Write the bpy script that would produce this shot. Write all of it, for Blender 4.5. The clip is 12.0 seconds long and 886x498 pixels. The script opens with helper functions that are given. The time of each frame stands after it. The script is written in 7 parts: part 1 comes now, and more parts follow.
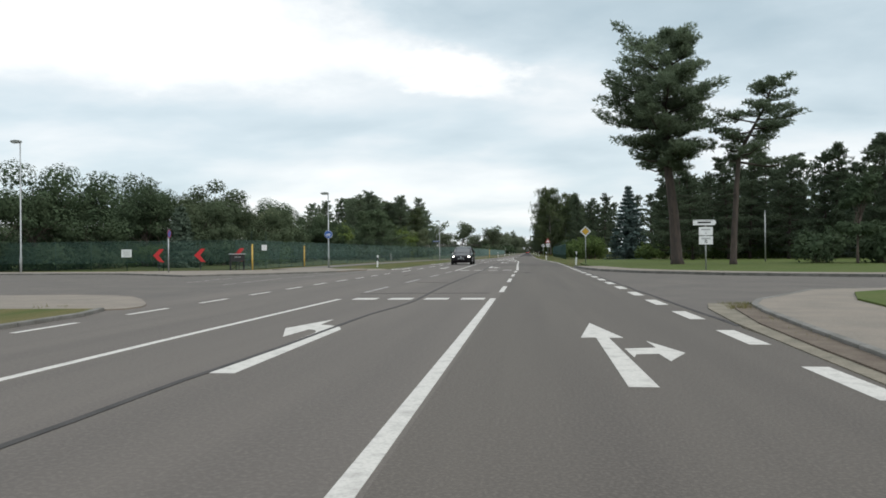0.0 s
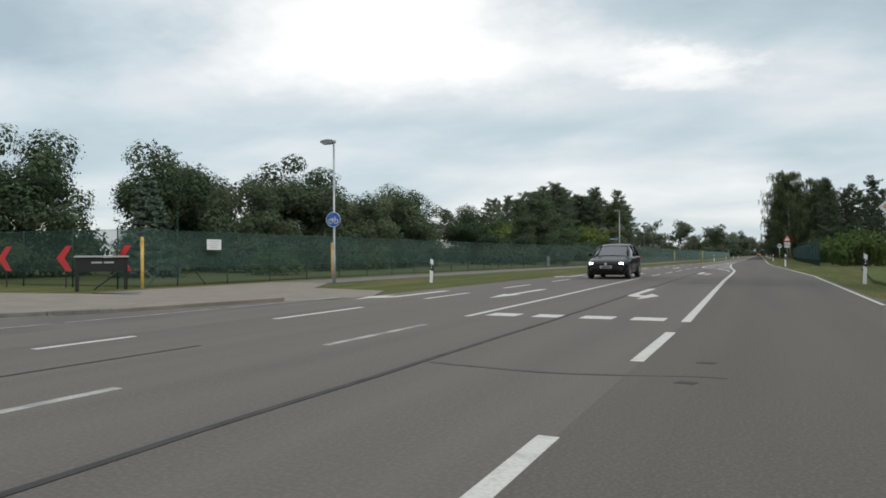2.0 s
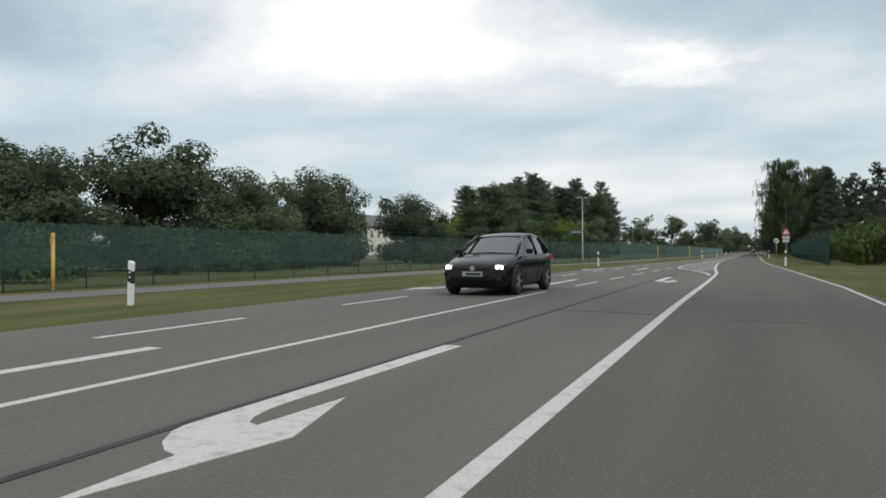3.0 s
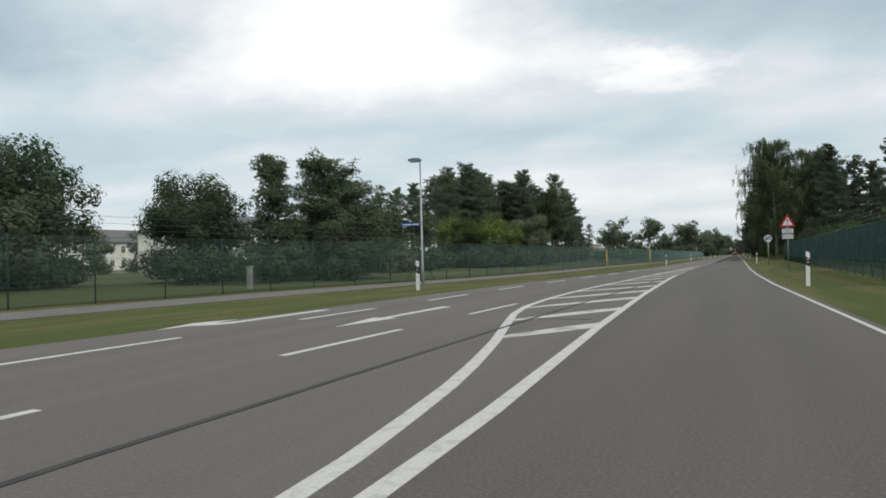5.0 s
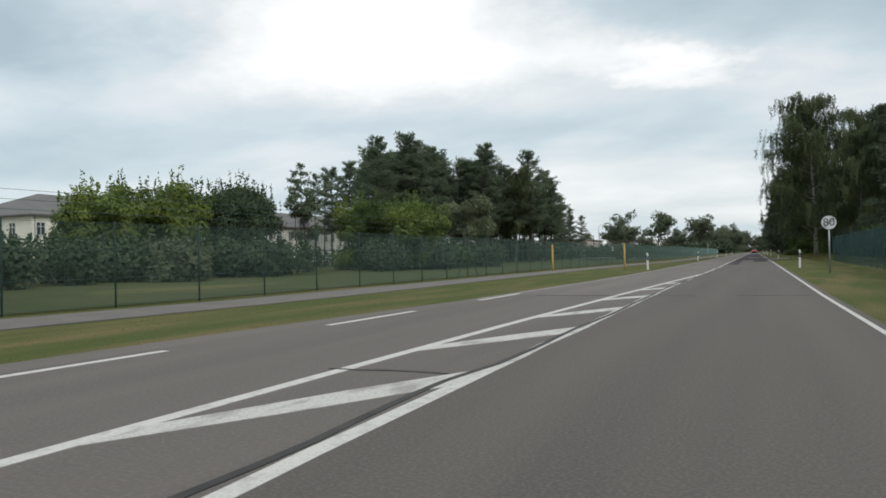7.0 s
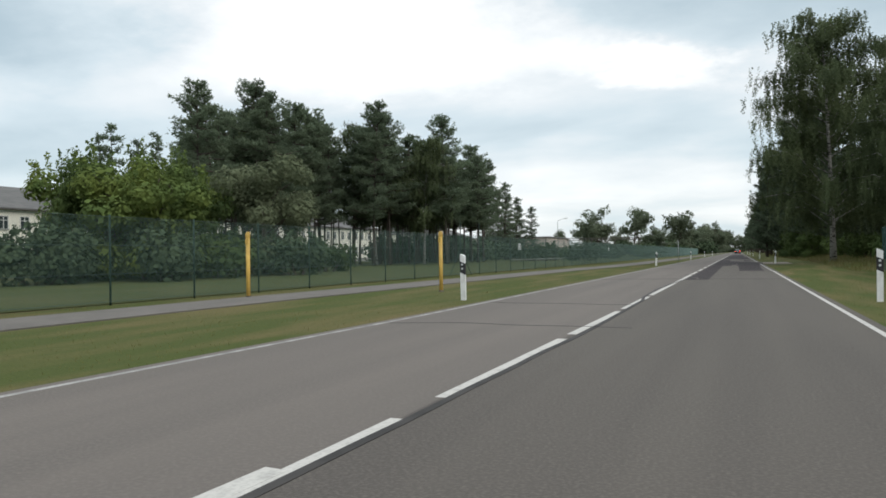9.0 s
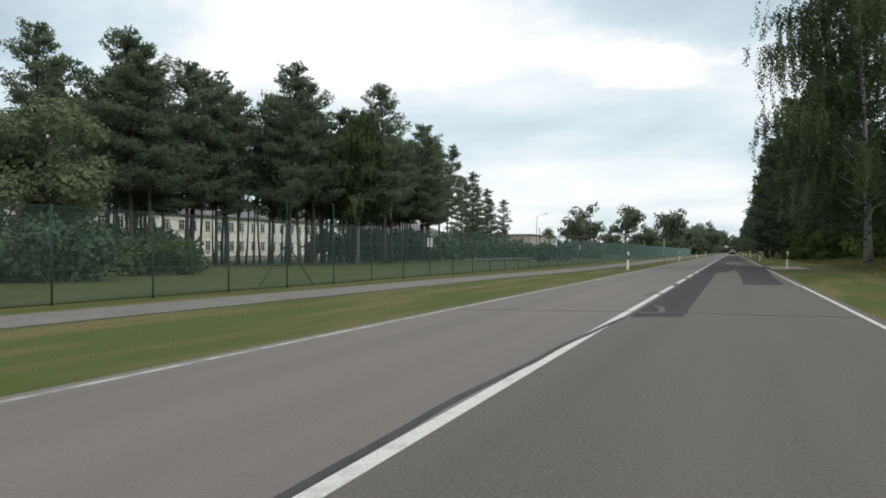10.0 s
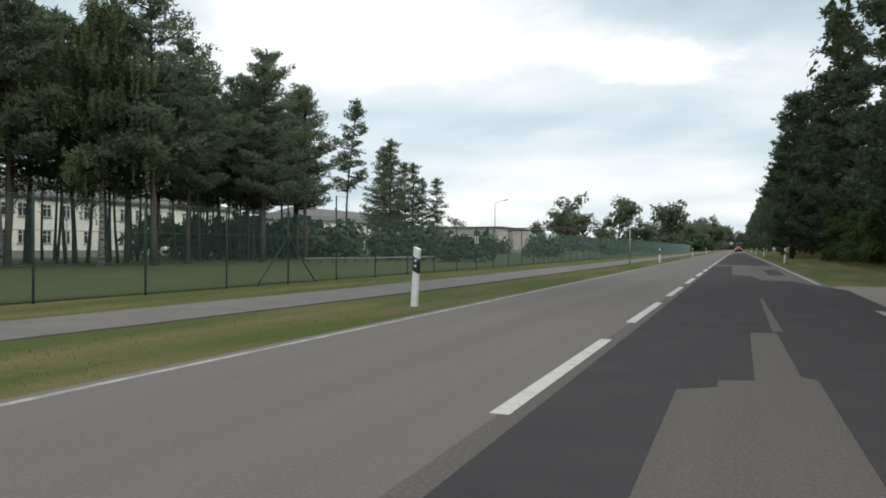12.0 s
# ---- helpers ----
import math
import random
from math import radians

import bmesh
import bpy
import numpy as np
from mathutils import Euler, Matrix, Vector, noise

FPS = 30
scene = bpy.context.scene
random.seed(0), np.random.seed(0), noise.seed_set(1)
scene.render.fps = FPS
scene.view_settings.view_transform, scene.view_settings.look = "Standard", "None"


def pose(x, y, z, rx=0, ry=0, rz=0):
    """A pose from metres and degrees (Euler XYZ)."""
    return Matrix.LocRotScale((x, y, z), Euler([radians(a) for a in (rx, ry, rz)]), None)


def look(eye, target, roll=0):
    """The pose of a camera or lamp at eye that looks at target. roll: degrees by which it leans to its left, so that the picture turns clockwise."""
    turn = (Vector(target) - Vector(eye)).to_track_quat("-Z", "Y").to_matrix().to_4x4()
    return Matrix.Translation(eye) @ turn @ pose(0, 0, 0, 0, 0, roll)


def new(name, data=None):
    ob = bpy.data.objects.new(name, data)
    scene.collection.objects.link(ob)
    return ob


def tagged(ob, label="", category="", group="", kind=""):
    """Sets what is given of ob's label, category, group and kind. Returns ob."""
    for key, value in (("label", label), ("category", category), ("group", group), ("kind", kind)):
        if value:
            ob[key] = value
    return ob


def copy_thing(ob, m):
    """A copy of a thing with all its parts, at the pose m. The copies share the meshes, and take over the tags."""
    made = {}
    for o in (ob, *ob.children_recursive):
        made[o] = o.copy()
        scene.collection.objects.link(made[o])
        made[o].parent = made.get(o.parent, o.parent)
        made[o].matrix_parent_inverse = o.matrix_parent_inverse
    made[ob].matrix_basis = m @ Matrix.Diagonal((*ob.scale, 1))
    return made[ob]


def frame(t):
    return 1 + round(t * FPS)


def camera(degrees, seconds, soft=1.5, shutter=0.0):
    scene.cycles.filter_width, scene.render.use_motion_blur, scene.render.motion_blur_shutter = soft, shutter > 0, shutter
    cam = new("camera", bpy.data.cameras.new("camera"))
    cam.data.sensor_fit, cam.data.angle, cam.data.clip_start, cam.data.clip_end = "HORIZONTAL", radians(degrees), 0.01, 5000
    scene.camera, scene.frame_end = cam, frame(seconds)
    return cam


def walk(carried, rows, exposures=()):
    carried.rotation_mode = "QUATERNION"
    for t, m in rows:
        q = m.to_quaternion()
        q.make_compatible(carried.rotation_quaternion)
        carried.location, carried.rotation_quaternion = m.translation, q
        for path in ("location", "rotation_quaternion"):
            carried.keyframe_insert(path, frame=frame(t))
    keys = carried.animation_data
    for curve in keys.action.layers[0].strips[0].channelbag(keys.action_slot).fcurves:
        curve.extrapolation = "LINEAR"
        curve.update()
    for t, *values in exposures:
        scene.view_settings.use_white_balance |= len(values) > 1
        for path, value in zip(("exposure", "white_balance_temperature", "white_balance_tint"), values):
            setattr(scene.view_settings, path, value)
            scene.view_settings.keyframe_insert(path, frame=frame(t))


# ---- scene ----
cam = camera(64.6, 12.0, soft=1.7, shutter=0.0)
EYE = 1.038
PATH = [  # seconds, x, y, yaw, pitch, roll
    (0, 0.70, 0.00, 6.99, 0.31, 0.53),
    (0.5, 0.90, 6.96, 7.72, 0.47, 0.53),
    (0.6, 0.93, 8.41, 8.27, 0.46, 0.52),
    (0.7, 0.96, 9.86, 9.40, 0.46, 0.52),
    (0.8, 0.99, 11.31, 12.10, 0.45, 0.51),
    (0.9, 1.02, 12.75, 14.95, 0.44, 0.50),
    (1, 1.05, 14.20, 18.61, 0.44, 0.49),
    (1.1, 1.05, 15.62, 19.90, 0.47, 0.46),
    (1.2, 1.05, 17.03, 21.00, 0.49, 0.42),
    (1.3, 1.05, 18.45, 21.75, 0.52, 0.39),
    (1.4, 1.05, 19.86, 22.35, 0.55, 0.36),
    (1.5, 1.04, 21.28, 22.70, 0.58, 0.33),
    (1.7, 1.07, 24.32, 23.50, 0.58, 0.31),
    (2, 1.11, 28.88, 24.42, 0.58, 0.28),
    (2.5, 1.21, 36.07, 24.62, 0.39, 0.35),
    (3, 1.16, 43.94, 24.05, 0.32, 0.42),
    (5, 1.06, 74.76, 22.81, 0.94, 1.40),
    (5.5, 0.99, 82.23, 22.91, 0.99, 1.54),
    (6, 0.88, 90.23, 23.38, 0.88, 1.70),
    (6.5, 0.66, 98.11, 24.03, 0.71, 1.49),
    (7, 0.42, 106.12, 24.05, 0.67, 1.20),
    (7.5, 0.28, 113.97, 23.75, 0.53, 1.03),
    (9.5, 0.04, 144.87, 22.53, 0.43, 0.56),
    (10, -0.13, 152.73, 22.42, 0.30, 0.22),
    (10.5, -0.18, 160.68, 22.55, 0.35, 0.29),
    (11, -0.30, 168.70, 22.66, 0.06, 0.05),
    (11.5, -0.38, 176.55, 22.76, -0.01, -0.11),
    (12, -0.43, 184.48, 22.76, -0.09, -0.09),
]
walk(cam, [(t, pose(x, y, EYE, 90 + pitch, roll, yaw)) for t, x, y, yaw, pitch, roll in PATH],
     [(0, 0.21), (0.5, 0.06), (1.0, 0.04), (1.4, 0.0), (3, -0.01), (7.5, 0.05), (9.5, 0.22), (12, 0.22)])

# ---- world and light: a bright overcast sky ----
world = bpy.data.worlds.new("world")
scene.world = world
world.use_nodes = True
wn, wl = world.node_tree.nodes, world.node_tree.links
wn.clear()


def wnode(kind, **values):
    n = wn.new(kind)
    for key, value in values.items():
        n.inputs[key].default_value = value
    return n


SUN_EL, SUN_AZ = radians(42), radians(115)
sky = wn.new("ShaderNodeTexSky")
sky.sky_type, sky.sun_disc, sky.sun_elevation, sky.sun_rotation = "NISHITA", False, SUN_EL, SUN_AZ
coord = wn.new("ShaderNodeTexCoord")
sep = wn.new("ShaderNodeSeparateXYZ")
wl.new(coord.outputs["Generated"], sep.inputs[0])
lift = wn.new("ShaderNodeMath")
lift.operation = "MAXIMUM"
wl.new(sep.outputs["Z"], lift.inputs[0])
lift.inputs[1].default_value = 0.0
lift2 = wn.new("ShaderNodeMath")
lift2.operation = "ADD"
wl.new(lift.outputs[0], lift2.inputs[0])
lift2.inputs[1].default_value = 0.24
flat = wn.new("ShaderNodeVectorMath")
flat.operation = "DIVIDE"
comb = wn.new("ShaderNodeCombineXYZ")
wl.new(coord.outputs["Generated"], flat.inputs[0])
for k in range(3):
    wl.new(lift2.outputs[0], comb.inputs[k])
wl.new(comb.outputs[0], flat.inputs[1])
shift = wn.new("ShaderNodeMapping")
shift.inputs["Location"].default_value = (3.1, 1.4, 0.3)
shift.inputs["Rotation"].default_value = (0, 0, radians(-32))
shift.inputs["Scale"].default_value = (0.95, 1.35, 1.0)
wl.new(flat.outputs[0], shift.inputs["Vector"])
big = wnode("ShaderNodeTexNoise", Scale=1.25, Detail=6.0, Roughness=0.48, Distortion=0.15)
wl.new(shift.outputs[0], big.inputs["Vector"])
ragged = wnode("ShaderNodeTexNoise", Scale=3.2, Detail=6.0, Roughness=0.6)
wl.new(flat.outputs[0], ragged.inputs["Vector"])
wind = wn.new("ShaderNodeVectorMath")
wind.operation = "MULTIPLY_ADD"
wind.inputs[1].default_value = (0.55, 0.55, 0.0)
wl.new(ragged.outputs["Color"], wind.inputs[0])
wl.new(flat.outputs[0], wind.inputs[2])
cover = big.outputs["Fac"]
# thin bright cloud ahead and heavier banks on either side: middle, half axes, turn, weight
for cx, cy, ax, ay, turn, weight in ((-0.58, 1.80, 0.48, 0.34, 32, 0.50), (0.06, 2.26, 0.22, 0.09, 30, 0.28), (0.62, 1.95, 0.85, 0.42, 25, -0.28), (-1.25, 1.30, 0.50, 0.28, 40, -0.22),
                                     (-1.75, 2.0, 0.9, 0.22, 35, -0.10), (0.7, 3.1, 0.6, 0.4, 0, 0.12)):
    place = wn.new("ShaderNodeMapping")
    place.vector_type = "TEXTURE"
    place.inputs["Location"].default_value = (cx, cy, 0)
    place.inputs["Rotation"].default_value = (0, 0, radians(turn))
    place.inputs["Scale"].default_value = (ax, ay, 50)
    wl.new(wind.outputs[0], place.inputs["Vector"])
    away = wn.new("ShaderNodeVectorMath")
    away.operation = "LENGTH"
    wl.new(place.outputs[0], away.inputs[0])
    soft_edge = wn.new("ShaderNodeMapRange")
    soft_edge.interpolation_type = "SMOOTHSTEP"
    for key, value in (("From Min", 0.1), ("From Max", 1.6), ("To Min", weight), ("To Max", 0.0)):
        soft_edge.inputs[key].default_value = value
    wl.new(away.outputs["Value"], soft_edge.inputs["Value"])
    total = wn.new("ShaderNodeMath")
    wl.new(cover, total.inputs[0])
    wl.new(soft_edge.outputs[0], total.inputs[1])
    cover = total.outputs[0]
ramp = wn.new("ShaderNodeValToRGB")
ramp.color_ramp.elements[0].position, ramp.color_ramp.elements[0].color = 0.20, (0.45, 0.56, 0.62, 1)
ramp.color_ramp.elements[1].position, ramp.color_ramp.elements[1].color = 0.84, (1.12, 1.12, 1.10, 1)
for spot, tone in ((0.42, (0.645, 0.742, 0.79, 1)), (0.56, (0.805, 0.853, 0.875, 1))):
    ramp.color_ramp.elements.new(spot).color = tone
wl.new(cover, ramp.inputs[0])
sky_dim = wn.new("ShaderNodeVectorMath")
sky_dim.operation = "SCALE"
sky_dim.inputs["Scale"].default_value = 0.10
wl.new(sky.outputs[0], sky_dim.inputs[0])
mixer = wn.new("ShaderNodeMix")
mixer.data_type = "RGBA"
mixer.inputs["Factor"].default_value = 0.88
wl.new(sky_dim.outputs[0], mixer.inputs["A"])
wl.new(ramp.outputs[0], mixer.inputs["B"])
# an overcast sky is brightest overhead
overhead = wn.new("ShaderNodeMapRange")
for key, value in (("From Min", 0.34), ("From Max", 1.0), ("To Min", 1.0), ("To Max", 2.0)):
    overhead.inputs[key].default_value = value
wl.new(sep.outputs["Z"], overhead.inputs["Value"])
back = wn.new("ShaderNodeBackground")
wl.new(overhead.outputs[0], back.inputs["Strength"])
wl.new(mixer.outputs["Result"], back.inputs["Color"])
outw = wn.new("ShaderNodeOutputWorld")
wl.new(back.outputs[0], outw.inputs[0])

sun = new("sun", bpy.data.lights.new("sun", "SUN"))
sun.data.energy, sun.data.angle, sun.data.color = 1.3, radians(30), (1.0, 0.97, 0.93)
sun.matrix_world = look((math.sin(SUN_AZ) * 50, math.cos(SUN_AZ) * 50, math.tan(SUN_EL) * 50), (0, 0, 0))
scene.view_settings.exposure = 0.0


# ---- materials ----
def material(name, base, rough=0.8, metal=0.0, second=None, scale=1.0, detail=5.0, lo=0.35, hi=0.65, bump=0.0, bump_scale=None,
             fine=None, fine_scale=60.0, fine_amount=0.25, island=0.0, random_ob=0.0, translucent=0.0, spec=0.3, stretch=None):
    """Two-scale procedural surface: base and second mixed by large noise, fine speckle on top, bump."""
    m = bpy.data.materials.new(name)
    m.use_nodes = True
    n, l = m.node_tree.nodes, m.node_tree.links
    bsdf = n["Principled BSDF"]
    bsdf.inputs["Roughness"].default_value = rough
    bsdf.inputs["Metallic"].default_value = metal
    bsdf.inputs["Specular IOR Level"].default_value = spec
    geo = n.new("ShaderNodeNewGeometry")
    where = geo.outputs["Position"]
    if stretch:
        mp = n.new("ShaderNodeMapping")
        mp.inputs["Scale"].default_value = stretch
        l.new(where, mp.inputs["Vector"])
        where = mp.outputs[0]
    col = n.new("ShaderNodeRGB")
    col.outputs[0].default_value = (*base, 1)
    out = col.outputs[0]

    def blend(a, b, fac, kind="MIX"):
        x = n.new("ShaderNodeMix")
        x.data_type, x.blend_type = "RGBA", kind
        for key, value in (("A", a), ("B", b), ("Factor", fac)):
            if isinstance(value, (tuple, float, int)):
                x.inputs[key].default_value = value
            else:
                l.new(value, x.inputs[key])
        return x.outputs["Result"]

    if second:
        no = n.new("ShaderNodeTexNoise")
        no.inputs["Scale"].default_value, no.inputs["Detail"].default_value = scale, detail
        l.new(where, no.inputs["Vector"])
        r = n.new("ShaderNodeMapRange")
        r.inputs["From Min"].default_value, r.inputs["From Max"].default_value = lo, hi
        l.new(no.outputs["Fac"], r.inputs["Value"])
        out = blend(out, (*second, 1), r.outputs[0])
    if fine_amount and fine is not None:
        no = n.new("ShaderNodeTexNoise")
        no.inputs["Scale"].default_value, no.inputs["Detail"].default_value = fine_scale, 3.0
        l.new(geo.outputs["Position"], no.inputs["Vector"])
        r = n.new("ShaderNodeMapRange")
        r.inputs["From Min"].default_value, r.inputs["From Max"].default_value = 0.45, 0.7
        r.inputs["To Max"].default_value = fine_amount
        l.new(no.outputs["Fac"], r.inputs["Value"])
        out = blend(out, (*fine, 1), r.outputs[0])
    for amount, source in ((island, geo.outputs["Random Per Island"]), (random_ob, None)):
        if amount:
            if source is None:
                source = n.new("ShaderNodeObjectInfo").outputs["Random"]
            r = n.new("ShaderNodeMapRange")
            r.inputs["To Min"].default_value, r.inputs["To Max"].default_value = 1 - amount, 1 + amount
            l.new(source, r.inputs["Value"])
            hs = n.new("ShaderNodeHueSaturation")
            l.new(out, hs.inputs["Color"])
            l.new(r.outputs[0], hs.inputs["Value"])
            out = hs.outputs[0]
    l.new(out, bsdf.inputs["Base Color"])
    if bump:
        no = n.new("ShaderNodeTexNoise")
        no.inputs["Scale"].default_value, no.inputs["Detail"].default_value = bump_scale or fine_scale, 4.0
        l.new(geo.outputs["Position"], no.inputs["Vector"])
        b = n.new("ShaderNodeBump")
        b.inputs["Strength"].default_value, b.inputs["Distance"].default_value = bump, 0.02
        l.new(no.outputs["Fac"], b.inputs["Height"])
        l.new(b.outputs[0], bsdf.inputs["Normal"])
    if translucent:
        t = n.new("ShaderNodeBsdfTranslucent")
        l.new(out, t.inputs["Color"])
        x = n.new("ShaderNodeMixShader")
        x.inputs[0].default_value = translucent
        l.new(bsdf.outputs[0], x.inputs[1])
        l.new(t.outputs[0], x.inputs[2])
        l.new(x.outputs[0], n["Material Output"].inputs["Surface"])
    return m


def netting_material(name, color, cover, weave=0.0):
    """Open knitted fabric: part of the light passes straight through its holes."""
    m = bpy.data.materials.new(name)
    m.use_nodes = True
    n, l = m.node_tree.nodes, m.node_tree.links
    bsdf = n["Principled BSDF"]
    bsdf.inputs["Base Color"].default_value = (*color, 1)
    bsdf.inputs["Roughness"].default_value = 0.8
    bsdf.inputs["Specular IOR Level"].default_value = 0.1
    geo = n.new("ShaderNodeNewGeometry")
    no = n.new("ShaderNodeTexNoise")
    no.inputs["Scale"].default_value, no.inputs["Detail"].default_value = 0.7, 4.0
    l.new(geo.outputs["Position"], no.inputs["Vector"])
    r = n.new("ShaderNodeMapRange")
    r.inputs["To Min"].default_value, r.inputs["To Max"].default_value = cover - 0.08, cover + 0.08
    l.new(no.outputs["Fac"], r.inputs["Value"])
    clear = n.new("ShaderNodeBsdfTransparent")
    x = n.new("ShaderNodeMixShader")
    l.new(r.outputs[0], x.inputs[0])
    l.new(clear.outputs[0], x.inputs[1])
    l.new(bsdf.outputs[0], x.inputs[2])
    l.new(x.outputs[0], n["Material Output"].inputs["Surface"])
    return m


def glow_material(name, color, strength):
    m = bpy.data.materials.new(name)
    m.use_nodes = True
    b = m.node_tree.nodes["Principled BSDF"]
    b.inputs["Base Color"].default_value = (*color, 1)
    b.inputs["Emission Color"].default_value = (*color, 1)
    b.inputs["Emission Strength"].default_value = strength
    return m


ASPHALT = material("asphalt", (0.106, 0.092, 0.081), 0.88, second=(0.086, 0.075, 0.067), scale=0.9, stretch=(1.5, 0.07, 1.0), fine=(0.146, 0.128, 0.112),
                   fine_scale=34, fine_amount=0.5, bump=0.3, bump_scale=80, spec=0.25)
ASPHALT_PALE = material("asphalt_pale_lane", (0.126, 0.108, 0.095), 0.88, second=(0.104, 0.090, 0.080), scale=0.9, stretch=(1.5, 0.07, 1.0), fine=(0.160, 0.141, 0.124),
                        fine_scale=38, fine_amount=0.5, bump=0.3, bump_scale=80, spec=0.25)
ASPHALT_OWN = material("asphalt_driving_lane", (0.086, 0.075, 0.065), 0.9, second=(0.070, 0.061, 0.054), scale=0.9, stretch=(1.5, 0.07, 1.0), fine=(0.150, 0.131, 0.112),
                       fine_scale=45, fine_amount=0.45, bump=0.3, bump_scale=80, spec=0.25)
ASPHALT_OUTER = material("asphalt_outer_lane", (0.095, 0.082, 0.073), 0.85, second=(0.114, 0.098, 0.085), scale=1.2, stretch=(1, 0.2, 1), fine=(0.131, 0.116, 0.105),
                         fine_scale=70, fine_amount=0.5, bump=0.3, bump_scale=80, spec=0.25)
ASPHALT_SIDE = material("asphalt_side_road", (0.103, 0.090, 0.079), 0.88, second=(0.080, 0.071, 0.064), scale=0.6, fine=(0.147, 0.130, 0.115), fine_scale=70,
                        fine_amount=0.5, bump=0.4, bump_scale=90, spec=0.25)
PATCH = material("new_asphalt", (0.043, 0.0375, 0.039), 0.95, second=(0.052, 0.045, 0.046), scale=1.6, fine=(0.058, 0.052, 0.050), fine_scale=70, fine_amount=0.5,
                 bump=0.6, bump_scale=90, spec=0.12)
TAR = material("tar_seam", (0.031, 0.029, 0.028), 0.8, second=(0.048, 0.044, 0.042), scale=3.0, spec=0.2)
TAR_FAINT = material("old_tar", (0.066, 0.060, 0.056), 0.85, second=(0.088, 0.080, 0.074), scale=4.0, spec=0.2)
PAINT = material("road_paint", (0.450, 0.429, 0.396), 0.7, second=(0.304, 0.289, 0.267), scale=7.0, lo=0.5, hi=0.75, fine=(0.181, 0.169, 0.157), fine_scale=45,
                 fine_amount=0.35, spec=0.3)
PAINT_WORN = material("worn_road_paint", (0.421, 0.401, 0.369), 0.75, second=(0.261, 0.246, 0.225), scale=5.0, lo=0.5, hi=0.66, fine=(0.145, 0.134, 0.123), fine_scale=40,
                      fine_amount=0.5, stretch=(1, 0.35, 1))
PAINT_THIN = material("thin_road_paint", (0.323, 0.312, 0.293), 0.8, second=(0.162, 0.152, 0.143), scale=3.0, lo=0.4, hi=0.65, fine=(0.129, 0.120, 0.119), fine_scale=40,
                      fine_amount=0.5)
PAVING = material("pale_paving", (0.181, 0.152, 0.123), 0.9, second=(0.139, 0.120, 0.099), scale=1.3, fine=(0.250, 0.224, 0.193), fine_scale=40, fine_amount=0.4, bump=0.3)
CYCLE_PATH = material("path_asphalt", (0.118, 0.106, 0.095), 0.9, second=(0.092, 0.083, 0.074), scale=1.1, fine=(0.191, 0.171, 0.151), fine_scale=50, fine_amount=0.4, bump=0.3)
KERB = material("kerb_stone", (0.148, 0.140, 0.129), 0.9, second=(0.094, 0.090, 0.078), scale=3, fine=(0.211, 0.203, 0.187), fine_scale=50, fine_amount=0.5, random_ob=0.12, bump=0.4)
DIRT = material("sandy_dirt", (0.172, 0.148, 0.113), 0.95, second=(0.109, 0.098, 0.074), scale=2.5, fine=(0.234, 0.211, 0.164), fine_scale=35, fine_amount=0.5, bump=0.5)
GRASS = material("mown_grass", (0.058, 0.072, 0.019), 0.95, second=(0.135, 0.103, 0.048), scale=0.95, detail=9, lo=0.44, hi=0.72, fine=(0.044, 0.055, 0.017),
                 fine_scale=24, fine_amount=0.6, bump=0.8, bump_scale=30, spec=0.1, stretch=(1.0, 0.16, 1.0))
# greener than the verge; shade under the trees is also put into this colour
LAWN = material("shaded_lawn", (0.047, 0.058, 0.019), 0.95, second=(0.070, 0.070, 0.029), scale=0.35, detail=6, lo=0.4, hi=0.7, fine=(0.026, 0.038, 0.012), fine_scale=9, fine_amount=0.7, bump=0.8,
                bump_scale=25, spec=0.1)
LAWN_FRESH = material("fresh_lawn", (0.062, 0.086, 0.022), 0.95, second=(0.085, 0.095, 0.033), scale=0.5, detail=7, lo=0.4, hi=0.7, fine=(0.040, 0.058, 0.016), fine_scale=14, fine_amount=0.6, bump=0.8,
                      bump_scale=25, spec=0.1)
EARTH = material("bare_earth", (0.088, 0.066, 0.050), 0.95, second=(0.125, 0.100, 0.076), scale=3.0, fine=(0.06, 0.045, 0.035), fine_scale=30, fine_amount=0.6, bump=0.8, bump_scale=18)
BLADE = material("grass_blade", (0.125, 0.138, 0.046), 0.8, second=(0.200, 0.165, 0.080), scale=0.9, stretch=(1.0, 0.16, 1.0), island=0.15, translucent=0.65, spec=0.1)
STEEL = material("galvanised_steel", (0.36, 0.37, 0.37), 0.5, 0.6, second=(0.28, 0.29, 0.29), scale=5, spec=0.5)
GREEN_POST = material("green_painted_steel", (0.014, 0.034, 0.025), 0.6, second=(0.02, 0.042, 0.032), scale=4, spec=0.2)
WIRE_GREEN = material("green_coated_wire", (0.056, 0.098, 0.082), 0.6, second=(0.047, 0.083, 0.07), scale=2.0, spec=0.3)
WIRE = material("wire", (0.05, 0.08, 0.07), 0.5, 0.3)
NET = netting_material("green_netting", (0.044, 0.080, 0.067), 0.43)
NET_LOW = netting_material("green_wire_mesh", (0.03, 0.07, 0.05), 0.16)
NET_DENSE = netting_material("dense_teal_netting", (0.015, 0.050, 0.045), 0.82)
WHITE = material("white_plastic", (0.70, 0.70, 0.69), 0.45, second=(0.58, 0.57, 0.55), scale=6, lo=0.5, hi=0.75)
BLACK = material("black_plastic", (0.025, 0.025, 0.027), 0.5, spec=0.3)
REFLECTOR = material("reflector", (0.50, 0.52, 0.52), 0.25, spec=0.7)
YELLOW = material("yellow_paint", (0.56, 0.36, 0.085), 0.55, second=(0.44, 0.28, 0.07), scale=5)
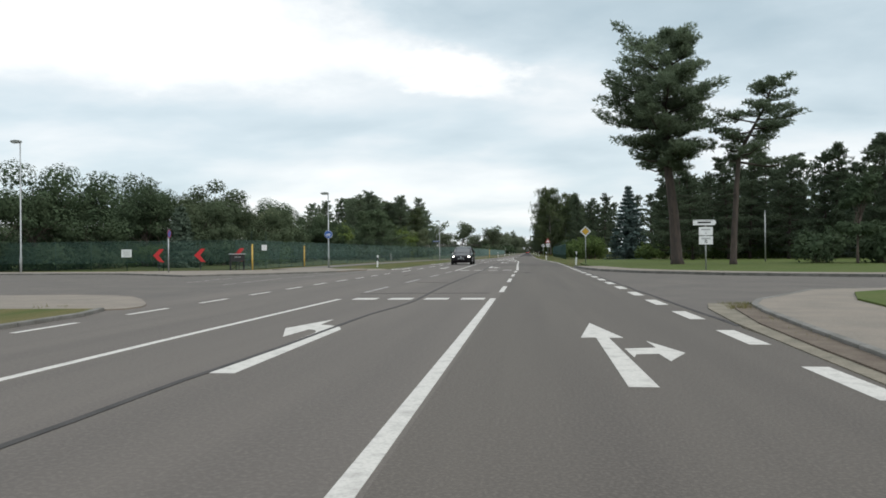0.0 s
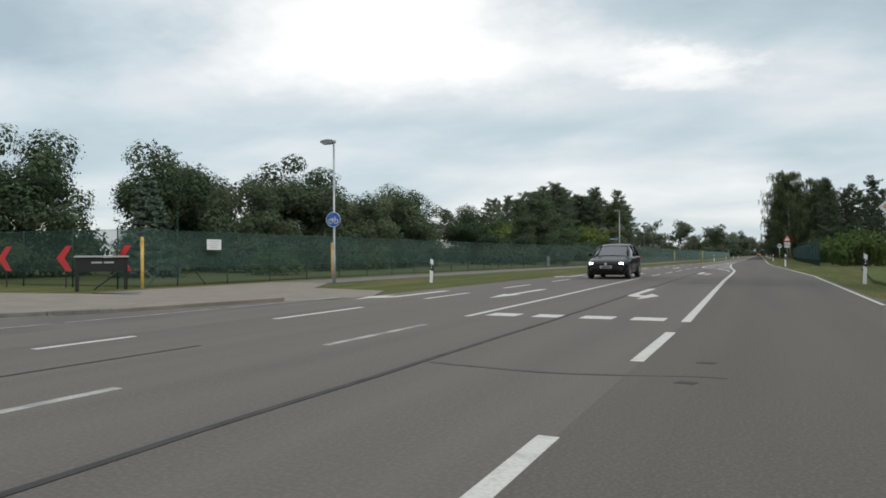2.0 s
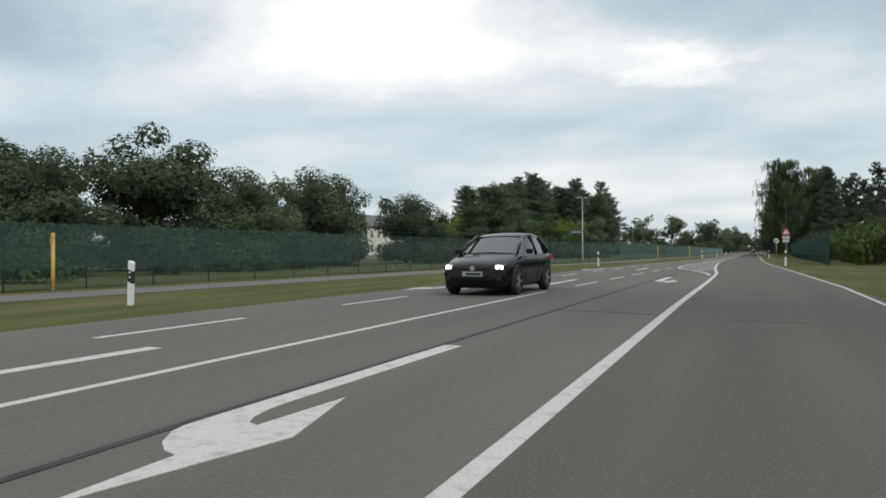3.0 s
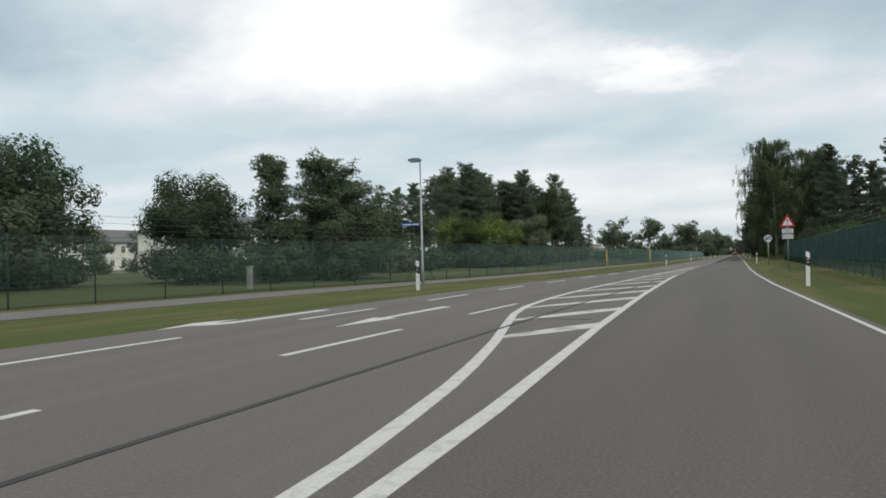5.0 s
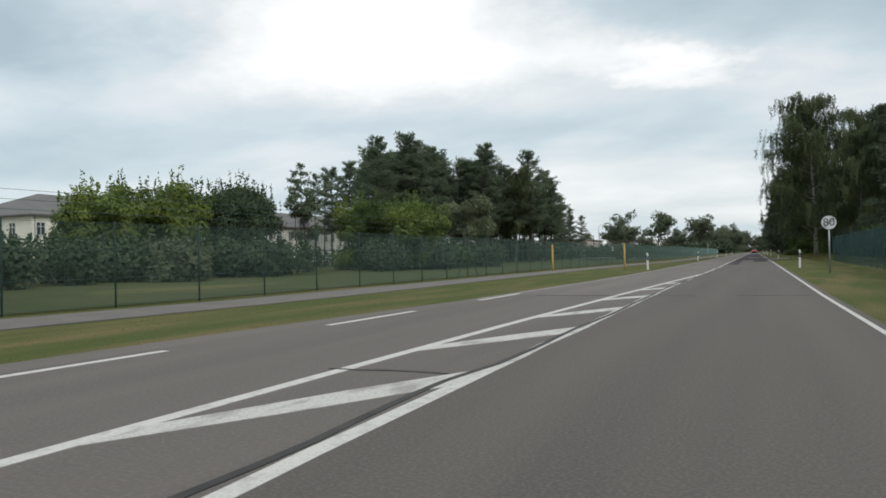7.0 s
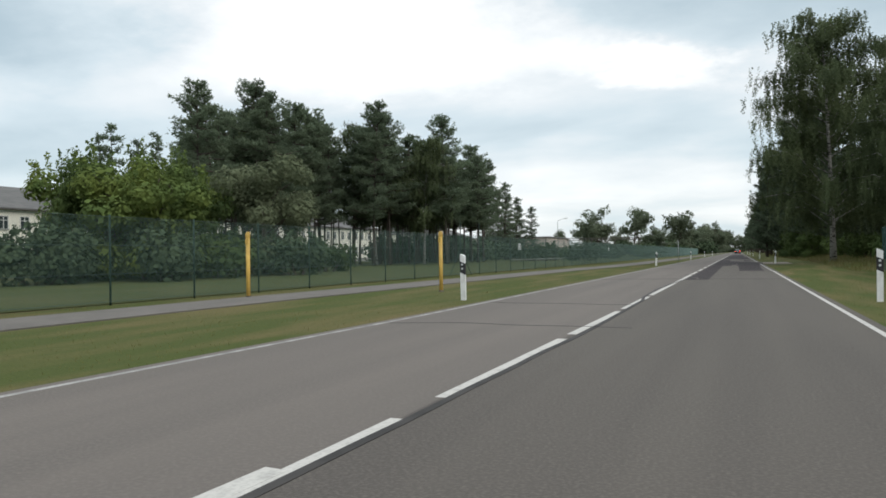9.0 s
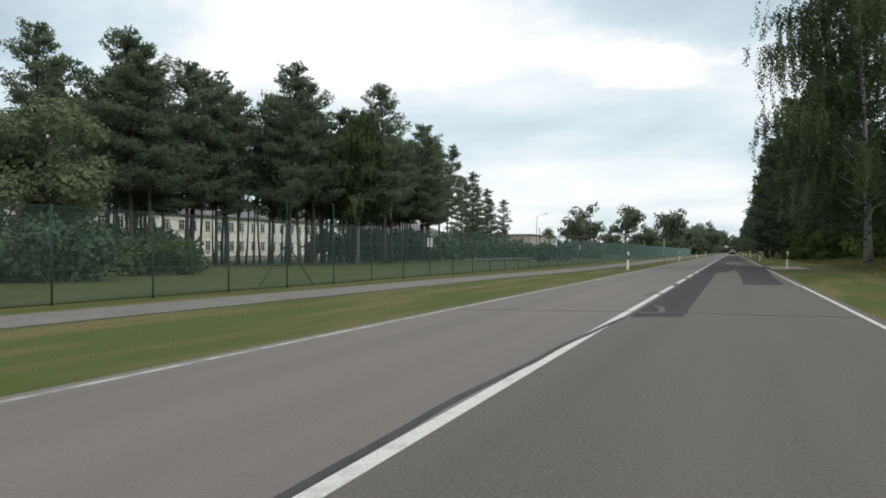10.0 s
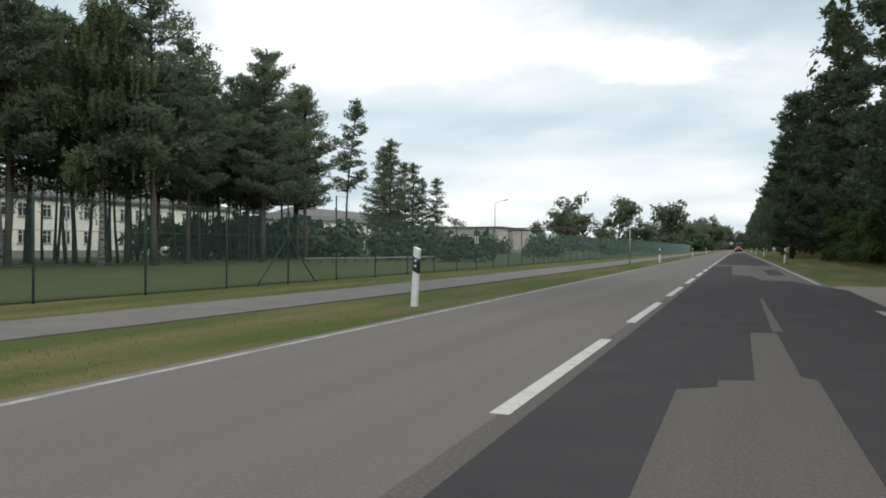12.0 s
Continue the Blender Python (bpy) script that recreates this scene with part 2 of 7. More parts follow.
SIGN_RED = material("sign_red", (0.52, 0.03, 0.035), 0.4, second=(0.42, 0.03, 0.03), scale=3)
SIGN_FADED = material("faded_sign_red", (0.26, 0.03, 0.06), 0.5, second=(0.2, 0.03, 0.05), scale=4)
SIGN_BLUE = material("sign_blue", (0.035, 0.105, 0.34), 0.4, second=(0.03, 0.085, 0.28), scale=4)
SIGN_WHITE = material("sign_white", (0.68, 0.69, 0.69), 0.4, second=(0.6, 0.61, 0.61), scale=4)
SIGN_YELLOW = material("sign_yellow", (0.62, 0.36, 0.04), 0.4)
SIGN_GREY = material("sign_grey", (0.33, 0.34, 0.34), 0.4)
SIGN_DARK = material("dark_sign_print", (0.075, 0.075, 0.078), 0.5)
SIGN_BACK = material("sign_back", (0.22, 0.235, 0.22), 0.5, 0.3)
CONCRETE = material("concrete", (0.265, 0.257, 0.242), 0.9, second=(0.187, 0.183, 0.172), scale=3, fine=(0.312, 0.304, 0.289), fine_scale=40, fine_amount=0.4)
PLASTER = material("cream_plaster", (0.82, 0.79, 0.69), 0.9, second=(0.76, 0.73, 0.63), scale=0.5, fine=(0.5, 0.45, 0.32), fine_scale=8, fine_amount=0.3)
PLINTH = material("grey_plinth", (0.25, 0.24, 0.22), 0.9, second=(0.2, 0.19, 0.18), scale=1)
ROOF = material("grey_roof", (0.12, 0.115, 0.11), 0.85, second=(0.09, 0.088, 0.085), scale=0.7, stretch=(1, 1, 6))
RUST = material("rusty_steel", (0.085, 0.072, 0.06), 0.8, second=(0.05, 0.047, 0.042), scale=3)
HALL = material("hall_cladding", (0.54, 0.46, 0.41), 0.7, second=(0.46, 0.39, 0.35), scale=0.3)
FRAME = material("window_frame", (0.62, 0.61, 0.58), 0.6)
GLASS = material("window_pane", (0.03, 0.035, 0.04), 0.08, spec=0.8)
BARK = material("bark", (0.114, 0.091, 0.073), 0.95, second=(0.069, 0.056, 0.048), scale=6, stretch=(1, 1, 0.2), bump=0.8, bump_scale=20)
BARK_PINE = material("pine_bark", (0.078, 0.060, 0.050), 0.95, second=(0.048, 0.040, 0.036), scale=5, stretch=(1, 1, 0.25), bump=0.8, bump_scale=18)
BARK_BIRCH = material("birch_bark", (0.276, 0.264, 0.246), 0.8, second=(0.036, 0.033, 0.030), scale=5, stretch=(0.6, 0.6, 2.2), lo=0.52, hi=0.6)
LEAF = material("leaf", (0.097, 0.135, 0.043), 0.8, second=(0.059, 0.089, 0.033), scale=0.35, island=0.16, random_ob=0.16, translucent=0.38, spec=0.08)
LEAF_DARK = material("dark_leaf", (0.072, 0.100, 0.055), 0.8, second=(0.050, 0.074, 0.041), scale=0.35, island=0.16, random_ob=0.14, translucent=0.26, spec=0.08)
LEAF_ROAD = material("roadside_leaf", (0.098, 0.124, 0.070), 0.8, second=(0.074, 0.098, 0.056), scale=0.35, island=0.14, random_ob=0.14, translucent=0.36, spec=0.08)
# leaf lightened and greyed for far trees: distance haze put into the colour
LEAF_HAZED = material("hazed_leaf", (0.132, 0.156, 0.100), 0.8, second=(0.104, 0.126, 0.080), scale=0.35, island=0.12, random_ob=0.12, translucent=0.44, spec=0.08)
LEAF_BRIGHT = material("bright_leaf", (0.142, 0.176, 0.045), 0.8, second=(0.098, 0.142, 0.046), scale=0.5, island=0.16, random_ob=0.1, translucent=0.32, spec=0.08)
LEAF_GREY = material("willow_leaf", (0.150, 0.172, 0.100), 0.8, second=(0.112, 0.132, 0.076), scale=0.5, island=0.16, translucent=0.4, spec=0.08)
LEAF_BIRCH = material("birch_leaf", (0.112, 0.138, 0.066), 0.8, second=(0.076, 0.098, 0.050), scale=0.3, island=0.16, random_ob=0.1, translucent=0.38, spec=0.08)
NEEDLE = material("pine_needle", (0.150, 0.188, 0.118), 0.85, second=(0.112, 0.144, 0.094), scale=0.3, island=0.10, random_ob=0.14, translucent=0.48, spec=0.08)
# darker copy of pine_needle: the forest edge's shade is put into its colour
NEEDLE_SHADED = material("shaded_pine_needle", (0.094, 0.120, 0.076), 0.85, second=(0.066, 0.088, 0.056), scale=0.3, island=0.12, random_ob=0.16, translucent=0.30, spec=0.08)
NEEDLE_BLUE = material("blue_spruce_needle", (0.104, 0.144, 0.131), 0.85, second=(0.064, 0.094, 0.086), scale=1.0, island=0.16, translucent=0.1, spec=0.08)
NEEDLE_SOFT = material("grey_green_needle", (0.104, 0.138, 0.102), 0.85, second=(0.070, 0.096, 0.070), scale=1.0, island=0.16, translucent=0.1, spec=0.08)
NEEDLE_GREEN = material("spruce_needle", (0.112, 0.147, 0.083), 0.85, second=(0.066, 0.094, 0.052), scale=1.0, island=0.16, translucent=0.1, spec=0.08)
CAR_PAINT = material("black_car_paint", (0.008, 0.006, 0.007), 0.16, 0.0, spec=0.22)
CAR_TRIM = material("dark_car_trim", (0.018, 0.018, 0.019), 0.6)
CAR_GLASS = material("car_window", (0.016, 0.018, 0.019), 0.05, spec=0.9)
RUBBER = material("rubber", (0.02, 0.02, 0.02), 0.85)
ALLOY = material("alloy", (0.42, 0.42, 0.43), 0.35, 0.8, spec=0.5)
HEADLIGHT = glow_material("lit_headlight", (1.0, 0.93, 0.82), 6.0)
TAIL_RED = material("tail_lamp", (0.42, 0.02, 0.025), 0.25, spec=0.7)
TAIL_LIT = glow_material("lit_tail_lamp", (1.0, 0.08, 0.05), 3.0)


# ---- mesh helpers ----
class Shape:
    """Vertices and faces gathered into one mesh."""

    def __init__(self):
        self.v, self.f = [], []

    def add(self, verts, faces):
        k = len(self.v)
        self.v += [tuple(p) for p in verts]
        self.f += [tuple(i + k for i in q) for q in faces]
        return self

    def box(self, c, s, m=None, cut=0.0):
        """Box of size s centred on c; cut: width of the chamfer on its edges."""
        bm = bmesh.new()
        bmesh.ops.create_cube(bm, size=1.0)
        for p in bm.verts:
            p.co = Vector((p.co.x * s[0], p.co.y * s[1], p.co.z * s[2]))
        if cut:
            bmesh.ops.bevel(bm, geom=bm.edges[:], offset=cut, segments=2, affect="EDGES", profile=0.6)
        bm.verts.index_update()
        place = Matrix.Translation(c) @ (m or Matrix())
        self.add([place @ p.co for p in bm.verts], [[p.index for p in q.verts] for q in bm.faces])
        bm.free()
        return self

    def tube(self, points, radii, n=8, cap=True):
        """Round rod through points with a radius at each."""
        pts = [Vector(p) for p in points]
        if not isinstance(radii, (list, tuple)):
            radii = [radii] * len(pts)
        rings = []
        for i, p in enumerate(pts):
            way = (pts[min(i + 1, len(pts) - 1)] - pts[max(i - 1, 0)]).normalized()
            side = way.cross(Vector((0, 0, 1)) if abs(way.z) < 0.9 else Vector((1, 0, 0))).normalized()
            up = side.cross(way)
            rings.append([p + radii[i] * (math.cos(a) * side + math.sin(a) * up) for a in [2 * math.pi * k / n for k in range(n)]])
        verts = [q for ring in rings for q in ring]
        faces = [(i * n + k, i * n + (k + 1) % n, (i + 1) * n + (k + 1) % n, (i + 1) * n + k) for i in range(len(pts) - 1) for k in range(n)]
        if cap:
            faces += [tuple(range(n))[::-1], tuple((len(pts) - 1) * n + k for k in range(n))]
        return self.add(verts, faces)

    def prism(self, outline, z0, z1, m=None):
        """Flat outline in x, y raised from z0 to z1, then placed by m."""
        k = len(outline)
        area = sum(outline[i][0] * outline[(i + 1) % k][1] - outline[(i + 1) % k][0] * outline[i][1] for i in range(k))
        if area < 0:
            outline = outline[::-1]
        m = m or Matrix()
        verts = [m @ Vector((x, y, z0)) for x, y in outline] + [m @ Vector((x, y, z1)) for x, y in outline]
        faces = [tuple(range(k))[::-1], tuple(range(k, 2 * k))] + [(i, (i + 1) % k, (i + 1) % k + k, i + k) for i in range(k)]
        return self.add(verts, faces)

    def arrays(self, verts, size):
        """Many loose faces of size corners each from an (n * size, 3) array."""
        k = len(self.v)
        self.v += verts.tolist()
        self.f += (np.arange(len(verts)).reshape(-1, size) + k).tolist()
        return self

    def mesh(self, name, mat, smooth=False):
        me = bpy.data.meshes.new(name)
        me.from_pydata(self.v, [], self.f)
        me.materials.append(mat)
        if smooth:
            me.polygons.foreach_set("use_smooth", [True] * len(me.polygons))
        me.update()
        return me


def part(name, shape, mat, parent=None, label="", smooth=False):
    """Link a shape (or a finished mesh) as one object under its parent."""
    ob = new(name, shape if isinstance(shape, bpy.types.Mesh) else shape.mesh(name, mat, smooth))
    ob.parent = parent
    return tagged(ob, label)


def thing(name, label, category, group="", kind="", m=None):
    ob = new(name)
    ob.empty_display_size = 0.3
    if m is not None:
        ob.matrix_world = m
    return tagged(ob, label, category, group, kind)


def line_at(table, y):
    """Straight interpolation in a table of (y, x)."""
    return float(np.interp(y, [a for a, b in table], [b for a, b in table]))


UPRIGHT = pose(0, 0, 0, 90, 0, 0)  # turns a flat outline up to face along -y

# ---- ground ----
def ground_z(x, y):
    z = -0.06
    if x > 4:
        z += 0.55 * min(1, max(0, (x - 4.5) / 5)) * min(1, max(0, (y - 176) / 20))
    if x < -20 or x > 14:
        z += 0.10 * noise.noise((x * 0.05, y * 0.05, 0))
    return z


LEFT_EDGE = [(-60, -6.75), (44, -8.3), (80, -8.0), (95, -7.65), (103, -7.35), (113, -6.8), (122, -5.95), (135, -5.35), (148, -5.05), (700, -5.05)]
RIGHT_EDGE = [(-60, 3.45), (66, 3.55), (85, 2.9), (100, 2.3), (112, 2.05), (124, 1.95), (700, 1.9)]
PATH_R = [(44, -13.0), (53, -15.0), (75, -14.4), (98, -13.1), (110, -11.7), (122, -10.6), (152, -10.3), (167, -9.6), (180, -9.1), (192, -8.1), (202, -7.6), (230, -7.4), (700, -7.4)]
PATH_L = [(44, -17.6), (53, -17.7), (75, -17.2), (98, -15.9), (110, -14.2), (122, -13.0), (152, -12.3), (167, -11.7), (180, -11.2), (192, -10.2), (202, -9.9), (230, -9.7), (700, -9.7)]
FENCE = [(-40, -19.6), (54, -19.5), (75, -18.9), (92, -17.8), (101, -17.2), (109, -15.6), (117, -14.4), (130, -13.85), (160, -13.6), (195, -13.0), (700, -12.9)]

gx = [-2500, -900, -400, -200, -120] + list(range(-90, 61, 3)) + [80, 120, 200, 400, 900, 2500]
gy = [-1500, -500, -200, -100] + list(range(-60, 421, 4)) + [460, 540, 700, 1000, 1600, 3000]
s = Shape()
s.add([(x, y, ground_z(x, y)) for y in gy for x in gx],
      [(j * len(gx) + i, j * len(gx) + i + 1, (j + 1) * len(gx) + i + 1, (j + 1) * len(gx) + i) for j in range(len(gy) - 1) for i in range(len(gx) - 1)])
tagged(part("ground", s, GRASS, smooth=True), "mown roadside grass with dry yellowish patches", "ground", kind="structure")


lawn_ys = list(range(48, 421, 4))
lawn_cols = [0.0, 0.1, 0.25, 0.45, 0.7, 1.0]
s = Shape()
s.add([(x, y, ground_z(x, y) + 0.02) for y in lawn_ys for x in [line_at(FENCE, y) - 0.25 - k * 56 for k in lawn_cols]],
      [(j * 6 + i + 1, j * 6 + i, j * 6 + i + 6, j * 6 + i + 7) for j in range(len(lawn_ys) - 1) for i in range(5)])
tagged(part("lawn", s, LAWN, smooth=True), "even green lawn behind the wire fence", "lawn", kind="structure")


# ---- road ----
def ribbon(left, right, ys, z, skirt=0.3):
    sh = Shape()
    a = [(line_at(left, y), y, z) for y in ys]
    b = [(line_at(right, y), y, z) for y in ys]
    n = len(ys)
    low = [(x, y, zz - skirt) for x, y, zz in a] + [(x, y, zz - skirt) for x, y, zz in b]
    sh.add(a + b + low, [(i, n + i, n + i + 1, i + 1) for i in range(n - 1)] + [(2 * n + i, i, i + 1, 2 * n + i + 1) for i in range(n - 1)]
           + [(n + i, 3 * n + i, 3 * n + i + 1, n + i + 1) for i in range(n - 1)])
    return sh


def moved(table, dx):
    return [(a, b + dx) for a, b in table]


road_ys = list(range(-60, 160, 2)) + list(range(160, 701, 20))
road = tagged(part("road", ribbon(LEFT_EDGE, RIGHT_EDGE, road_ys, 0.0), ASPHALT), "grey worn asphalt country road with white lane markings", "road", kind="structure")
outer = ribbon([(a, b) for a, b in LEFT_EDGE], [(-60, -6.6), (30, -6.75), (44, -6.75), (100, -6.65), (113, -6.2), (122, -5.6), (135, -5.2), (148, -5.0)],
               list(range(-20, 149, 2)), 0.0015, 0.0)
part("outer_lane", outer, ASPHALT_OUTER, road, "darker asphalt of the outer lane")

# side roads, one to each side, laid a little under the main road's surface
s = Shape().prism([(-6.6, 5), (-6.6, 45), (-9.0, 42.7), (-10.0, 38.7), (-12.6, 35.1), (-15.8, 32.4), (-21.4, 36.5), (-28.4, 37.2), (-70, 38.4), (-70, 17),
                   (-30, 18), (-12.8, 16.7), (-9.9, 17.2), (-7.9, 14.6), (-6.8, 12.4), (-6.8, 5)], -0.25, -0.005)
tagged(part("side_road", s, ASPHALT_SIDE), "worn asphalt side road joining the main road", "road", kind="structure")
s = Shape().prism([(3.3, 3), (3.4, 9.0), (3.8, 11.5), (4.2, 13.2), (5.0, 14.5), (6.4, 16.2), (8.5, 18.4), (14, 20.3), (80, 28), (80, 37), (20, 27.2), (13.6, 27.3), (10.9, 28.9),
                   (8.7, 30.3), (7.3, 32.2), (6.0, 33.8), (4.5, 37.3), (3.9, 42), (3.5, 50), (3.3, 52)], -0.25, -0.006)
tagged(part("side_road", s, ASPHALT_SIDE), "asphalt side road opening into fields of lawn", "road", kind="structure")

# cycle path beside the fence
tagged(part("cycle_path", ribbon(PATH_L, PATH_R, list(range(44, 701, 4)), -0.035, 0.1), CYCLE_PATH), "pale asphalt cycle path beside the green fence", "path", kind="structure")

# raised pavements with kerb stones
LAY = 0.065


def kerb_stones(points, parent, z=LAY, width=0.14, length=1.0):
    mesh = Shape().box((0, 0, 0), (length - 0.012, width, 0.30), cut=0.018).mesh("kerb_stone", KERB)
    pts = [Vector((*p, 0)) for p in points]
    for a, b in zip(pts, pts[1:]):
        n = max(1, round((b - a).length / length))
        for i in range(n):
            o = part("kerb_stone", mesh, KERB, parent)
            c = a.lerp(b, (i + 0.5) / n)
            o.matrix_world = Matrix.Translation((c.x, c.y, z - 0.147)) @ Matrix.Rotation(math.atan2(b.y - a.y, b.x - a.x), 4, "Z") @ Matrix.Scale((b - a).length / n / length, 4, (1, 0, 0))


far_left = [(-60, 37.8), (-27.3, 36.8), (-21.6, 36.1), (-18.5, 34.0), (-15.8, 32.0), (-14.3, 33.2), (-12.7, 34.7), (-11.2, 36.5), (-10.1, 38.4)]
s = Shape().prism(far_left + [(-9.3, 42.6), (-12.9, 45), (-16.3, 45), (-14.0, 42.5), (-17.3, 42.0), (-24.5, 40.7), (-32, 40.9), (-60, 41.7)], -0.2, 0.06)
pav = tagged(part("pavement", s, PAVING), "pale paved corner where the path meets the side road", "pavement", kind="structure")
kerb_stones(far_left, pav, 0.075)
s = Shape().prism([(-10.45, 38.0), (-9.1, 42.8), (-8.4, 45.2), (-9.6, 48), (-12.9, 49), (-15.0, 53), (-17.7, 53), (-17.5, 44.9), (-12.9, 44.9)], -0.2, -0.03)
tagged(part("pavement", s, PAVING), "pale flush ramp leading onto the cycle path", "pavement", kind="structure")

near_left = [(-6.86, -30), (-6.86, 9.5), (-6.95, 11.2), (-7.3, 12.3)]
s = Shape().prism(near_left + [(-9.4, 12.2), (-30, 8), (-30, -30)], -0.2, 0.05)
isl = tagged(part("grass_island", s, GRASS), "grassed corner edged with low kerb stones", "verge", kind="structure")
kerb_stones(near_left, isl, 0.065)
s = Shape().prism([(-7.25, 12.4), (-7.0, 12.6), (-6.95, 13.1), (-7.2, 13.7), (-7.7, 14.5), (-8.3, 15.4), (-9.0, 16.2), (-9.8, 16.75), (-11, 17.0), (-12.8, 16.9), (-30, 17.5), (-30, 8.4), (-9.4, 12.4)], -0.2, 0.03)
tagged(part("pavement", s, PAVING), "pale sandy paved corner of the side road", "pavement", kind="structure")

near_right = [(3.85, -30), (3.95, 6.5), (4.25, 9.6), (4.5, 11.8), (4.75, 13.3), (5.2, 14.5), (6.4, 16.3), (7.6, 18.2), (14, 20.2), (60, 25.2)]
s = Shape().prism(near_right + [(60, 21), (14, 15.5), (9.2, 12.5), (8.0, -30)], -0.2, LAY)
cor = tagged(part("pavement", s, PAVING), "pale paved pavement round the street corner", "pavement", kind="structure")
kerb_stones(near_right, cor, LAY + 0.006, 0.12)
s = Shape().prism([(6.5, -30), (6.6, 12.5), (6.9, 14.2), (7.8, 16.4), (9.5, 17.7), (14, 18.9), (60, 23.8), (60, -30)], -0.2, 0.10)
tagged(part("lawn", s, LAWN_FRESH), "lawn behind the pavement of the street corner", "verge", kind="structure")
s = Shape().prism([(3.40, -6), (3.46, 4), (3.66, 7.6), (3.86, 10.2), (4.2, 12.4), (4.42, 13.6), (4.78, 13.5), (4.55, 11.8), (4.3, 9.6), (4.0, 6.5), (3.95, -6)], -0.1, 0.03)
tagged(part("earth_bank", s, EARTH), "bare brown earth along the edge of the pavement", "earth", kind="structure")
s = Shape().prism([(3.28, -6), (3.3, 4), (3.46, 7.6), (3.6, 10.4), (3.85, 12.9), (4.15, 14.2), (4.5, 13.9), (4.3, 12.4), (3.95, 10.2), (3.75, 7.6), (3.55, 4), (3.5, -6)], -0.1, 0.012)
tagged(part("gutter_dirt", s, DIRT), "sandy dirt washed into the gutter", "dirt", kind="structure")

far_right = [(3.7, 47), (3.95, 42), (4.5, 37.6), (6.0, 34.0), (7.3, 32.5), (8.8, 30.5), (10.9, 29.1), (13.6, 27.6), (20, 27.4), (60, 33)]
s = Shape().prism(far_right + [(60, 35), (20, 29.5), (14.2, 30.2), (11.5, 31.8), (9.6, 33.6), (7.4, 36.5), (6.2, 40), (5.4, 46)], -0.2, 0.09)
lawn_edge = [(5.4, 46), (6.2, 40), (7.4, 36.5), (9.6, 33.6), (11.5, 31.8), (14.2, 30.2), (20, 29.5), (60, 35)]
tagged(part("lawn", Shape().prism(lawn_edge + [(60, 86), (7.5, 86), (5.0, 60), (4.9, 50)], -0.2, 0.05), LAWN_FRESH), "fresh green lawn under the corner pines", "lawn", kind="structure")
fr = tagged(part("pavement", s, PAVING), "narrow pale pavement beside the lawn", "pavement", kind="structure")
kerb_stones(far_right, fr, 0.11)


# ---- road markings, tar seams and patches ----
def strip(name, pts, width, mat, z=0.003, label=""):
    """Painted band along points (x, y)."""
    sh = Shape()
    p = [Vector(q) for q in pts]
    rim = []
    for i, q in enumerate(p):
        way = (p[min(i + 1, len(p) - 1)] - p[max(i - 1, 0)]).normalized()
        rim.append((q + width / 2 * Vector((-way.y, way.x)), q - width / 2 * Vector((-way.y, way.x))))
    for (a, b), (c, d) in zip(rim, rim[1:]):
        sh.add([(a.x, a.y, z), (b.x, b.y, z), (d.x, d.y, z), (c.x, c.y, z), (a.x, a.y, 0), (b.x, b.y, 0), (d.x, d.y, 0), (c.x, c.y, 0)],
               [(0, 1, 2, 3), (4, 0, 3, 7), (1, 5, 6, 2), (0, 4, 5, 1), (3, 2, 6, 7)])
    return part(name, sh, mat, road, label)


def dashes(table, starts, length, width, mat=PAINT, name="lane_dash"):
    for y in starts:
        strip(name, [(line_at(table, y), y), (line_at(table, y + length), y + length)], width, mat)


def blot(name, outline, mat, z=0.0037):
    return part(name, Shape().prism(outline, 0.0, z), mat, road)


def wavy(table, y0, y1, step, amp, seed):
    return [(line_at(table, y) + amp * noise.noise((y * 0.6, seed, 0)), y) for y in np.arange(y0, y1 + 0.01, step)]


INNER = [(40.3, 0.04), (48, -0.08), (59, -0.25), (70, -0.33), (78.3, -0.46), (86, -0.92), (89, -1.05), (93, -1.25), (101, -1.52), (109.4, -1.79), (112, -1.82), (118, -1.87), (124, -1.93), (131, -1.97)]
HATCH_L = [(66, -0.32), (72, -0.45), (76, -0.68), (78.2, -0.87), (80.5, -1.22), (83, -1.75), (85.8, -2.45), (87.5, -2.86), (89.5, -3.2), (92.3, -3.42), (96.3, -3.52), (101, -3.45),
           (104, -3.33), (109, -3.22), (116.4, -3.03), (124, -2.72), (131, -2.38), (139, -1.98), (143, -1.82)]
CENTRE = [(131, -1.97), (140, -1.85), (150, -1.80), (700, -1.78)]

strip("lane_line", [(-0.11, -40), (-0.11, 15.8)], 0.13, PAINT)
dashes([(0, -0.05), (40, 0.0)], [18.3, 24.5], 3.1, 0.13)
dashes([(0, -0.05), (40, 0.0)], [30.0, 35.9], 2.8, 0.13)
strip("lane_line", [(line_at(INNER, y), y) for y in list(np.arange(40.3, 110, 3)) + [112]], 0.14, PAINT)
strip("lane_line", wavy(INNER, 112, 131, 1.0, 0.05, 5), 0.13, PAINT_WORN)
strip("hatch_line", [(line_at(HATCH_L, y), y) for y in np.arange(75.9, 141, 1.05)], 0.14, PAINT, 0.0042)
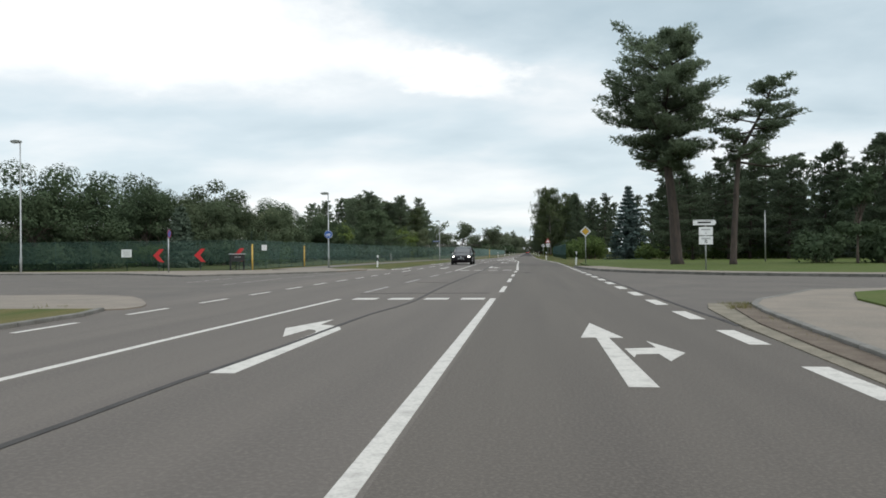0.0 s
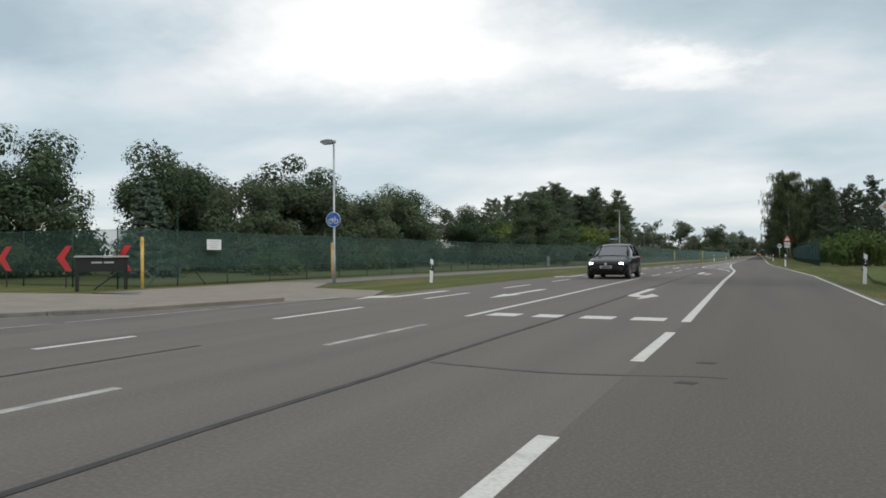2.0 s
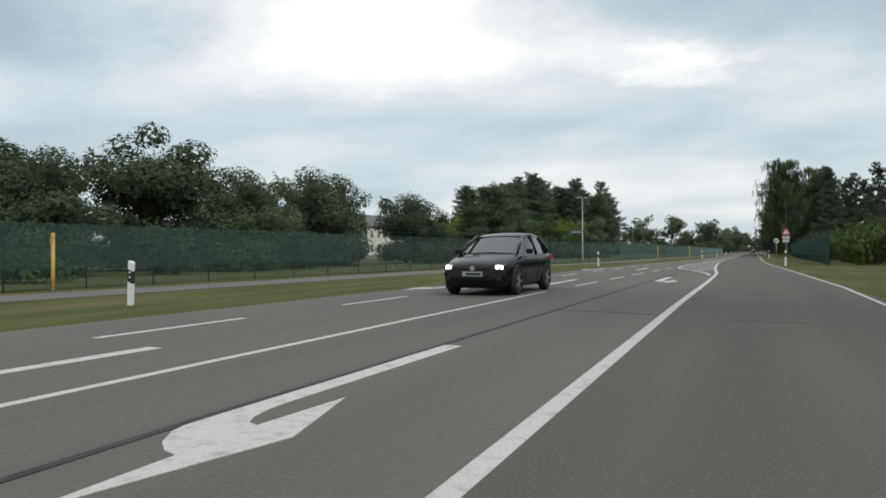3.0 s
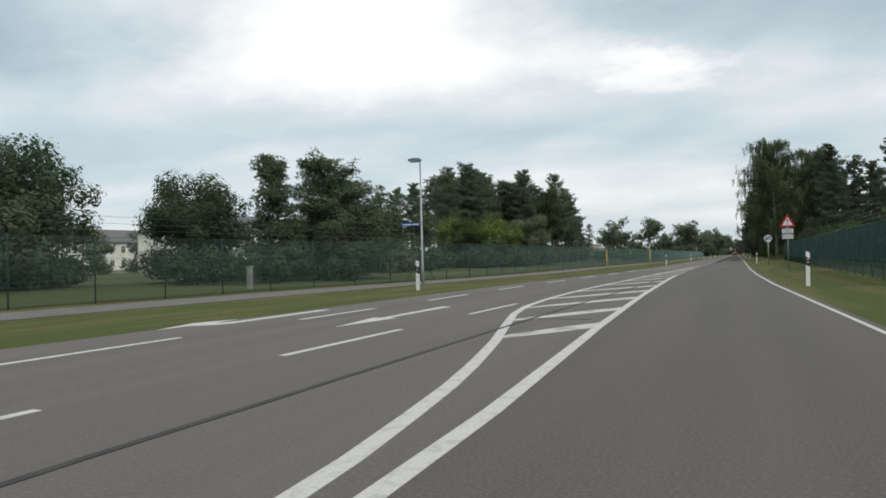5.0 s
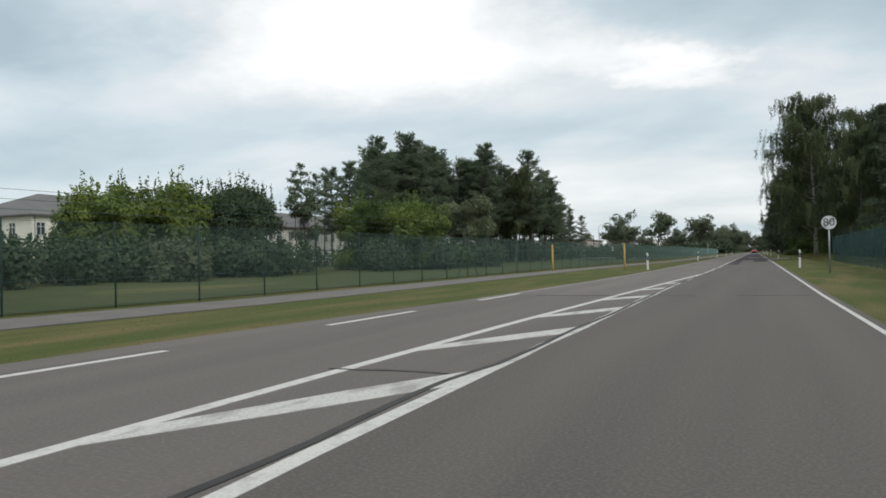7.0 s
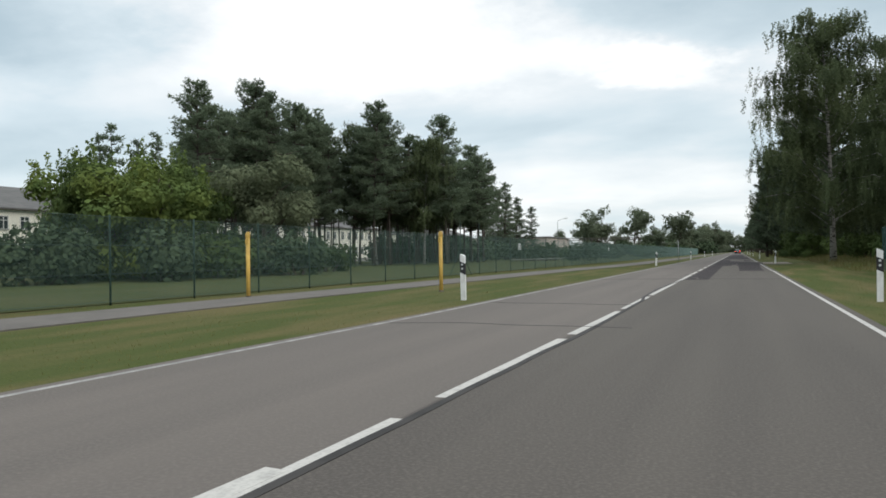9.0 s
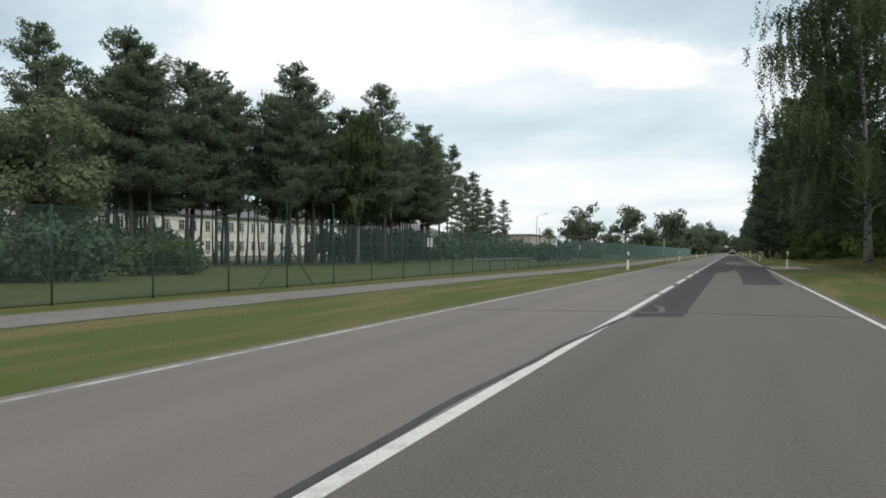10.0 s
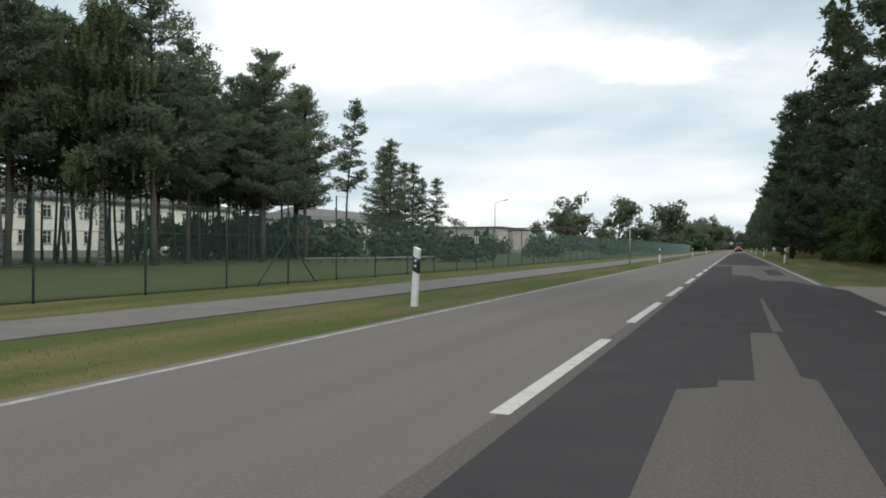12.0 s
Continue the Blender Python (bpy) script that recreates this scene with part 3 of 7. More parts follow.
for y in (86.0, 89.45, 93.2, 96.7, 100.3, 104.5, 108.3, 112.3, 116.2, 120.1, 124.1, 128.0, 131.6):
    xr = line_at(INNER, y)
    yl = y
    for k in range(9):  # where the slanted stripe meets the line on the other side
        yl = y - 2.1 * (xr - line_at(HATCH_L, yl - 0.5))
    xl = line_at(HATCH_L, yl - 0.5)
    blot("hatch_stripe", [(xr, y), (xr, y - 0.95), (0.5 * (xl + xr), 0.5 * (y + yl) - 0.80), (xl, yl - 0.55), (xl, yl - 0.05), (0.5 * (xl + xr), 0.5 * (y + yl) + 0.10)], PAINT_WORN)
own = [(-60, -0.1), (40.3, 0.04)] + INNER[1:] + CENTRE[1:]
part("driving_lane", ribbon(own, moved(RIGHT_EDGE, -0.01), list(range(-60, 341, 2)), 0.0012, 0.0), ASPHALT_OWN, road, "darker asphalt of the driving lane")
part("opposite_lane", ribbon(moved(LEFT_EDGE, 0.01), own, list(range(124, 701, 4)), 0.0016, 0.0), ASPHALT_PALE, road, "paler asphalt of the opposite lane")
# slotted rows across the turning lanes
for y, x0 in ((15.42, -3.28), (40.33, -3.28)):
    for k in range(4):
        x = x0 + 0.82 * k
        blot("wait_block", [(x, y), (x + 0.53, y), (x + 0.53, y + 0.55), (x, y + 0.55)], PAINT)
strip("lane_line", [(-3.75, -40), (-3.74, 8), (-3.61, 15.6)], 0.11, PAINT)
dashes([(15, -3.66), (36, -3.55)], [18.3, 24.4], 3.0, 0.11, PAINT_THIN)
dashes([(15, -3.66), (36, -3.55)], [30.2, 35.8], 2.7, 0.11, PAINT_THIN)
strip("lane_line", [(-3.52, 40.05), (-3.6, 46), (-3.8, 54), (-3.92, 62)], 0.11, PAINT)
dashes([(60, -3.92), (92, -3.66)], [65.2, 70.5, 75.4, 81.4, 87.3], 3.0, 0.11)
dashes([(8, -6.27), (24, -6.5), (36, -6.42)], [8.75 + 2.83 * k for k in range(10)], 1.4, 0.11)
dashes([(38, -6.3), (52, -6.45), (70, -6.6), (100, -6.42), (104, -6.32), (110, -6.12), (116, -5.75), (124, -5.5)], [38.4, 44.3, 50.2, 56.1, 62.0, 67.9, 73.9, 79.9, 85.8, 91.6, 97.4, 103.6, 109.5, 115.5, 121.6], 2.85, 0.13)
strip("edge_line", [(line_at(LEFT_EDGE, y) + 0.17, y) for y in [122, 126, 130, 135, 142, 148, 200, 300, 700]], 0.08, PAINT_THIN)
strip("edge_line", [(line_at(RIGHT_EDGE, y) - 0.17, y) for y in [45.5, 55, 66, 75, 85, 92, 100, 106, 112, 118, 124, 150, 176]], 0.08, PAINT)
strip("edge_line", [(1.74, 176), (1.74, 198)], 0.12, PAINT_THIN)
strip("edge_line", [(1.74, 207), (1.74, 700)], 0.12, PAINT_THIN)
dashes([(0, 3.16), (15, 3.24), (30, 3.36), (45, 3.36)], [2.2 + 2.92 * k for k in range(15)], 1.42, 0.23, name="edge_dash")
dashes(CENTRE, [133.2, 137.4, 141.8, 146.0, 150.3], 3.7, 0.12, PAINT)
strip("centre_line", [(line_at(CENTRE, y), y) for y in np.arange(154.6, 171, 2)], 0.12, PAINT)
dashes(CENTRE, [176.9 - 3.4 - 2.4, 176.9, 182.75] + [188.65 + 5.85 * k for k in range(45)], 3.9, 0.13, PAINT)
# thin worn lines round the mouth of the left side road
RIM_A = [(23, -9.8), (29, -9.9), (33, -9.4), (37.5, -9.0), (44, -8.75)]
RIM_B = [(25, -12.15), (28.5, -12.3), (32, -12.1), (36.5, -10.9), (38.5, -10.1)]
for table, spans in ((RIM_A, ((23.1, 23.6), (23.8, 24.3), (24.55, 26.0), (26.05, 27.6), (27.8, 29.3), (29.5, 31.0), (31.1, 33.5), (33.6, 36.4), (36.6, 40.0), (40.1, 44.2))),
                     (RIM_B, ((25.2, 25.6), (25.85, 26.4), (26.7, 27.2), (27.5, 28.2), (28.6, 29.4), (29.9, 30.8), (31.2, 32.2), (32.6, 33.7), (34.2, 35.4), (36.0, 37.5)))):
    for y0, y1 in spans:
        strip("thin_line", [(line_at(table, y), y) for y in np.linspace(y0, y1, 3)], 0.085, PAINT_THIN, -0.0005)


def arrow_shaft(x, y, turn, length=4.7, mirror=1, mat=PAINT, turned=True, straight=True):
    """Long painted arrow; turn 0 points along +y. mirror: +1 branches to the right."""
    m = pose(x, y, 0, 0, 0, turn)
    w = 0.115
    sh = Shape()
    if straight:
        sh.prism([(-w, 0), (w, 0), (0.08, length - 1.75), (0.25, length - 1.75), (0, length), (-0.25, length - 1.75), (-0.07, length - 1.75)], 0, 0.004, m)
        if turned:
            sh.prism([(mirror * 0.15, 1.53), (mirror * 0.20, 1.74), (mirror * 0.43, 1.78), (mirror * 0.45, 1.30), (mirror * 0.70, 1.85), (mirror * 0.47, 2.80), (mirror * 0.48, 2.24), (mirror * 0.14, 2.14)], 0, 0.0045, m)
    else:  # rounded bend into a long arrowhead
        k = length / 4.9
        bow = [(-w, 0), (w, 0), (w, 3.2), (0.13, 3.4), (0.18, 3.62), (0.25, 3.75), (0.34, 3.79), (0.40, 2.88), (0.71, 3.93), (0.39, 5.35), (0.36, 4.46), (0.24, 4.42), (0.10, 4.30), (-0.03, 4.10), (-w, 3.80)]
        sh.prism([(mirror * a, k * b) for a, b in bow], 0, 0.004, m)
    return part("lane_arrow", sh, mat, road)


arrow_shaft(1.56, 5.48, 0, 4.85)
arrow_shaft(-1.98, 5.86, 0, 4.5, -1, straight=False)
arrow_shaft(-1.95, 51.15, 180, 4.9, -1, straight=False)
arrow_shaft(-1.98, 73.2, 180, 4.9, -1, straight=False)
for y in (49.8, 70.0, 89.3):
    arrow_shaft(-5.0, y, 180, 4.7, turned=False)
for y in (48.0, 66.0, 88.2):
    arrow_shaft(-7.45, y, 180, 4.2, 1, straight=False)

# tar seams
SEAM = [(-40, -2.2), (0, -2.2), (5.3, -2.16), (7.5, -2.06), (11.5, -2.02), (13.2, -1.86), (15.2, -1.76), (18, -1.86), (22, -1.94), (40, -1.94), (48, -2.06), (57, -2.12), (65, -2.16), (78, -2.27), (86, -2.24), (101, -2.08), (108, -1.95), (109.4, -1.92), (110.5, -1.97), (111.2, -2.0), (111.8, -1.97), (112.3, -1.84), (113.3, -1.86), (114.5, -1.89), (116, -1.9), (118, -1.86), (120, -1.89), (127, -1.98), (131, -2.0), (140, -1.80), (147, -1.70), (150.5, -1.73), (152.5, -1.76), (154, -1.87), (157, -1.93), (160, -1.88), (164, -1.72), (190, -1.6)]
strip("tar_seam", wavy(SEAM, -40, 108, 0.7, 0.03, 1), 0.07, TAR, 0.0055)
strip("tar_seam", wavy(SEAM, 108, 164, 0.5, 0.035, 3), 0.07, TAR, 0.0055)
strip("tar_seam", [(3.52 + 0.05 * noise.noise((y * 0.5, 9, 0)), y) for y in np.arange(10, 47, 1.0)], 0.07, TAR, 0.0055)
for y, x0, x1, k in ((17.75, -3.6, -0.2, 2), (35.0, -1.85, 1.1, 5), (111.8, -3.3, -1.9, 8), (86.4, -2.4, -1.0, 6), (151.35, -4.8, -1.7, 7), (146.9, -4.8, -1.2, 11), (123.6, -4.8, -0.9, 9), (123.9, 0.0, 1.7, 10)):
    strip("tar_crack", [(x, y + 0.35 * noise.noise((x * 0.7, k, 0)) + 0.02 * (x - x0)) for x in np.arange(x0, x1 + 0.01, 0.3)], 0.055, TAR if y < 30 or y == 111.8 else TAR_FAINT, 0.0055)
strip("tar_crack", [(-4.78, 164.63), (-4.2, 164.8), (-3.69, 164.88), (-2.8, 165.0), (-1.81, 165.22), (-0.9, 165.2), (-0.25, 165.27), (0.59, 165.22), (1.7, 165.3)], 0.045, TAR_FAINT, 0.0055)
strip("tar_crack", [(x, 182.2 + 0.2 * noise.noise((x, 12, 0))) for x in np.arange(-4.7, -3.2, 0.3)], 0.03, TAR, 0.0055)
strip("tar_crack", [(-2.02, 169.9), (-1.99, 170.8), (-1.94, 171.6)], 0.05, TAR, 0.0055)
strip("tar_crack", [(-3.2, 24.3), (-2.8, 24.32), (-2.4, 24.2), (-2.03, 23.9)], 0.03, TAR_FAINT, 0.0055)
strip("tar_crack", [(-2.1, 74.4), (-1.98, 74.75), (-1.88, 75.1), (-1.9, 75.3), (-2.05, 75.43), (-2.2, 75.5)], 0.05, TAR, 0.0055)
strip("tar_crack", [(-2.17, 56.2), (-1.7, 56.2), (-1.2, 56.08), (-0.7, 55.9), (-0.28, 55.75)], 0.03, TAR_FAINT, 0.0055)
strip("tar_crack", [(0.84, 55.15), (1.4, 55.16), (1.88, 55.08)], 0.015, TAR_FAINT, 0.0055)
for x, y in ((0.54, 34.87), (0.62, 36.04)):
    blot("tar_spot", [(x - 0.09, y - 0.05), (x + 0.07, y - 0.06), (x + 0.10, y + 0.04), (x - 0.05, y + 0.07)], TAR, 0.0045)
strip("tar_crack", [(-4.97, 31.5), (-4.95, 33.6), (-4.9, 35.2)], 0.05, TAR, 0.0055)

# dark new asphalt where the old surface has been cut out
blot("asphalt_patch", [(-1.66, 164.2), (-0.86, 164.5), (-0.84, 189.9), (-0.57, 190.1), (-0.56, 190.4), (-0.30, 190.5), (-0.28, 193.9), (0.02, 194.0), (0.05, 190.8), (0.16, 190.7), (0.2, 176.4),
                       (1.36, 176.7), (1.44, 186), (1.62, 193), (2.0, 198.4), (2.1, 204.5), (1.62, 206), (1.2, 209), (0.3, 209.5), (0.1, 213), (-0.6, 214), (-0.7, 228), (-1.66, 228), (-1.62, 196)], PATCH, 0.002)
blot("old_surface_strip", [(-1.62, 165.02), (-0.85, 165.22), (-0.85, 165.34), (-1.2, 165.28), (-1.30, 166.4), (-1.50, 166.95), (-1.56, 166.8), (-1.39, 166.3), (-1.30, 165.25), (-1.62, 165.14)], ASPHALT_OWN, 0.003)
blot("old_surface_strip", [(-0.02, 194.1), (0.10, 194.1), (0.06, 200.2), (0.0, 200.2)], ASPHALT_OWN, 0.003)
blot("asphalt_patch", [(0.7, 214), (1.3, 214), (1.3, 222), (0.7, 222)], PATCH, 0.002)
blot("asphalt_patch", [(-1.6, 232), (1.5, 230), (1.4, 262), (-0.2, 262), (-0.3, 300), (-1.6, 300)], PATCH, 0.002)
blot("asphalt_patch", [(-1.2, 256), (1.2, 256), (1.2, 340), (-1.2, 340)], PATCH, 0.0024)
s = Shape().prism([(1.85, 199.2), (2.3, 198.0), (7, 197), (7, 206.5), (2.2, 206.5), (1.85, 206.0)], -0.2, 0.0)
tagged(part("lay_by", s, PAVING), "sandy gravelled field entrance beside the road", "pavement", kind="structure")


# ---- fences ----
def chain_link(length, height, pitch, wire):
    """Woven wire panel in the x, z plane: two sets of slanting wires, with real gaps between them."""
    sh = Shape()
    step = pitch * math.sqrt(2)
    for way, off in ((1, 0.0), (-1, wire)):
        c = -height
        while c < length:
            a0, b0 = max(0.0, -c), min(height, length - c)
            if b0 - a0 > 0.02:
                ends = [(c + a0, off, a0), (c + b0, off, b0)]
                if way < 0:
                    ends = [(length - x_, y_, z_) for x_, y_, z_ in ends]
                sh.tube(ends, wire / 2, 3, False)
            c += step
    return sh


def slack_sheet(a, b, low, top, seed):
    """Netting tied along its top edge: it bellies a little between the posts, and its lower hem hangs unevenly."""
    cols, rows = 10, 4
    across = Vector((-(b - a).y, (b - a).x, 0)).normalized()
    pts = []
    for k in range(rows + 1):
        for i in range(cols + 1):
            u, v = i / cols, k / rows
            belly = 0.03 * math.sin(math.pi * u) * math.sin(math.pi * v) + 0.022 * noise.noise((u * 4, v * 1.2, seed * 3.7)) * min(1, 6 * u, 6 * (1 - u))
            hem = 0.05 * noise.noise((u * 2.5, 5.0, seed * 1.9)) * (1 - v)
            pts.append(a.lerp(b, u) + across * belly + Vector((0, 0, low + (top - low) * v + hem)))
    return Shape().add(pts, [(k * (cols + 1) + i, k * (cols + 1) + i + 1, (k + 1) * (cols + 1) + i + 1, (k + 1) * (cols + 1) + i) for k in range(rows) for i in range(cols)])


def fence(name, label, line, ys, top, net_from=None, net_mat=None, net_to=1e9, braces=(), tall=(), side=1, link=True):
    """Steel posts, tension wires and woven wire panels; netting is tied on as far along as net_to."""
    f = thing(name, label, "fence")
    post = Shape().tube([(0, 0, -0.35), (0, 0, top + 0.05)], 0.025, 8).mesh("post", GREEN_POST, True)
    pts = [Vector((line_at(line, y), y, 0)) for y in ys]
    span = (pts[1] - pts[0]).length
    panel = chain_link(span, top - 0.02, 0.042, 0.0044).mesh("wire_mesh", WIRE_GREEN) if link else None
    for i, (a, b) in enumerate(zip(pts, pts[1:])):
        za = ground_z(a.x, a.y) + 0.06
        o = part("post", post, GREEN_POST, f)
        o.location = (a.x, a.y, za)
        mid_x = Vector((0.035 * side, 0, 0))
        if link:
            w = part("wire_mesh", panel, WIRE_GREEN, f)
            w.matrix_world = Matrix.Translation(a + mid_x) @ Matrix.Rotation(math.atan2(b.y - a.y, b.x - a.x), 4, "Z") @ Matrix.Scale((b - a).length / span, 4, (1, 0, 0))
        if net_mat and a.y < net_to:
            part("netting", slack_sheet(a + mid_x * 1.5, b + mid_x * 1.5, net_from, top, i), net_mat, f)
        for z in (0.03, top / 3, top * 2 / 3, top):
            part("tension_wire", Shape().tube([a + Vector((0.05 * side, 0, z)), b + Vector((0.05 * side, 0, z))], 0.006, 4, False), WIRE, f)
        if i % 11 in braces:
            w = (b - a).normalized() * 1.55
            for sgn in (1, -1):
                part("brace", Shape().tube([a + sgn * w + Vector((0, 0, -0.1)), a + Vector((0, 0, 1.35))], 0.022, 6), GREEN_POST, f)
        if i % 11 in tall:
            part("tall_post", Shape().tube([a + Vector((0, 0, top)), a + Vector((0, 0, top + 0.75))], 0.024, 6), GREEN_POST, f)
    return f


LEFT_FENCE = fence("fence", "green woven wire fence on steel posts beside the path", FENCE, [46.6 + 2.78 * k for k in range(128)], 2.06, 0.60, NET, 77, braces=(1,), tall=(1, 2))
for z in (2.30, 2.52, 2.74):
    part("barbed_strand", Shape().tube([(line_at(FENCE, y), y, z) for y in np.arange(79.96, 141.2, 2.78)], 0.005, 4, False), WIRE, LEFT_FENCE)


def cross_fence(x0, x1, y):
    f = thing("fence", "green netting fence running along the side road", "fence")
    post = Shape().tube([(0, 0, -0.35), (0, 0, 2.1)], 0.028, 8).mesh("post", GREEN_POST, True)
    n = round((x1 - x0) / 2.75)
    for i in range(n):
        a, b = x0 + (x1 - x0) * i / n, x0 + (x1 - x0) * (i + 1) / n
        part("post", post, GREEN_POST, f).location = (a, y, 0)
        part("netting", Shape().add([(a, y, 0.5), (b, y, 0.5), (b, y, 2.05), (a, y, 2.05)], [(0, 1, 2, 3)]), NET, f)
        part("wire_mesh", Shape().add([(a, y, -0.03), (b, y, -0.03), (b, y, 0.5), (a, y, 0.5)], [(0, 1, 2, 3)]), NET_LOW, f)
        part("tension_wire", Shape().tube([(a, y - 0.03, 2.05), (b, y - 0.03, 2.05)], 0.006, 4, False), WIRE, f)


cross_fence(-72, -19.55, 47.0)
FOREST_LINE = [(99, 5.85), (110, 6.0), (140, 6.15), (180, 6.75)]
FOREST_FENCE = fence("fence", "dense dark teal netting fence in front of the forest", FOREST_LINE, [99.5 + 2.5 * k for k in range(32)], 2.1, 0.55, NET_DENSE, side=-1)
for k in range(16):  # slanted arms that carry the strands over the netting
    y = 99.5 + 5.0 * k
    x = line_at(FOREST_LINE, y)
    part("arm", Shape().tube([(x, y, 2.1), (x + 0.32, y, 2.72)], 0.02, 6), GREEN_POST, FOREST_FENCE)
for k in range(3):
    part("barbed_strand", Shape().tube([(line_at(FOREST_LINE, y) + 0.1 + 0.1 * k, y, 2.29 + 0.2 * k) for y in np.arange(99.5, 176, 5.0)], 0.007, 4, False), WIRE, FOREST_FENCE)


# ---- trees ----
def unit(rng, n):
    v = rng.normal(size=(n, 3))
    return v / np.linalg.norm(v, axis=1, keepdims=True)


def leaf_quads(rng, pts, size, droop=0.0, out=None):
    """Small rhombic leaves at pts; out: the way each one's face mostly turns."""
    n = len(pts)
    u = unit(rng, n)
    u[:, 2] -= droop
    if out is not None:
        face_way = out + 0.5 * unit(rng, n) + [0, 0, 0.4]
        u = np.cross(face_way, u)
    u /= np.linalg.norm(u, axis=1, keepdims=True) + 1e-9
    w = np.cross(u, unit(rng, n) if out is None else face_way)
    w /= np.linalg.norm(w, axis=1, keepdims=True) + 1e-9
    a = (size * rng.uniform(0.6, 1.3, n))[:, None]
    b = a * rng.uniform(0.5, 0.8, n)[:, None]
    return np.stack([pts - u * a, pts + w * b, pts + u * a, pts - w * b], 1).reshape(-1, 3)


def needle_tufts(rng, pts, size, k=4, up=0.35, width=0.16, out=None):
    """Bundles of k narrow blades standing out from each point."""
    p = np.repeat(pts, k, 0)
    n = len(p)
    d = unit(rng, n)
    d[:, 2] = d[:, 2] * 0.8 + up
    face_way = unit(rng, n)
    if out is not None:
        o = np.repeat(out, k, 0)
        d += 0.5 * o
        face_way = o + 0.6 * face_way
    d /= np.linalg.norm(d, axis=1, keepdims=True)
    w = np.cross(d, face_way)
    w /= np.linalg.norm(w, axis=1, keepdims=True) + 1e-9
    length = (size * rng.uniform(0.6, 1.25, n))[:, None]
    return np.stack([p - w * width * length * 1.5, p + w * width * length * 1.5, p + d * length], 1).reshape(-1, 3)


def blob_points(rng, c, r, n, hollow=0.45):
    """Points in a loose shell, and the way out from its middle."""
    d = unit(rng, n)
    rad = (hollow ** 3 + (1 - hollow ** 3) * rng.random(n)) ** (1 / 3)
    rad *= 1 + 0.04 * rng.normal(size=n)
    return np.asarray(c) + d * rad[:, None] * np.asarray(r), d


def core(rng, shape, c, r, fine_mesh=False):
    """Rough lump that closes the middle of a leaf clump; the leaves stand out all round it."""
    v, f = LUMPS[fine_mesh]
    q = v * (1 + 0.16 * rng.normal(size=(len(v), 1))) * np.asarray(r)
    shape.add((q + np.asarray(c)).tolist(), f)


def lump(level):
    bm = bmesh.new()
    bmesh.ops.create_icosphere(bm, subdivisions=level, radius=1.0)
    bm.verts.index_update()
    made = np.array([p.co for p in bm.verts]), [tuple(p.index for p in q.verts) for q in bm.faces]
    bm.free()
    return made


LUMPS = {False: lump(1), True: lump(2)}


def trunk_shape(rng, height, r0, lean=0.3, n=8, taper=0.25, bends=6):
    pts, rad = [], []
    ax, ay = rng.normal(0, lean, 2)
    wx, wy = rng.normal(0, 0.12 * lean + 0.03, 2)
    for i in range(bends + 1):
        t = i / bends
        pts.append((ax * t * t + wx * math.sin(5 * t), ay * t * t + wy * math.sin(4 * t + 1), height * t - (0.3 if i == 0 else 0)))
        rad.append(r0 * ((1 - t) + taper * t) * (1.35 if i == 0 else 1))
    return pts, rad


def on_trunk(pts, t):
    k = min(int(t * (len(pts) - 1)), len(pts) - 2)
    return Vector(pts[k]).lerp(Vector(pts[k + 1]), t * (len(pts) - 1) - k)


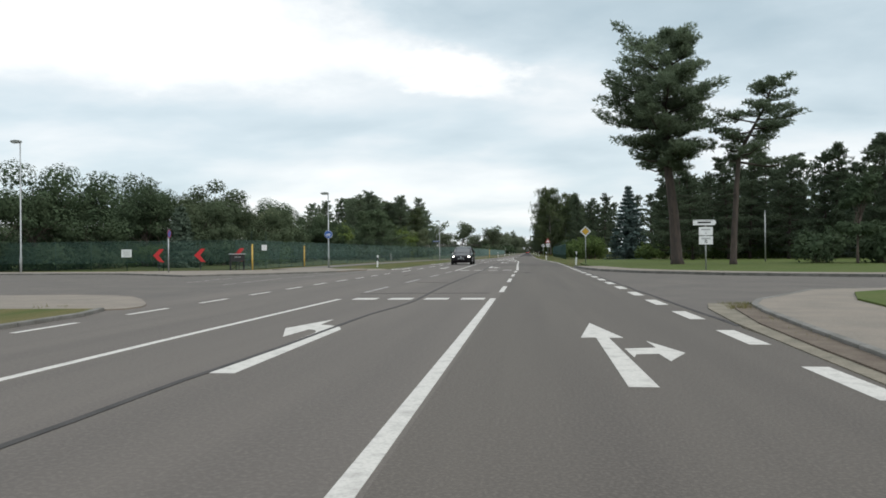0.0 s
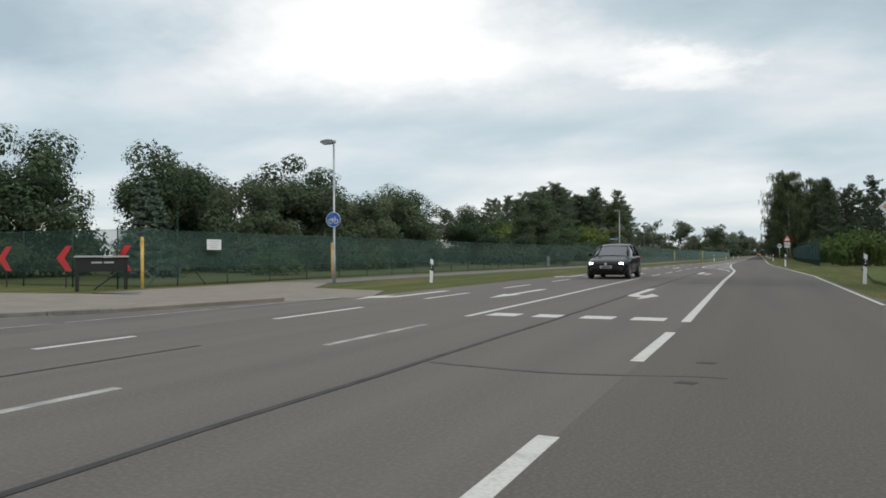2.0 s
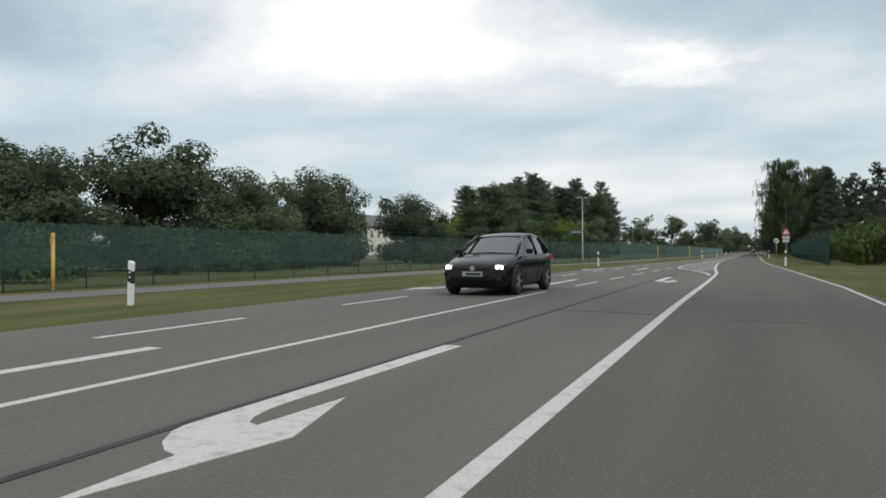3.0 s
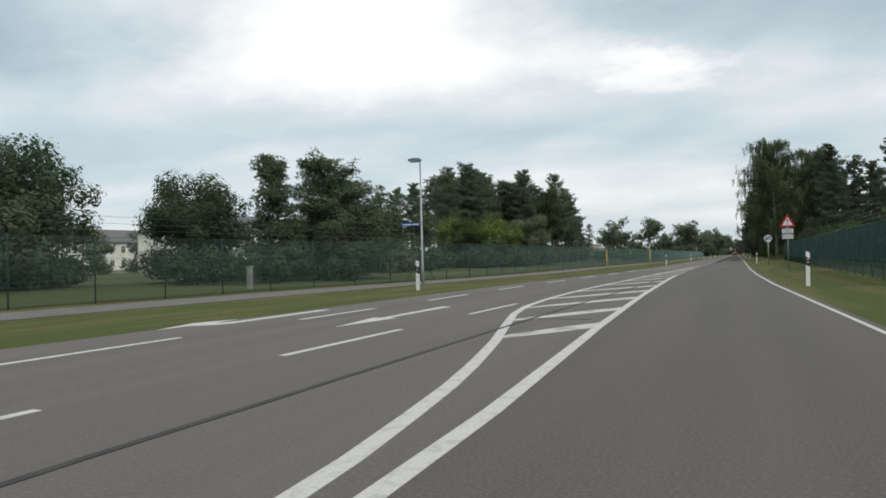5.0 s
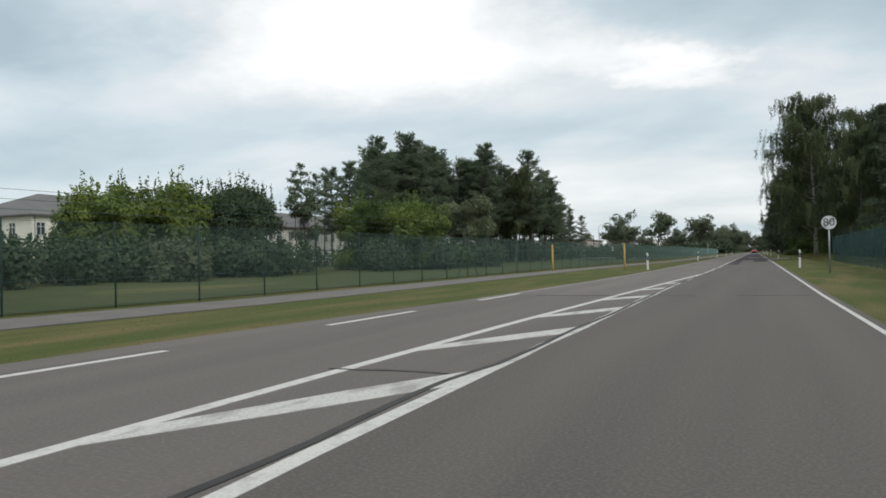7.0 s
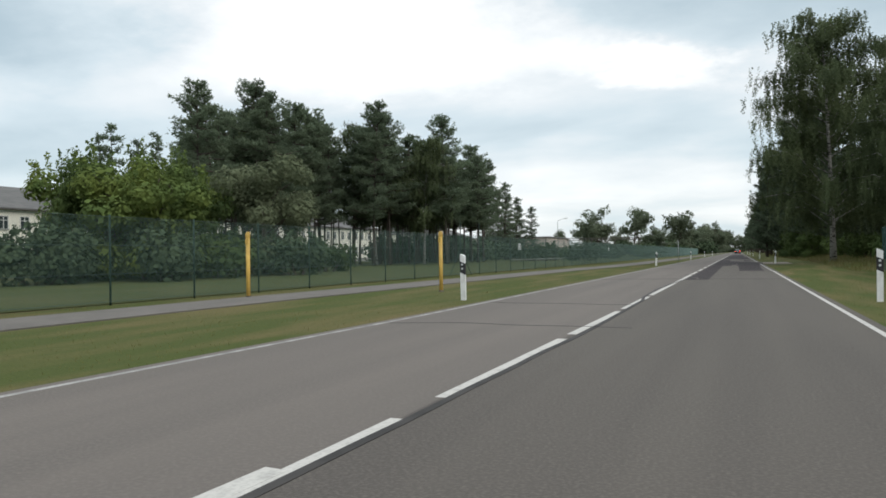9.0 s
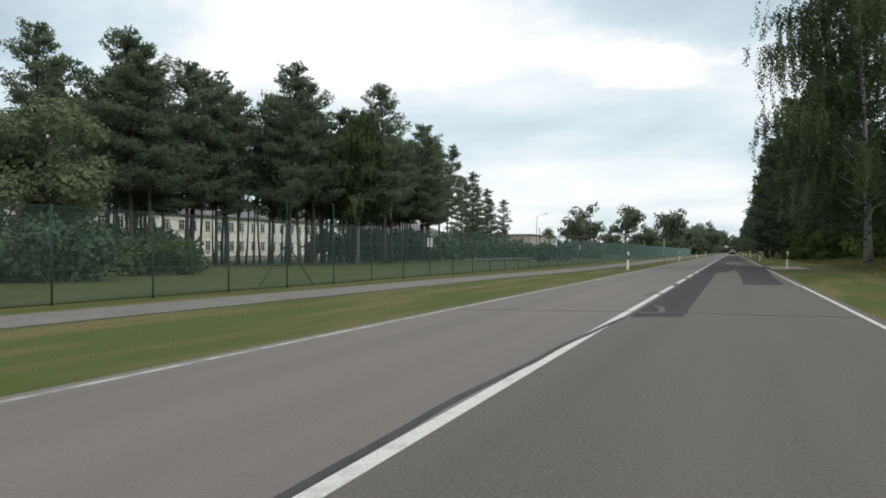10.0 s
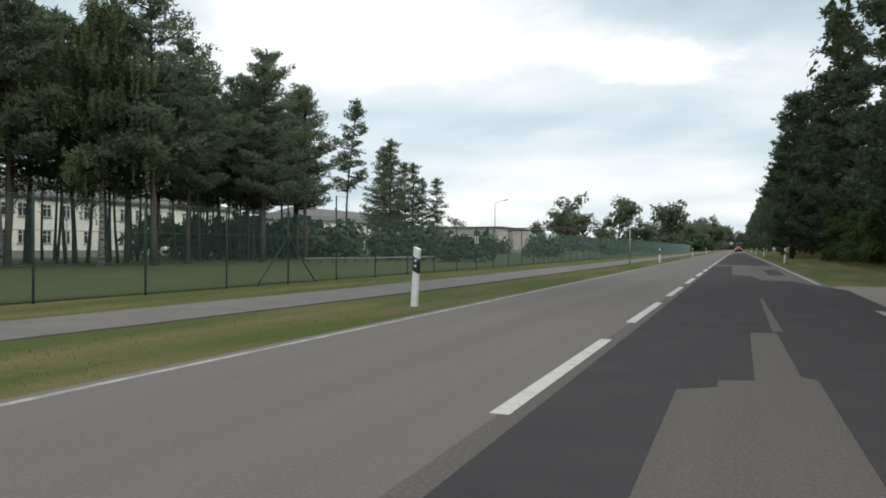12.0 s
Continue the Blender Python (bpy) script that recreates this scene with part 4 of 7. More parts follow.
def scots_pine(seed, height, crown_from, spread, limbs, tufts=100, r0=0.2, label="", pointed=0.5, fat=1.0, needle=0.22, flat_by=0.42, mat=None, twigs=7, lean=None, left=None, right=None, width=0.10, cone=0.1):
    """Tall bare trunk; crooked limbs in loose tiers, each carrying small flat pads of upturned needle tufts.
    left, right: tables of (height, reach) for a crown that grew lopsided."""
    rng = np.random.default_rng(seed)
    tree = thing("pine_tree", label, "tree")
    if lean:
        pts = [(*p_, z) for *p_, z in lean]
        rad = [r0 * (1.3 if i == 0 else 1 - 0.8 * i / (len(pts) - 1)) for i in range(len(pts))]
    else:
        pts, rad = trunk_shape(rng, height * 0.97, r0, 0.35 + 0.02 * height)
    wood = Shape().tube(pts, rad, 9)
    leaves = Shape()
    for i in range(limbs):
        t = crown_from + (1 - crown_from) * (i + rng.random() * 0.7) / limbs
        rel = (t - crown_from) / (1 - crown_from)
        base = on_trunk(pts, min(t, 0.985)) if not lean else Vector([float(np.interp(t * height, [q[2] for q in pts], [q[k] for q in pts])) for k in range(3)])
        ang = i * 2.4 + rng.normal(0, 0.4)
        if left:
            side = 0.5 + 0.5 * math.cos(ang)
            z = t * height
            reach = (1 - side) * float(np.interp(z, *zip(*left))) + side * float(np.interp(z, *zip(*right)))
            reach *= rng.uniform(0.70, 1.05)
        else:
            reach = spread * (0.30 + 0.70 * math.sin(math.pi * min(1, 0.20 + 0.80 * rel) ** (1 - 0.35 * pointed))) * rng.uniform(0.5, 1.12)
            reach *= 1 - cone * rel
        rise = rng.uniform(-0.08, 0.32) if rel < 0.75 else rng.uniform(0.2, 0.9)
        tip = base + Vector((math.cos(ang) * reach, math.sin(ang) * reach, reach * rise))
        bend = base.lerp(tip, 0.5) + Vector((0, 0, -0.10 * reach + rng.normal(0, 0.1)))
        wood.tube([base, bend, tip], [0.065 * (1.3 - rel) * fat + 0.02, 0.045 * (1.3 - rel) + 0.015, 0.012], 5, False)
        out_way = Vector((math.cos(ang), math.sin(ang), 0))
        across = Vector((-math.sin(ang), math.cos(ang), 0))
        for k in range(twigs):
            share = 0.28 + 0.76 * (k + rng.random()) / twigs
            r = (0.42 + 0.09 * reach) * rng.uniform(0.65, 1.25) * fat * (1.1 - 0.35 * share)
            foot = base.lerp(bend, share * 2) if share < 0.5 else bend.lerp(tip, share * 2 - 1)
            c = foot + across * rng.normal(0, 0.16 * reach * (1.25 - share) + 0.12) + out_way * rng.normal(0, 0.12) + Vector((0, 0, rng.uniform(0.05, 0.35)))
            if k % 2:
                wood.tube([foot, c], [0.018, 0.006], 3, False)
            q, o = blob_points(rng, (0, 0, 0), (r * 1.15, r * rng.uniform(0.65, 0.95), r * flat_by), max(5, int(tufts * r * r)), 0.4)
            q[:, 2] = np.where(q[:, 2] < 0, q[:, 2] * 0.45, q[:, 2])
            tilt = np.array(Matrix.Rotation(ang + rng.normal(0, 0.6), 3, "Z") @ Matrix.Rotation(rng.normal(-0.22, 0.25), 3, "Y") @ Matrix.Rotation(rng.normal(0, 0.3), 3, "X"))
            q = q @ tilt.T + np.array(c)
            leaves.arrays(needle_tufts(rng, q, needle, 3, 0.50, width, o + np.array(out_way) * 0.5), 3)
    if pointed > 0.5:  # leader shoot
        top = Vector(pts[-1])
        q = np.array(top) + np.stack([rng.normal(0, 0.16, 40), rng.normal(0, 0.16, 40), rng.uniform(-1.3, 0.45, 40)], 1)
        leaves.arrays(needle_tufts(rng, q, needle * 1.1, 4, 0.6, 0.14, np.tile([0, 0, 1.0], (40, 1))), 3)
    # dead snags below the crown
    for i in range(7):
        t = crown_from * rng.uniform(0.5, 0.99)
        base = on_trunk(pts, t)
        ang = rng.uniform(0, 6.28)
        L = rng.uniform(0.5, 1.8)
        wood.tube([base, base + Vector((math.cos(ang) * L, math.sin(ang) * L, L * rng.uniform(-0.3, 0.3)))], [0.025, 0.006], 4, False)
    part("trunk", wood, BARK_PINE, tree, smooth=True)
    part("crown", leaves, mat or NEEDLE, tree)
    return tree


def leafy_tree(seed, height, spread, leaves_n=5200, leaf=0.17, mat=None, trunk=0.16, low=0.18, bark=None, label="", droop=0.0, lumps=16, name="leafy_tree", squash=0.74, spiky=0.0, skirt=7):
    """Short trunk, spreading limbs, an uneven crown of many small leaf clumps."""
    rng = np.random.default_rng(seed)
    tree = thing(name, label, "tree")
    pts, rad = trunk_shape(rng, height * 0.72, trunk, 0.4)
    wood = Shape().tube(pts, rad, 8)
    crown = Shape()
    zc = height * (0.5 + low * 0.5)
    rz = height * (0.5 - low * 0.5)
    centres = []
    for i in range(lumps):
        d = unit(rng, 1)[0]
        if d[2] < -0.5:
            d[2] *= -0.4
        k = rng.uniform(0.45, 0.85)
        c = np.array([d[0] * spread * k, d[1] * spread * k, zc + d[2] * rz * k])
        r = spread * rng.uniform(0.22, 0.37)
        centres.append((c, r))
    for i in range(skirt):
        ang = 6.28 * (i + rng.random()) / skirt
        r = spread * rng.uniform(0.30, 0.42)
        k = rng.uniform(0.45, 0.72) * spread
        centres.append((np.array([math.cos(ang) * k, math.sin(ang) * k, height * low + r * rng.uniform(0.5, 1.3)]), r))
    centres.append((np.array([0, 0, zc]), spread * 0.56))
    weight = sum(r * r for c, r in centres)
    for c, r in centres:
        q, o = blob_points(rng, c, (r * 1.06, r * 1.06, r * 0.95 * squash), int(leaves_n * r * r / weight), 0.55)
        q[:, 2] = np.maximum(q[:, 2], 0.05)
        inner, o2 = blob_points(rng, c, (r * 0.9, r * 0.9, r * 0.8), int(leaves_n * 0.30 * r * r / weight), 0.6)
        inner[:, 2] = np.maximum(inner[:, 2], 0.3)
        crown.arrays(leaf_quads(rng, inner, leaf * 1.8, droop, o2), 4)
        if c[2] < zc + 0.1 * rz and math.hypot(c[0], c[1]) < 0.6 * spread:
            core(rng, crown, c, (r * 0.36, r * 0.36, r * 0.32), leaves_n > 2000)
        for shoot in range(int(spiky * 12)):  # upright shoots on top of the lump
            foot = c + np.array([rng.normal(0, r * 0.4), rng.normal(0, r * 0.4), r * 0.7])
            q2 = foot + np.outer(rng.random(16), [rng.normal(0, 0.12), rng.normal(0, 0.12), rng.uniform(0.4, 1.0)]) + rng.normal(0, 0.05, (16, 3))
            crown.arrays(leaf_quads(rng, q2, leaf), 4)
        crown.arrays(leaf_quads(rng, q, leaf, droop, o), 4)
        base = on_trunk(pts, rng.uniform(0.25, 0.8))
        tip = Vector(c)
        bend = base.lerp(tip, 0.5) + Vector((0, 0, 0.15 * r))
        wood.tube([base, bend, tip], [trunk * 0.38, trunk * 0.22, 0.012], 5, False)
    # stray twigs that break the outline
    for i in range(26):
        c, r = centres[rng.integers(len(centres))]
        d = unit(rng, 1)[0]
        d[2] = abs(d[2]) * 0.9 + 0.1
        a, b = c + d * r * 0.1, c + d * r * rng.uniform(1.08, 1.32)
        wood.tube([a, b], [0.015, 0.004], 3, False)
        q = a + (b - a) * rng.uniform(0.55, 1.0, (30, 1)) + rng.normal(0, 0.08, (30, 3))
        crown.arrays(leaf_quads(rng, q, leaf * 0.8, droop), 4)
    part("trunk", wood, bark or BARK, tree, smooth=True)
    part("crown", crown, mat or LEAF, tree)
    return tree


def birch_tree(seed, height, spread, label, strands=520, mat=None, low=0.12):
    """White trunk, rising limbs, leaves hanging in long strands over a domed crown."""
    rng = np.random.default_rng(seed)
    tree = thing("birch_tree", label, "tree")
    pts, rad = trunk_shape(rng, height * 0.95, 0.17, 0.6)
    wood = Shape().tube(pts, rad, 9)
    crown = Shape()
    limbs = []
    for i in range(52):
        t = low + (0.98 - low) * (i + rng.random()) / 52
        base = on_trunk(pts, t)
        ang = i * 2.4 + rng.normal(0, 0.4)
        reach = spread * math.sqrt(max(0.05, 1 - ((t - 0.42) / 0.62) ** 2)) * rng.uniform(0.5, 1.0)
        tip = base + Vector((math.cos(ang) * reach, math.sin(ang) * reach, min(reach * rng.uniform(0.15, 0.6), height * 1.0 - base.z)))
        bend = base.lerp(tip, 0.55) + Vector((0, 0, 0.22 * reach))
        wood.tube([base, bend, tip], [0.05, 0.03, 0.01], 5, False)
        limbs.append((base, bend, tip))
    for i in range(strands):
        base, bend, tip = limbs[rng.integers(len(limbs))]
        t = rng.uniform(0.2, 1.0)
        p = np.array(base.lerp(bend, t * 2) if t < 0.5 else bend.lerp(tip, t * 2 - 1)) + rng.normal(0, 0.32, 3)
        L = rng.uniform(0.5, 1.1) + (1.6 * rng.random() if rng.random() < 0.35 else 0)
        k = int(18 + 24 * L)
        o = np.tile(0.8 * unit(rng, 1) * [1, 1, 0.3] + np.array([p[0], p[1], 0]) / spread, (k, 1))
        down = np.linspace(0, 1, k)
        q = p + np.stack([rng.normal(0, 0.08) * down * L + rng.normal(0, 0.06, k), rng.normal(0, 0.08) * down * L + rng.normal(0, 0.06, k), -down * L], 1)
        q[:, 2] = np.maximum(q[:, 2], 0.4)
        crown.arrays(leaf_quads(rng, q, 0.064, 0.8, o), 4)
    inner = np.array([np.array(limbs[k][0].lerp(limbs[k][2], rng.uniform(0.1, 0.7))) for k in rng.integers(0, len(limbs), 6000)]) + rng.normal(0, 0.35, (6000, 3))
    crown.arrays(leaf_quads(rng, inner, 0.10, 0.5, unit(rng, 6000)), 4)
    part("trunk", wood, BARK_BIRCH, tree, smooth=True)
    part("crown", crown, mat or LEAF_BIRCH, tree)
    return tree


def spruce_tree(seed, height, spread, mat, label, whorls=16):
    """Straight stem with drooping whorls of needled boughs."""
    rng = np.random.default_rng(seed)
    tree = thing("spruce_tree", label, "tree")
    wood = Shape().tube([(0, 0, -0.2), (0, 0, height * 0.97)], [0.02 * height, 0.02], 8)
    crown = Shape()
    for i in range(whorls):
        t = i / (whorls - 0.3)
        z = height * (0.03 + 0.95 * t)
        reach = spread * (1 - t) ** 0.85 + 0.12
        boughs = int(9 - 4 * t)
        for k in range(boughs):
            ang = 6.28 * (k + 0.5 * (i % 2)) / boughs + rng.normal(0, 0.15)
            L = reach * rng.uniform(0.8, 1.1)
            tip = Vector((math.cos(ang) * L, math.sin(ang) * L, z - 0.16 * L + 0.1))
            mid_p = Vector((math.cos(ang) * L * 0.55, math.sin(ang) * L * 0.55, z - 0.14 * L))
            wood.tube([(0, 0, z), mid_p, tip], [0.03, 0.02, 0.006], 4, False)
            n = int(12 + 21 * L)
            s_ = rng.random(n) ** 0.7
            a = np.outer(1 - s_, [0, 0, z]) + np.outer(s_, np.array(tip)) + np.outer(np.sin(3.14 * s_) * -0.05 * L, [0, 0, 1])
            side = np.array([-math.sin(ang), math.cos(ang), 0])
            a += np.outer(rng.uniform(-1, 1, n) * (0.1 + 0.22 * L * (1 - 0.6 * s_)), side)
            a[:, 2] += rng.normal(0, 0.05, n)
            crown.arrays(needle_tufts(rng, a, 0.22 + 0.012 * height, 4, 0.05, 0.2, np.tile([math.cos(ang), math.sin(ang), 0.8], (n, 1))), 3)
    crown.arrays(needle_tufts(rng, np.array([[0, 0, height * 0.97], [0, 0, height * 0.93]]), 0.3, 8, 0.8, 0.14), 3)
    part("trunk", wood, BARK, tree, smooth=True)
    part("crown", crown, mat, tree)
    return tree


def shrub(seed, size, mat, label, leaves_n=1900, leaf=0.145, name="shrub"):
    """Many-stemmed bush, leafed to the ground."""
    rng = np.random.default_rng(seed)
    bush = thing(name, label, "shrub")
    wood, crown = Shape(), Shape()
    sx, sy, sz = size
    heads = []
    for i in range(13):
        c = np.array([rng.uniform(-0.7, 0.7) * sx, rng.uniform(-0.7, 0.7) * sy, sz * rng.uniform(0.25, 0.72)])
        r = np.array([sx, sy, sz]) * rng.uniform(0.28, 0.42)
        heads.append(c)
        q, o = blob_points(rng, c, r * 1.05, leaves_n // 13, 0.6)
        q[:, 2] = np.maximum(q[:, 2], 0.03)
        crown.arrays(leaf_quads(rng, q, leaf, 0, o), 4)
        core(rng, crown, c, r * 0.36)
        wood.tube([(c[0] * 0.3, c[1] * 0.3, -0.1), tuple(c * [0.7, 0.7, 0.6]), tuple(c)], [0.035, 0.022, 0.008], 5, False)
    for i in range(18):
        a = heads[i % len(heads)]
        b = a + [rng.normal(0, 0.3), rng.normal(0, 0.3), sz * rng.uniform(0.3, 0.5)]
        wood.tube([tuple(a), tuple(b)], [0.012, 0.004], 3, False)
        q = a + (b - a) * rng.uniform(0.5, 1.0, (14, 1)) + rng.normal(0, 0.07, (14, 3))
        crown.arrays(leaf_quads(rng, q, leaf), 4)
    part("stem", wood, BARK, bush, smooth=True)
    part("foliage", crown, mat, bush)
    return bush


spots = random.Random(7)
OWN_LABEL = {}


def plant(proto, x, y, scale=1.0, turn=None, tall=None, group="", label=""):
    """A copy of a tree at a place, turned and stretched a little."""
    turn = spots.uniform(0, 360) if turn is None else turn
    tall = scale if tall is None else tall
    m = pose(x, y, ground_z(x, y) - 0.02, 0, 0, turn) @ Matrix.Diagonal((scale, scale, tall, 1))
    if proto.get("used"):
        ob = copy_thing(proto, m @ Matrix.Diagonal((*[1 / s_ for s_ in proto.scale], 1)))
        label = label or OWN_LABEL[proto.name]
    else:
        proto["used"] = 1
        OWN_LABEL[proto.name] = proto["label"]
        proto.matrix_world = m
        ob = proto
    return tagged(ob, label, group=group)


# two tall pines, a blue spruce and shrubs on the corner lawn
BIG_PINE = scots_pine(12, 18.0, 0.42, 0, 74, 150, 0.46, "tall broad scots pine with a dense lopsided crown on the lawn", 0.6, 1.15, 0.24, flat_by=0.58,
                      lean=[(0.1, 0, -0.3), (0, 0, 0.6), (-0.15, 0, 4.0), (-0.55, 0.1, 8.2), (-0.7, 0.1, 12.5), (-0.3, 0, 16.0), (-0.1, 0, 17.9)],
                      left=[(7.4, 2.6), (8.2, 3.4), (10, 3.7), (12, 4.6), (13.2, 5.4), (14.3, 4.2), (15.4, 5.2), (16.3, 4.0), (17.2, 1.4), (18, 0.4)],
                      right=[(7.4, 1.8), (8.2, 2.8), (10, 3.5), (13.2, 4.0), (14.4, 2.4), (16, 1.6), (17.4, 1.2), (18, 0.4)])
plant(BIG_PINE, 11.5, 53.3, 1.06, 0, 0.94)
SLIM_PINE = scots_pine(23, 13.9, 0.56, 0, 24, 130, 0.24, "slim leaning scots pine with a forked trunk and open crown", 0.7, 1.05, 0.24,
                       lean=[(0, 0, -0.3), (0, 0, 0.5), (0.1, 0, 3.0), (0.25, 0, 6.0), (0.45, 0, 8.6), (1.2, 0.1, 10.2), (2.1, 0.1, 12.2), (2.5, 0, 13.7)],
                       left=[(7.6, 0.5), (9.4, 1.2), (9.8, 2.3), (11, 2.6), (12, 1.6), (13.8, 0.4)], right=[(7.6, 4.6), (8.6, 5.2), (9.2, 2.4), (10.4, 3.0), (12, 2.2), (13.0, 1.8), (13.8, 0.4)])
plant(SLIM_PINE, 14.8, 50.8, 1.08, 0, 0.91)
BLUE_SPRUCE = spruce_tree(5, 10.0, 2.9, NEEDLE_BLUE, "dense blue spruce with boughs to the ground", 20)
plant(BLUE_SPRUCE, 14.1, 97)
GREEN_SPRUCE = spruce_tree(6, 5.3, 1.7, NEEDLE_SOFT, "small grey-green spruce standing behind the fence", 13)
plant(GREEN_SPRUCE, -28.7, 56.5)
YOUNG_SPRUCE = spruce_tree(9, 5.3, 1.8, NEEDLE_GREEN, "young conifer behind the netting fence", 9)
plant(GREEN_SPRUCE, 33, 95, 1.9, label="grey-green spruce beside the hedge")
plant(GREEN_SPRUCE, 40, 90, 1.6, label="grey-green spruce beside the hedge")

PINES = [scots_pine(31 + k, 17.4, c, sp, n, 62, r, "tall scots pine with a bare reddish trunk and dark crown", 0.7, 1.25, 0.26, twigs=7, width=0.115, cone=0.12, mat=NEEDLE)
         for k, (c, sp, n, r) in enumerate(((0.34, 3.9, 40, 0.17), (0.30, 3.7, 41, 0.15), (0.32, 4.0, 42, 0.19), (0.42, 2.2, 24, 0.14)))]
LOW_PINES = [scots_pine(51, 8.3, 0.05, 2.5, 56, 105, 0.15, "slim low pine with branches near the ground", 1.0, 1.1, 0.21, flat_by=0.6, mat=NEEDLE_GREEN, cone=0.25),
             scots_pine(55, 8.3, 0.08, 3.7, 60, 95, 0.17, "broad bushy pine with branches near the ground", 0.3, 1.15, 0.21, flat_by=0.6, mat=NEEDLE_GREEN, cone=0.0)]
FOREST_PINES = [scots_pine(61 + k, 17.0, 0.08, 3.8, 52, 38, 0.2, "tall dark forest pine, branched low down", 0.8, 1.35, 0.34, width=0.13, twigs=7, cone=0.16, mat=NEEDLE_SHADED) for k in range(3)]
SKIRTED_PINE = scots_pine(64, 17.0, 0.08, 3.5, 44, 34, 0.17, "dense pine branched to the ground beside the wood", 0.9, 1.2, 0.32, width=0.12, twigs=6, cone=0.2)
INNER_PINE = scots_pine(68, 17.0, 0.35, 4.0, 24, 16, 0.15, "tall dark pine inside the wood", 0.6, 1.4, 0.50, width=0.15, twigs=5, mat=NEEDLE)
FAR_PINES = [scots_pine(66 + k, 16.5, 0.12, 3.9, 34, 13, 0.2, "dark pine of the far forest edge", 0.7, 1.35, 0.52, width=0.15, twigs=6, cone=0.16, mat=NEEDLE_SHADED) for k in range(2)]
FAR_LEAFY = [leafy_tree(78, 9.2, 4.4, 3200, 0.16, low=0.0, label="leafy tree far along the road", mat=LEAF_HAZED), leafy_tree(79, 9.4, 3.9, 2900, 0.16, low=0.0, label="leafy tree far along the road", mat=LEAF_HAZED, lumps=12)]
LEAFY = [leafy_tree(71, 9.2, 4.6, 15000, 0.088, low=0.0, label="rounded leafy tree behind the fence", mat=LEAF_DARK, lumps=26),
         leafy_tree(72, 9.2, 4.2, 12500, 0.088, low=0.03, label="loose leafy tree with gaps in its crown", mat=LEAF_DARK, lumps=27),
         leafy_tree(73, 9.2, 4.4, 14000, 0.090, low=0.0, label="broad green leafy tree", mat=LEAF_ROAD, lumps=25),
         leafy_tree(74, 7.7, 3.6, 9000, 0.092, label="compact green leafy tree", mat=LEAF_ROAD, low=0.0, lumps=24)]
WILLOW = leafy_tree(75, 8.2, 3.4, 10000, 0.085, LEAF_GREY, 0.16, 0.02, label="grey-green willow with fine leaves", droop=0.6)
BRIGHT = [leafy_tree(76, 6.2, 2.9, 8000, 0.092, LEAF_BRIGHT, 0.1, 0.0, label="bright yellow-green leafy tree", spiky=0.3),
          leafy_tree(77, 7.6, 3.4, 9500, 0.092, LEAF, 0.12, 0.0, label="green leafy tree with upright shoots", spiky=0.4)]
DARK_SHOOTS = leafy_tree(87, 7.6, 3.4, 9500, 0.09, LEAF_DARK, 0.12, 0.0, label="dark green leafy tree with upright shoots", spiky=0.4)
AIRY_TREE = leafy_tree(88, 8.4, 1.9, 2600, 0.09, LEAF_ROAD, 0.09, 0.36, label="slender airy leafy tree beside the row of trees", lumps=12, skirt=3, spiky=0.2)
SHRUBS = [shrub(81, (3.0, 2.4, 2.6), LEAF_DARK, "dark green rounded leafy shrub", 1900, 0.135), shrub(82, (2.4, 2.0, 2.0), LEAF, "fresh green rounded leafy shrub", 1500, 0.14),
          shrub(83, (2.0, 2.0, 2.6), LEAF_GREY, "grey-green shrub with fine leaves")]
FAR_SHRUBS = [shrub(84, (3.0, 2.4, 2.6), LEAF_DARK, "dark green leafy shrub far along the road", 800, 0.24), shrub(85, (2.4, 2.0, 2.0), LEAF, "fresh green leafy shrub at the forest edge", 900, 0.2)]
WOOD_BIRCH = birch_tree(92, 18.0, 4.8, "tall birch standing among the pines of the wood", 1500, low=0.28)
SLENDER_PINE = scots_pine(69, 16.0, 0.70, 1.8, 11, 14, 0.11, "slender bare-trunked pine inside the wood", 0.5, 1.3, 0.42, width=0.14, twigs=5)
BIRCH = birch_tree(91, 18.4, 5.6, "tall weeping birch with hanging leaf strands", 2600)

plant(leafy_tree(86, 7.6, 1.7, 2600, 0.095, LEAF_DARK, 0.09, 0.28, label="slender young leafy tree on the lawn", lumps=9, skirt=3), 23.2, 51.5)
for i in range(18):
    plant(FAR_PINES[i % 2], 19 + i * 1.75 + spots.uniform(-1, 1), 92 + spots.uniform(-5, 14), spots.uniform(0.58, 0.80), group="pines beyond the hedge", label="dark pine standing beyond the lawn")
for i in range(10):
    plant(FAR_SHRUBS[1], 15 + i * 2.9 + spots.uniform(-1, 1), 88.5 + spots.uniform(-1, 2), spots.uniform(0.75, 1.1), group="bushes behind the hedge", label="fresh green bush behind the clipped hedge")

for x, y, sc in ((15.6, 76, 0.60), (18.2, 78, 0.56), (22.5, 80, 0.66), (25.5, 83, 0.70), (29, 81, 0.68), (33.5, 80, 0.72), (38, 78, 0.78), (43, 80, 0.85)):
    plant(FOREST_PINES[1], x, y, sc * 1.15, tall=sc, group="pines beyond the hedge", label="dark bushy pine standing beyond the lawn")

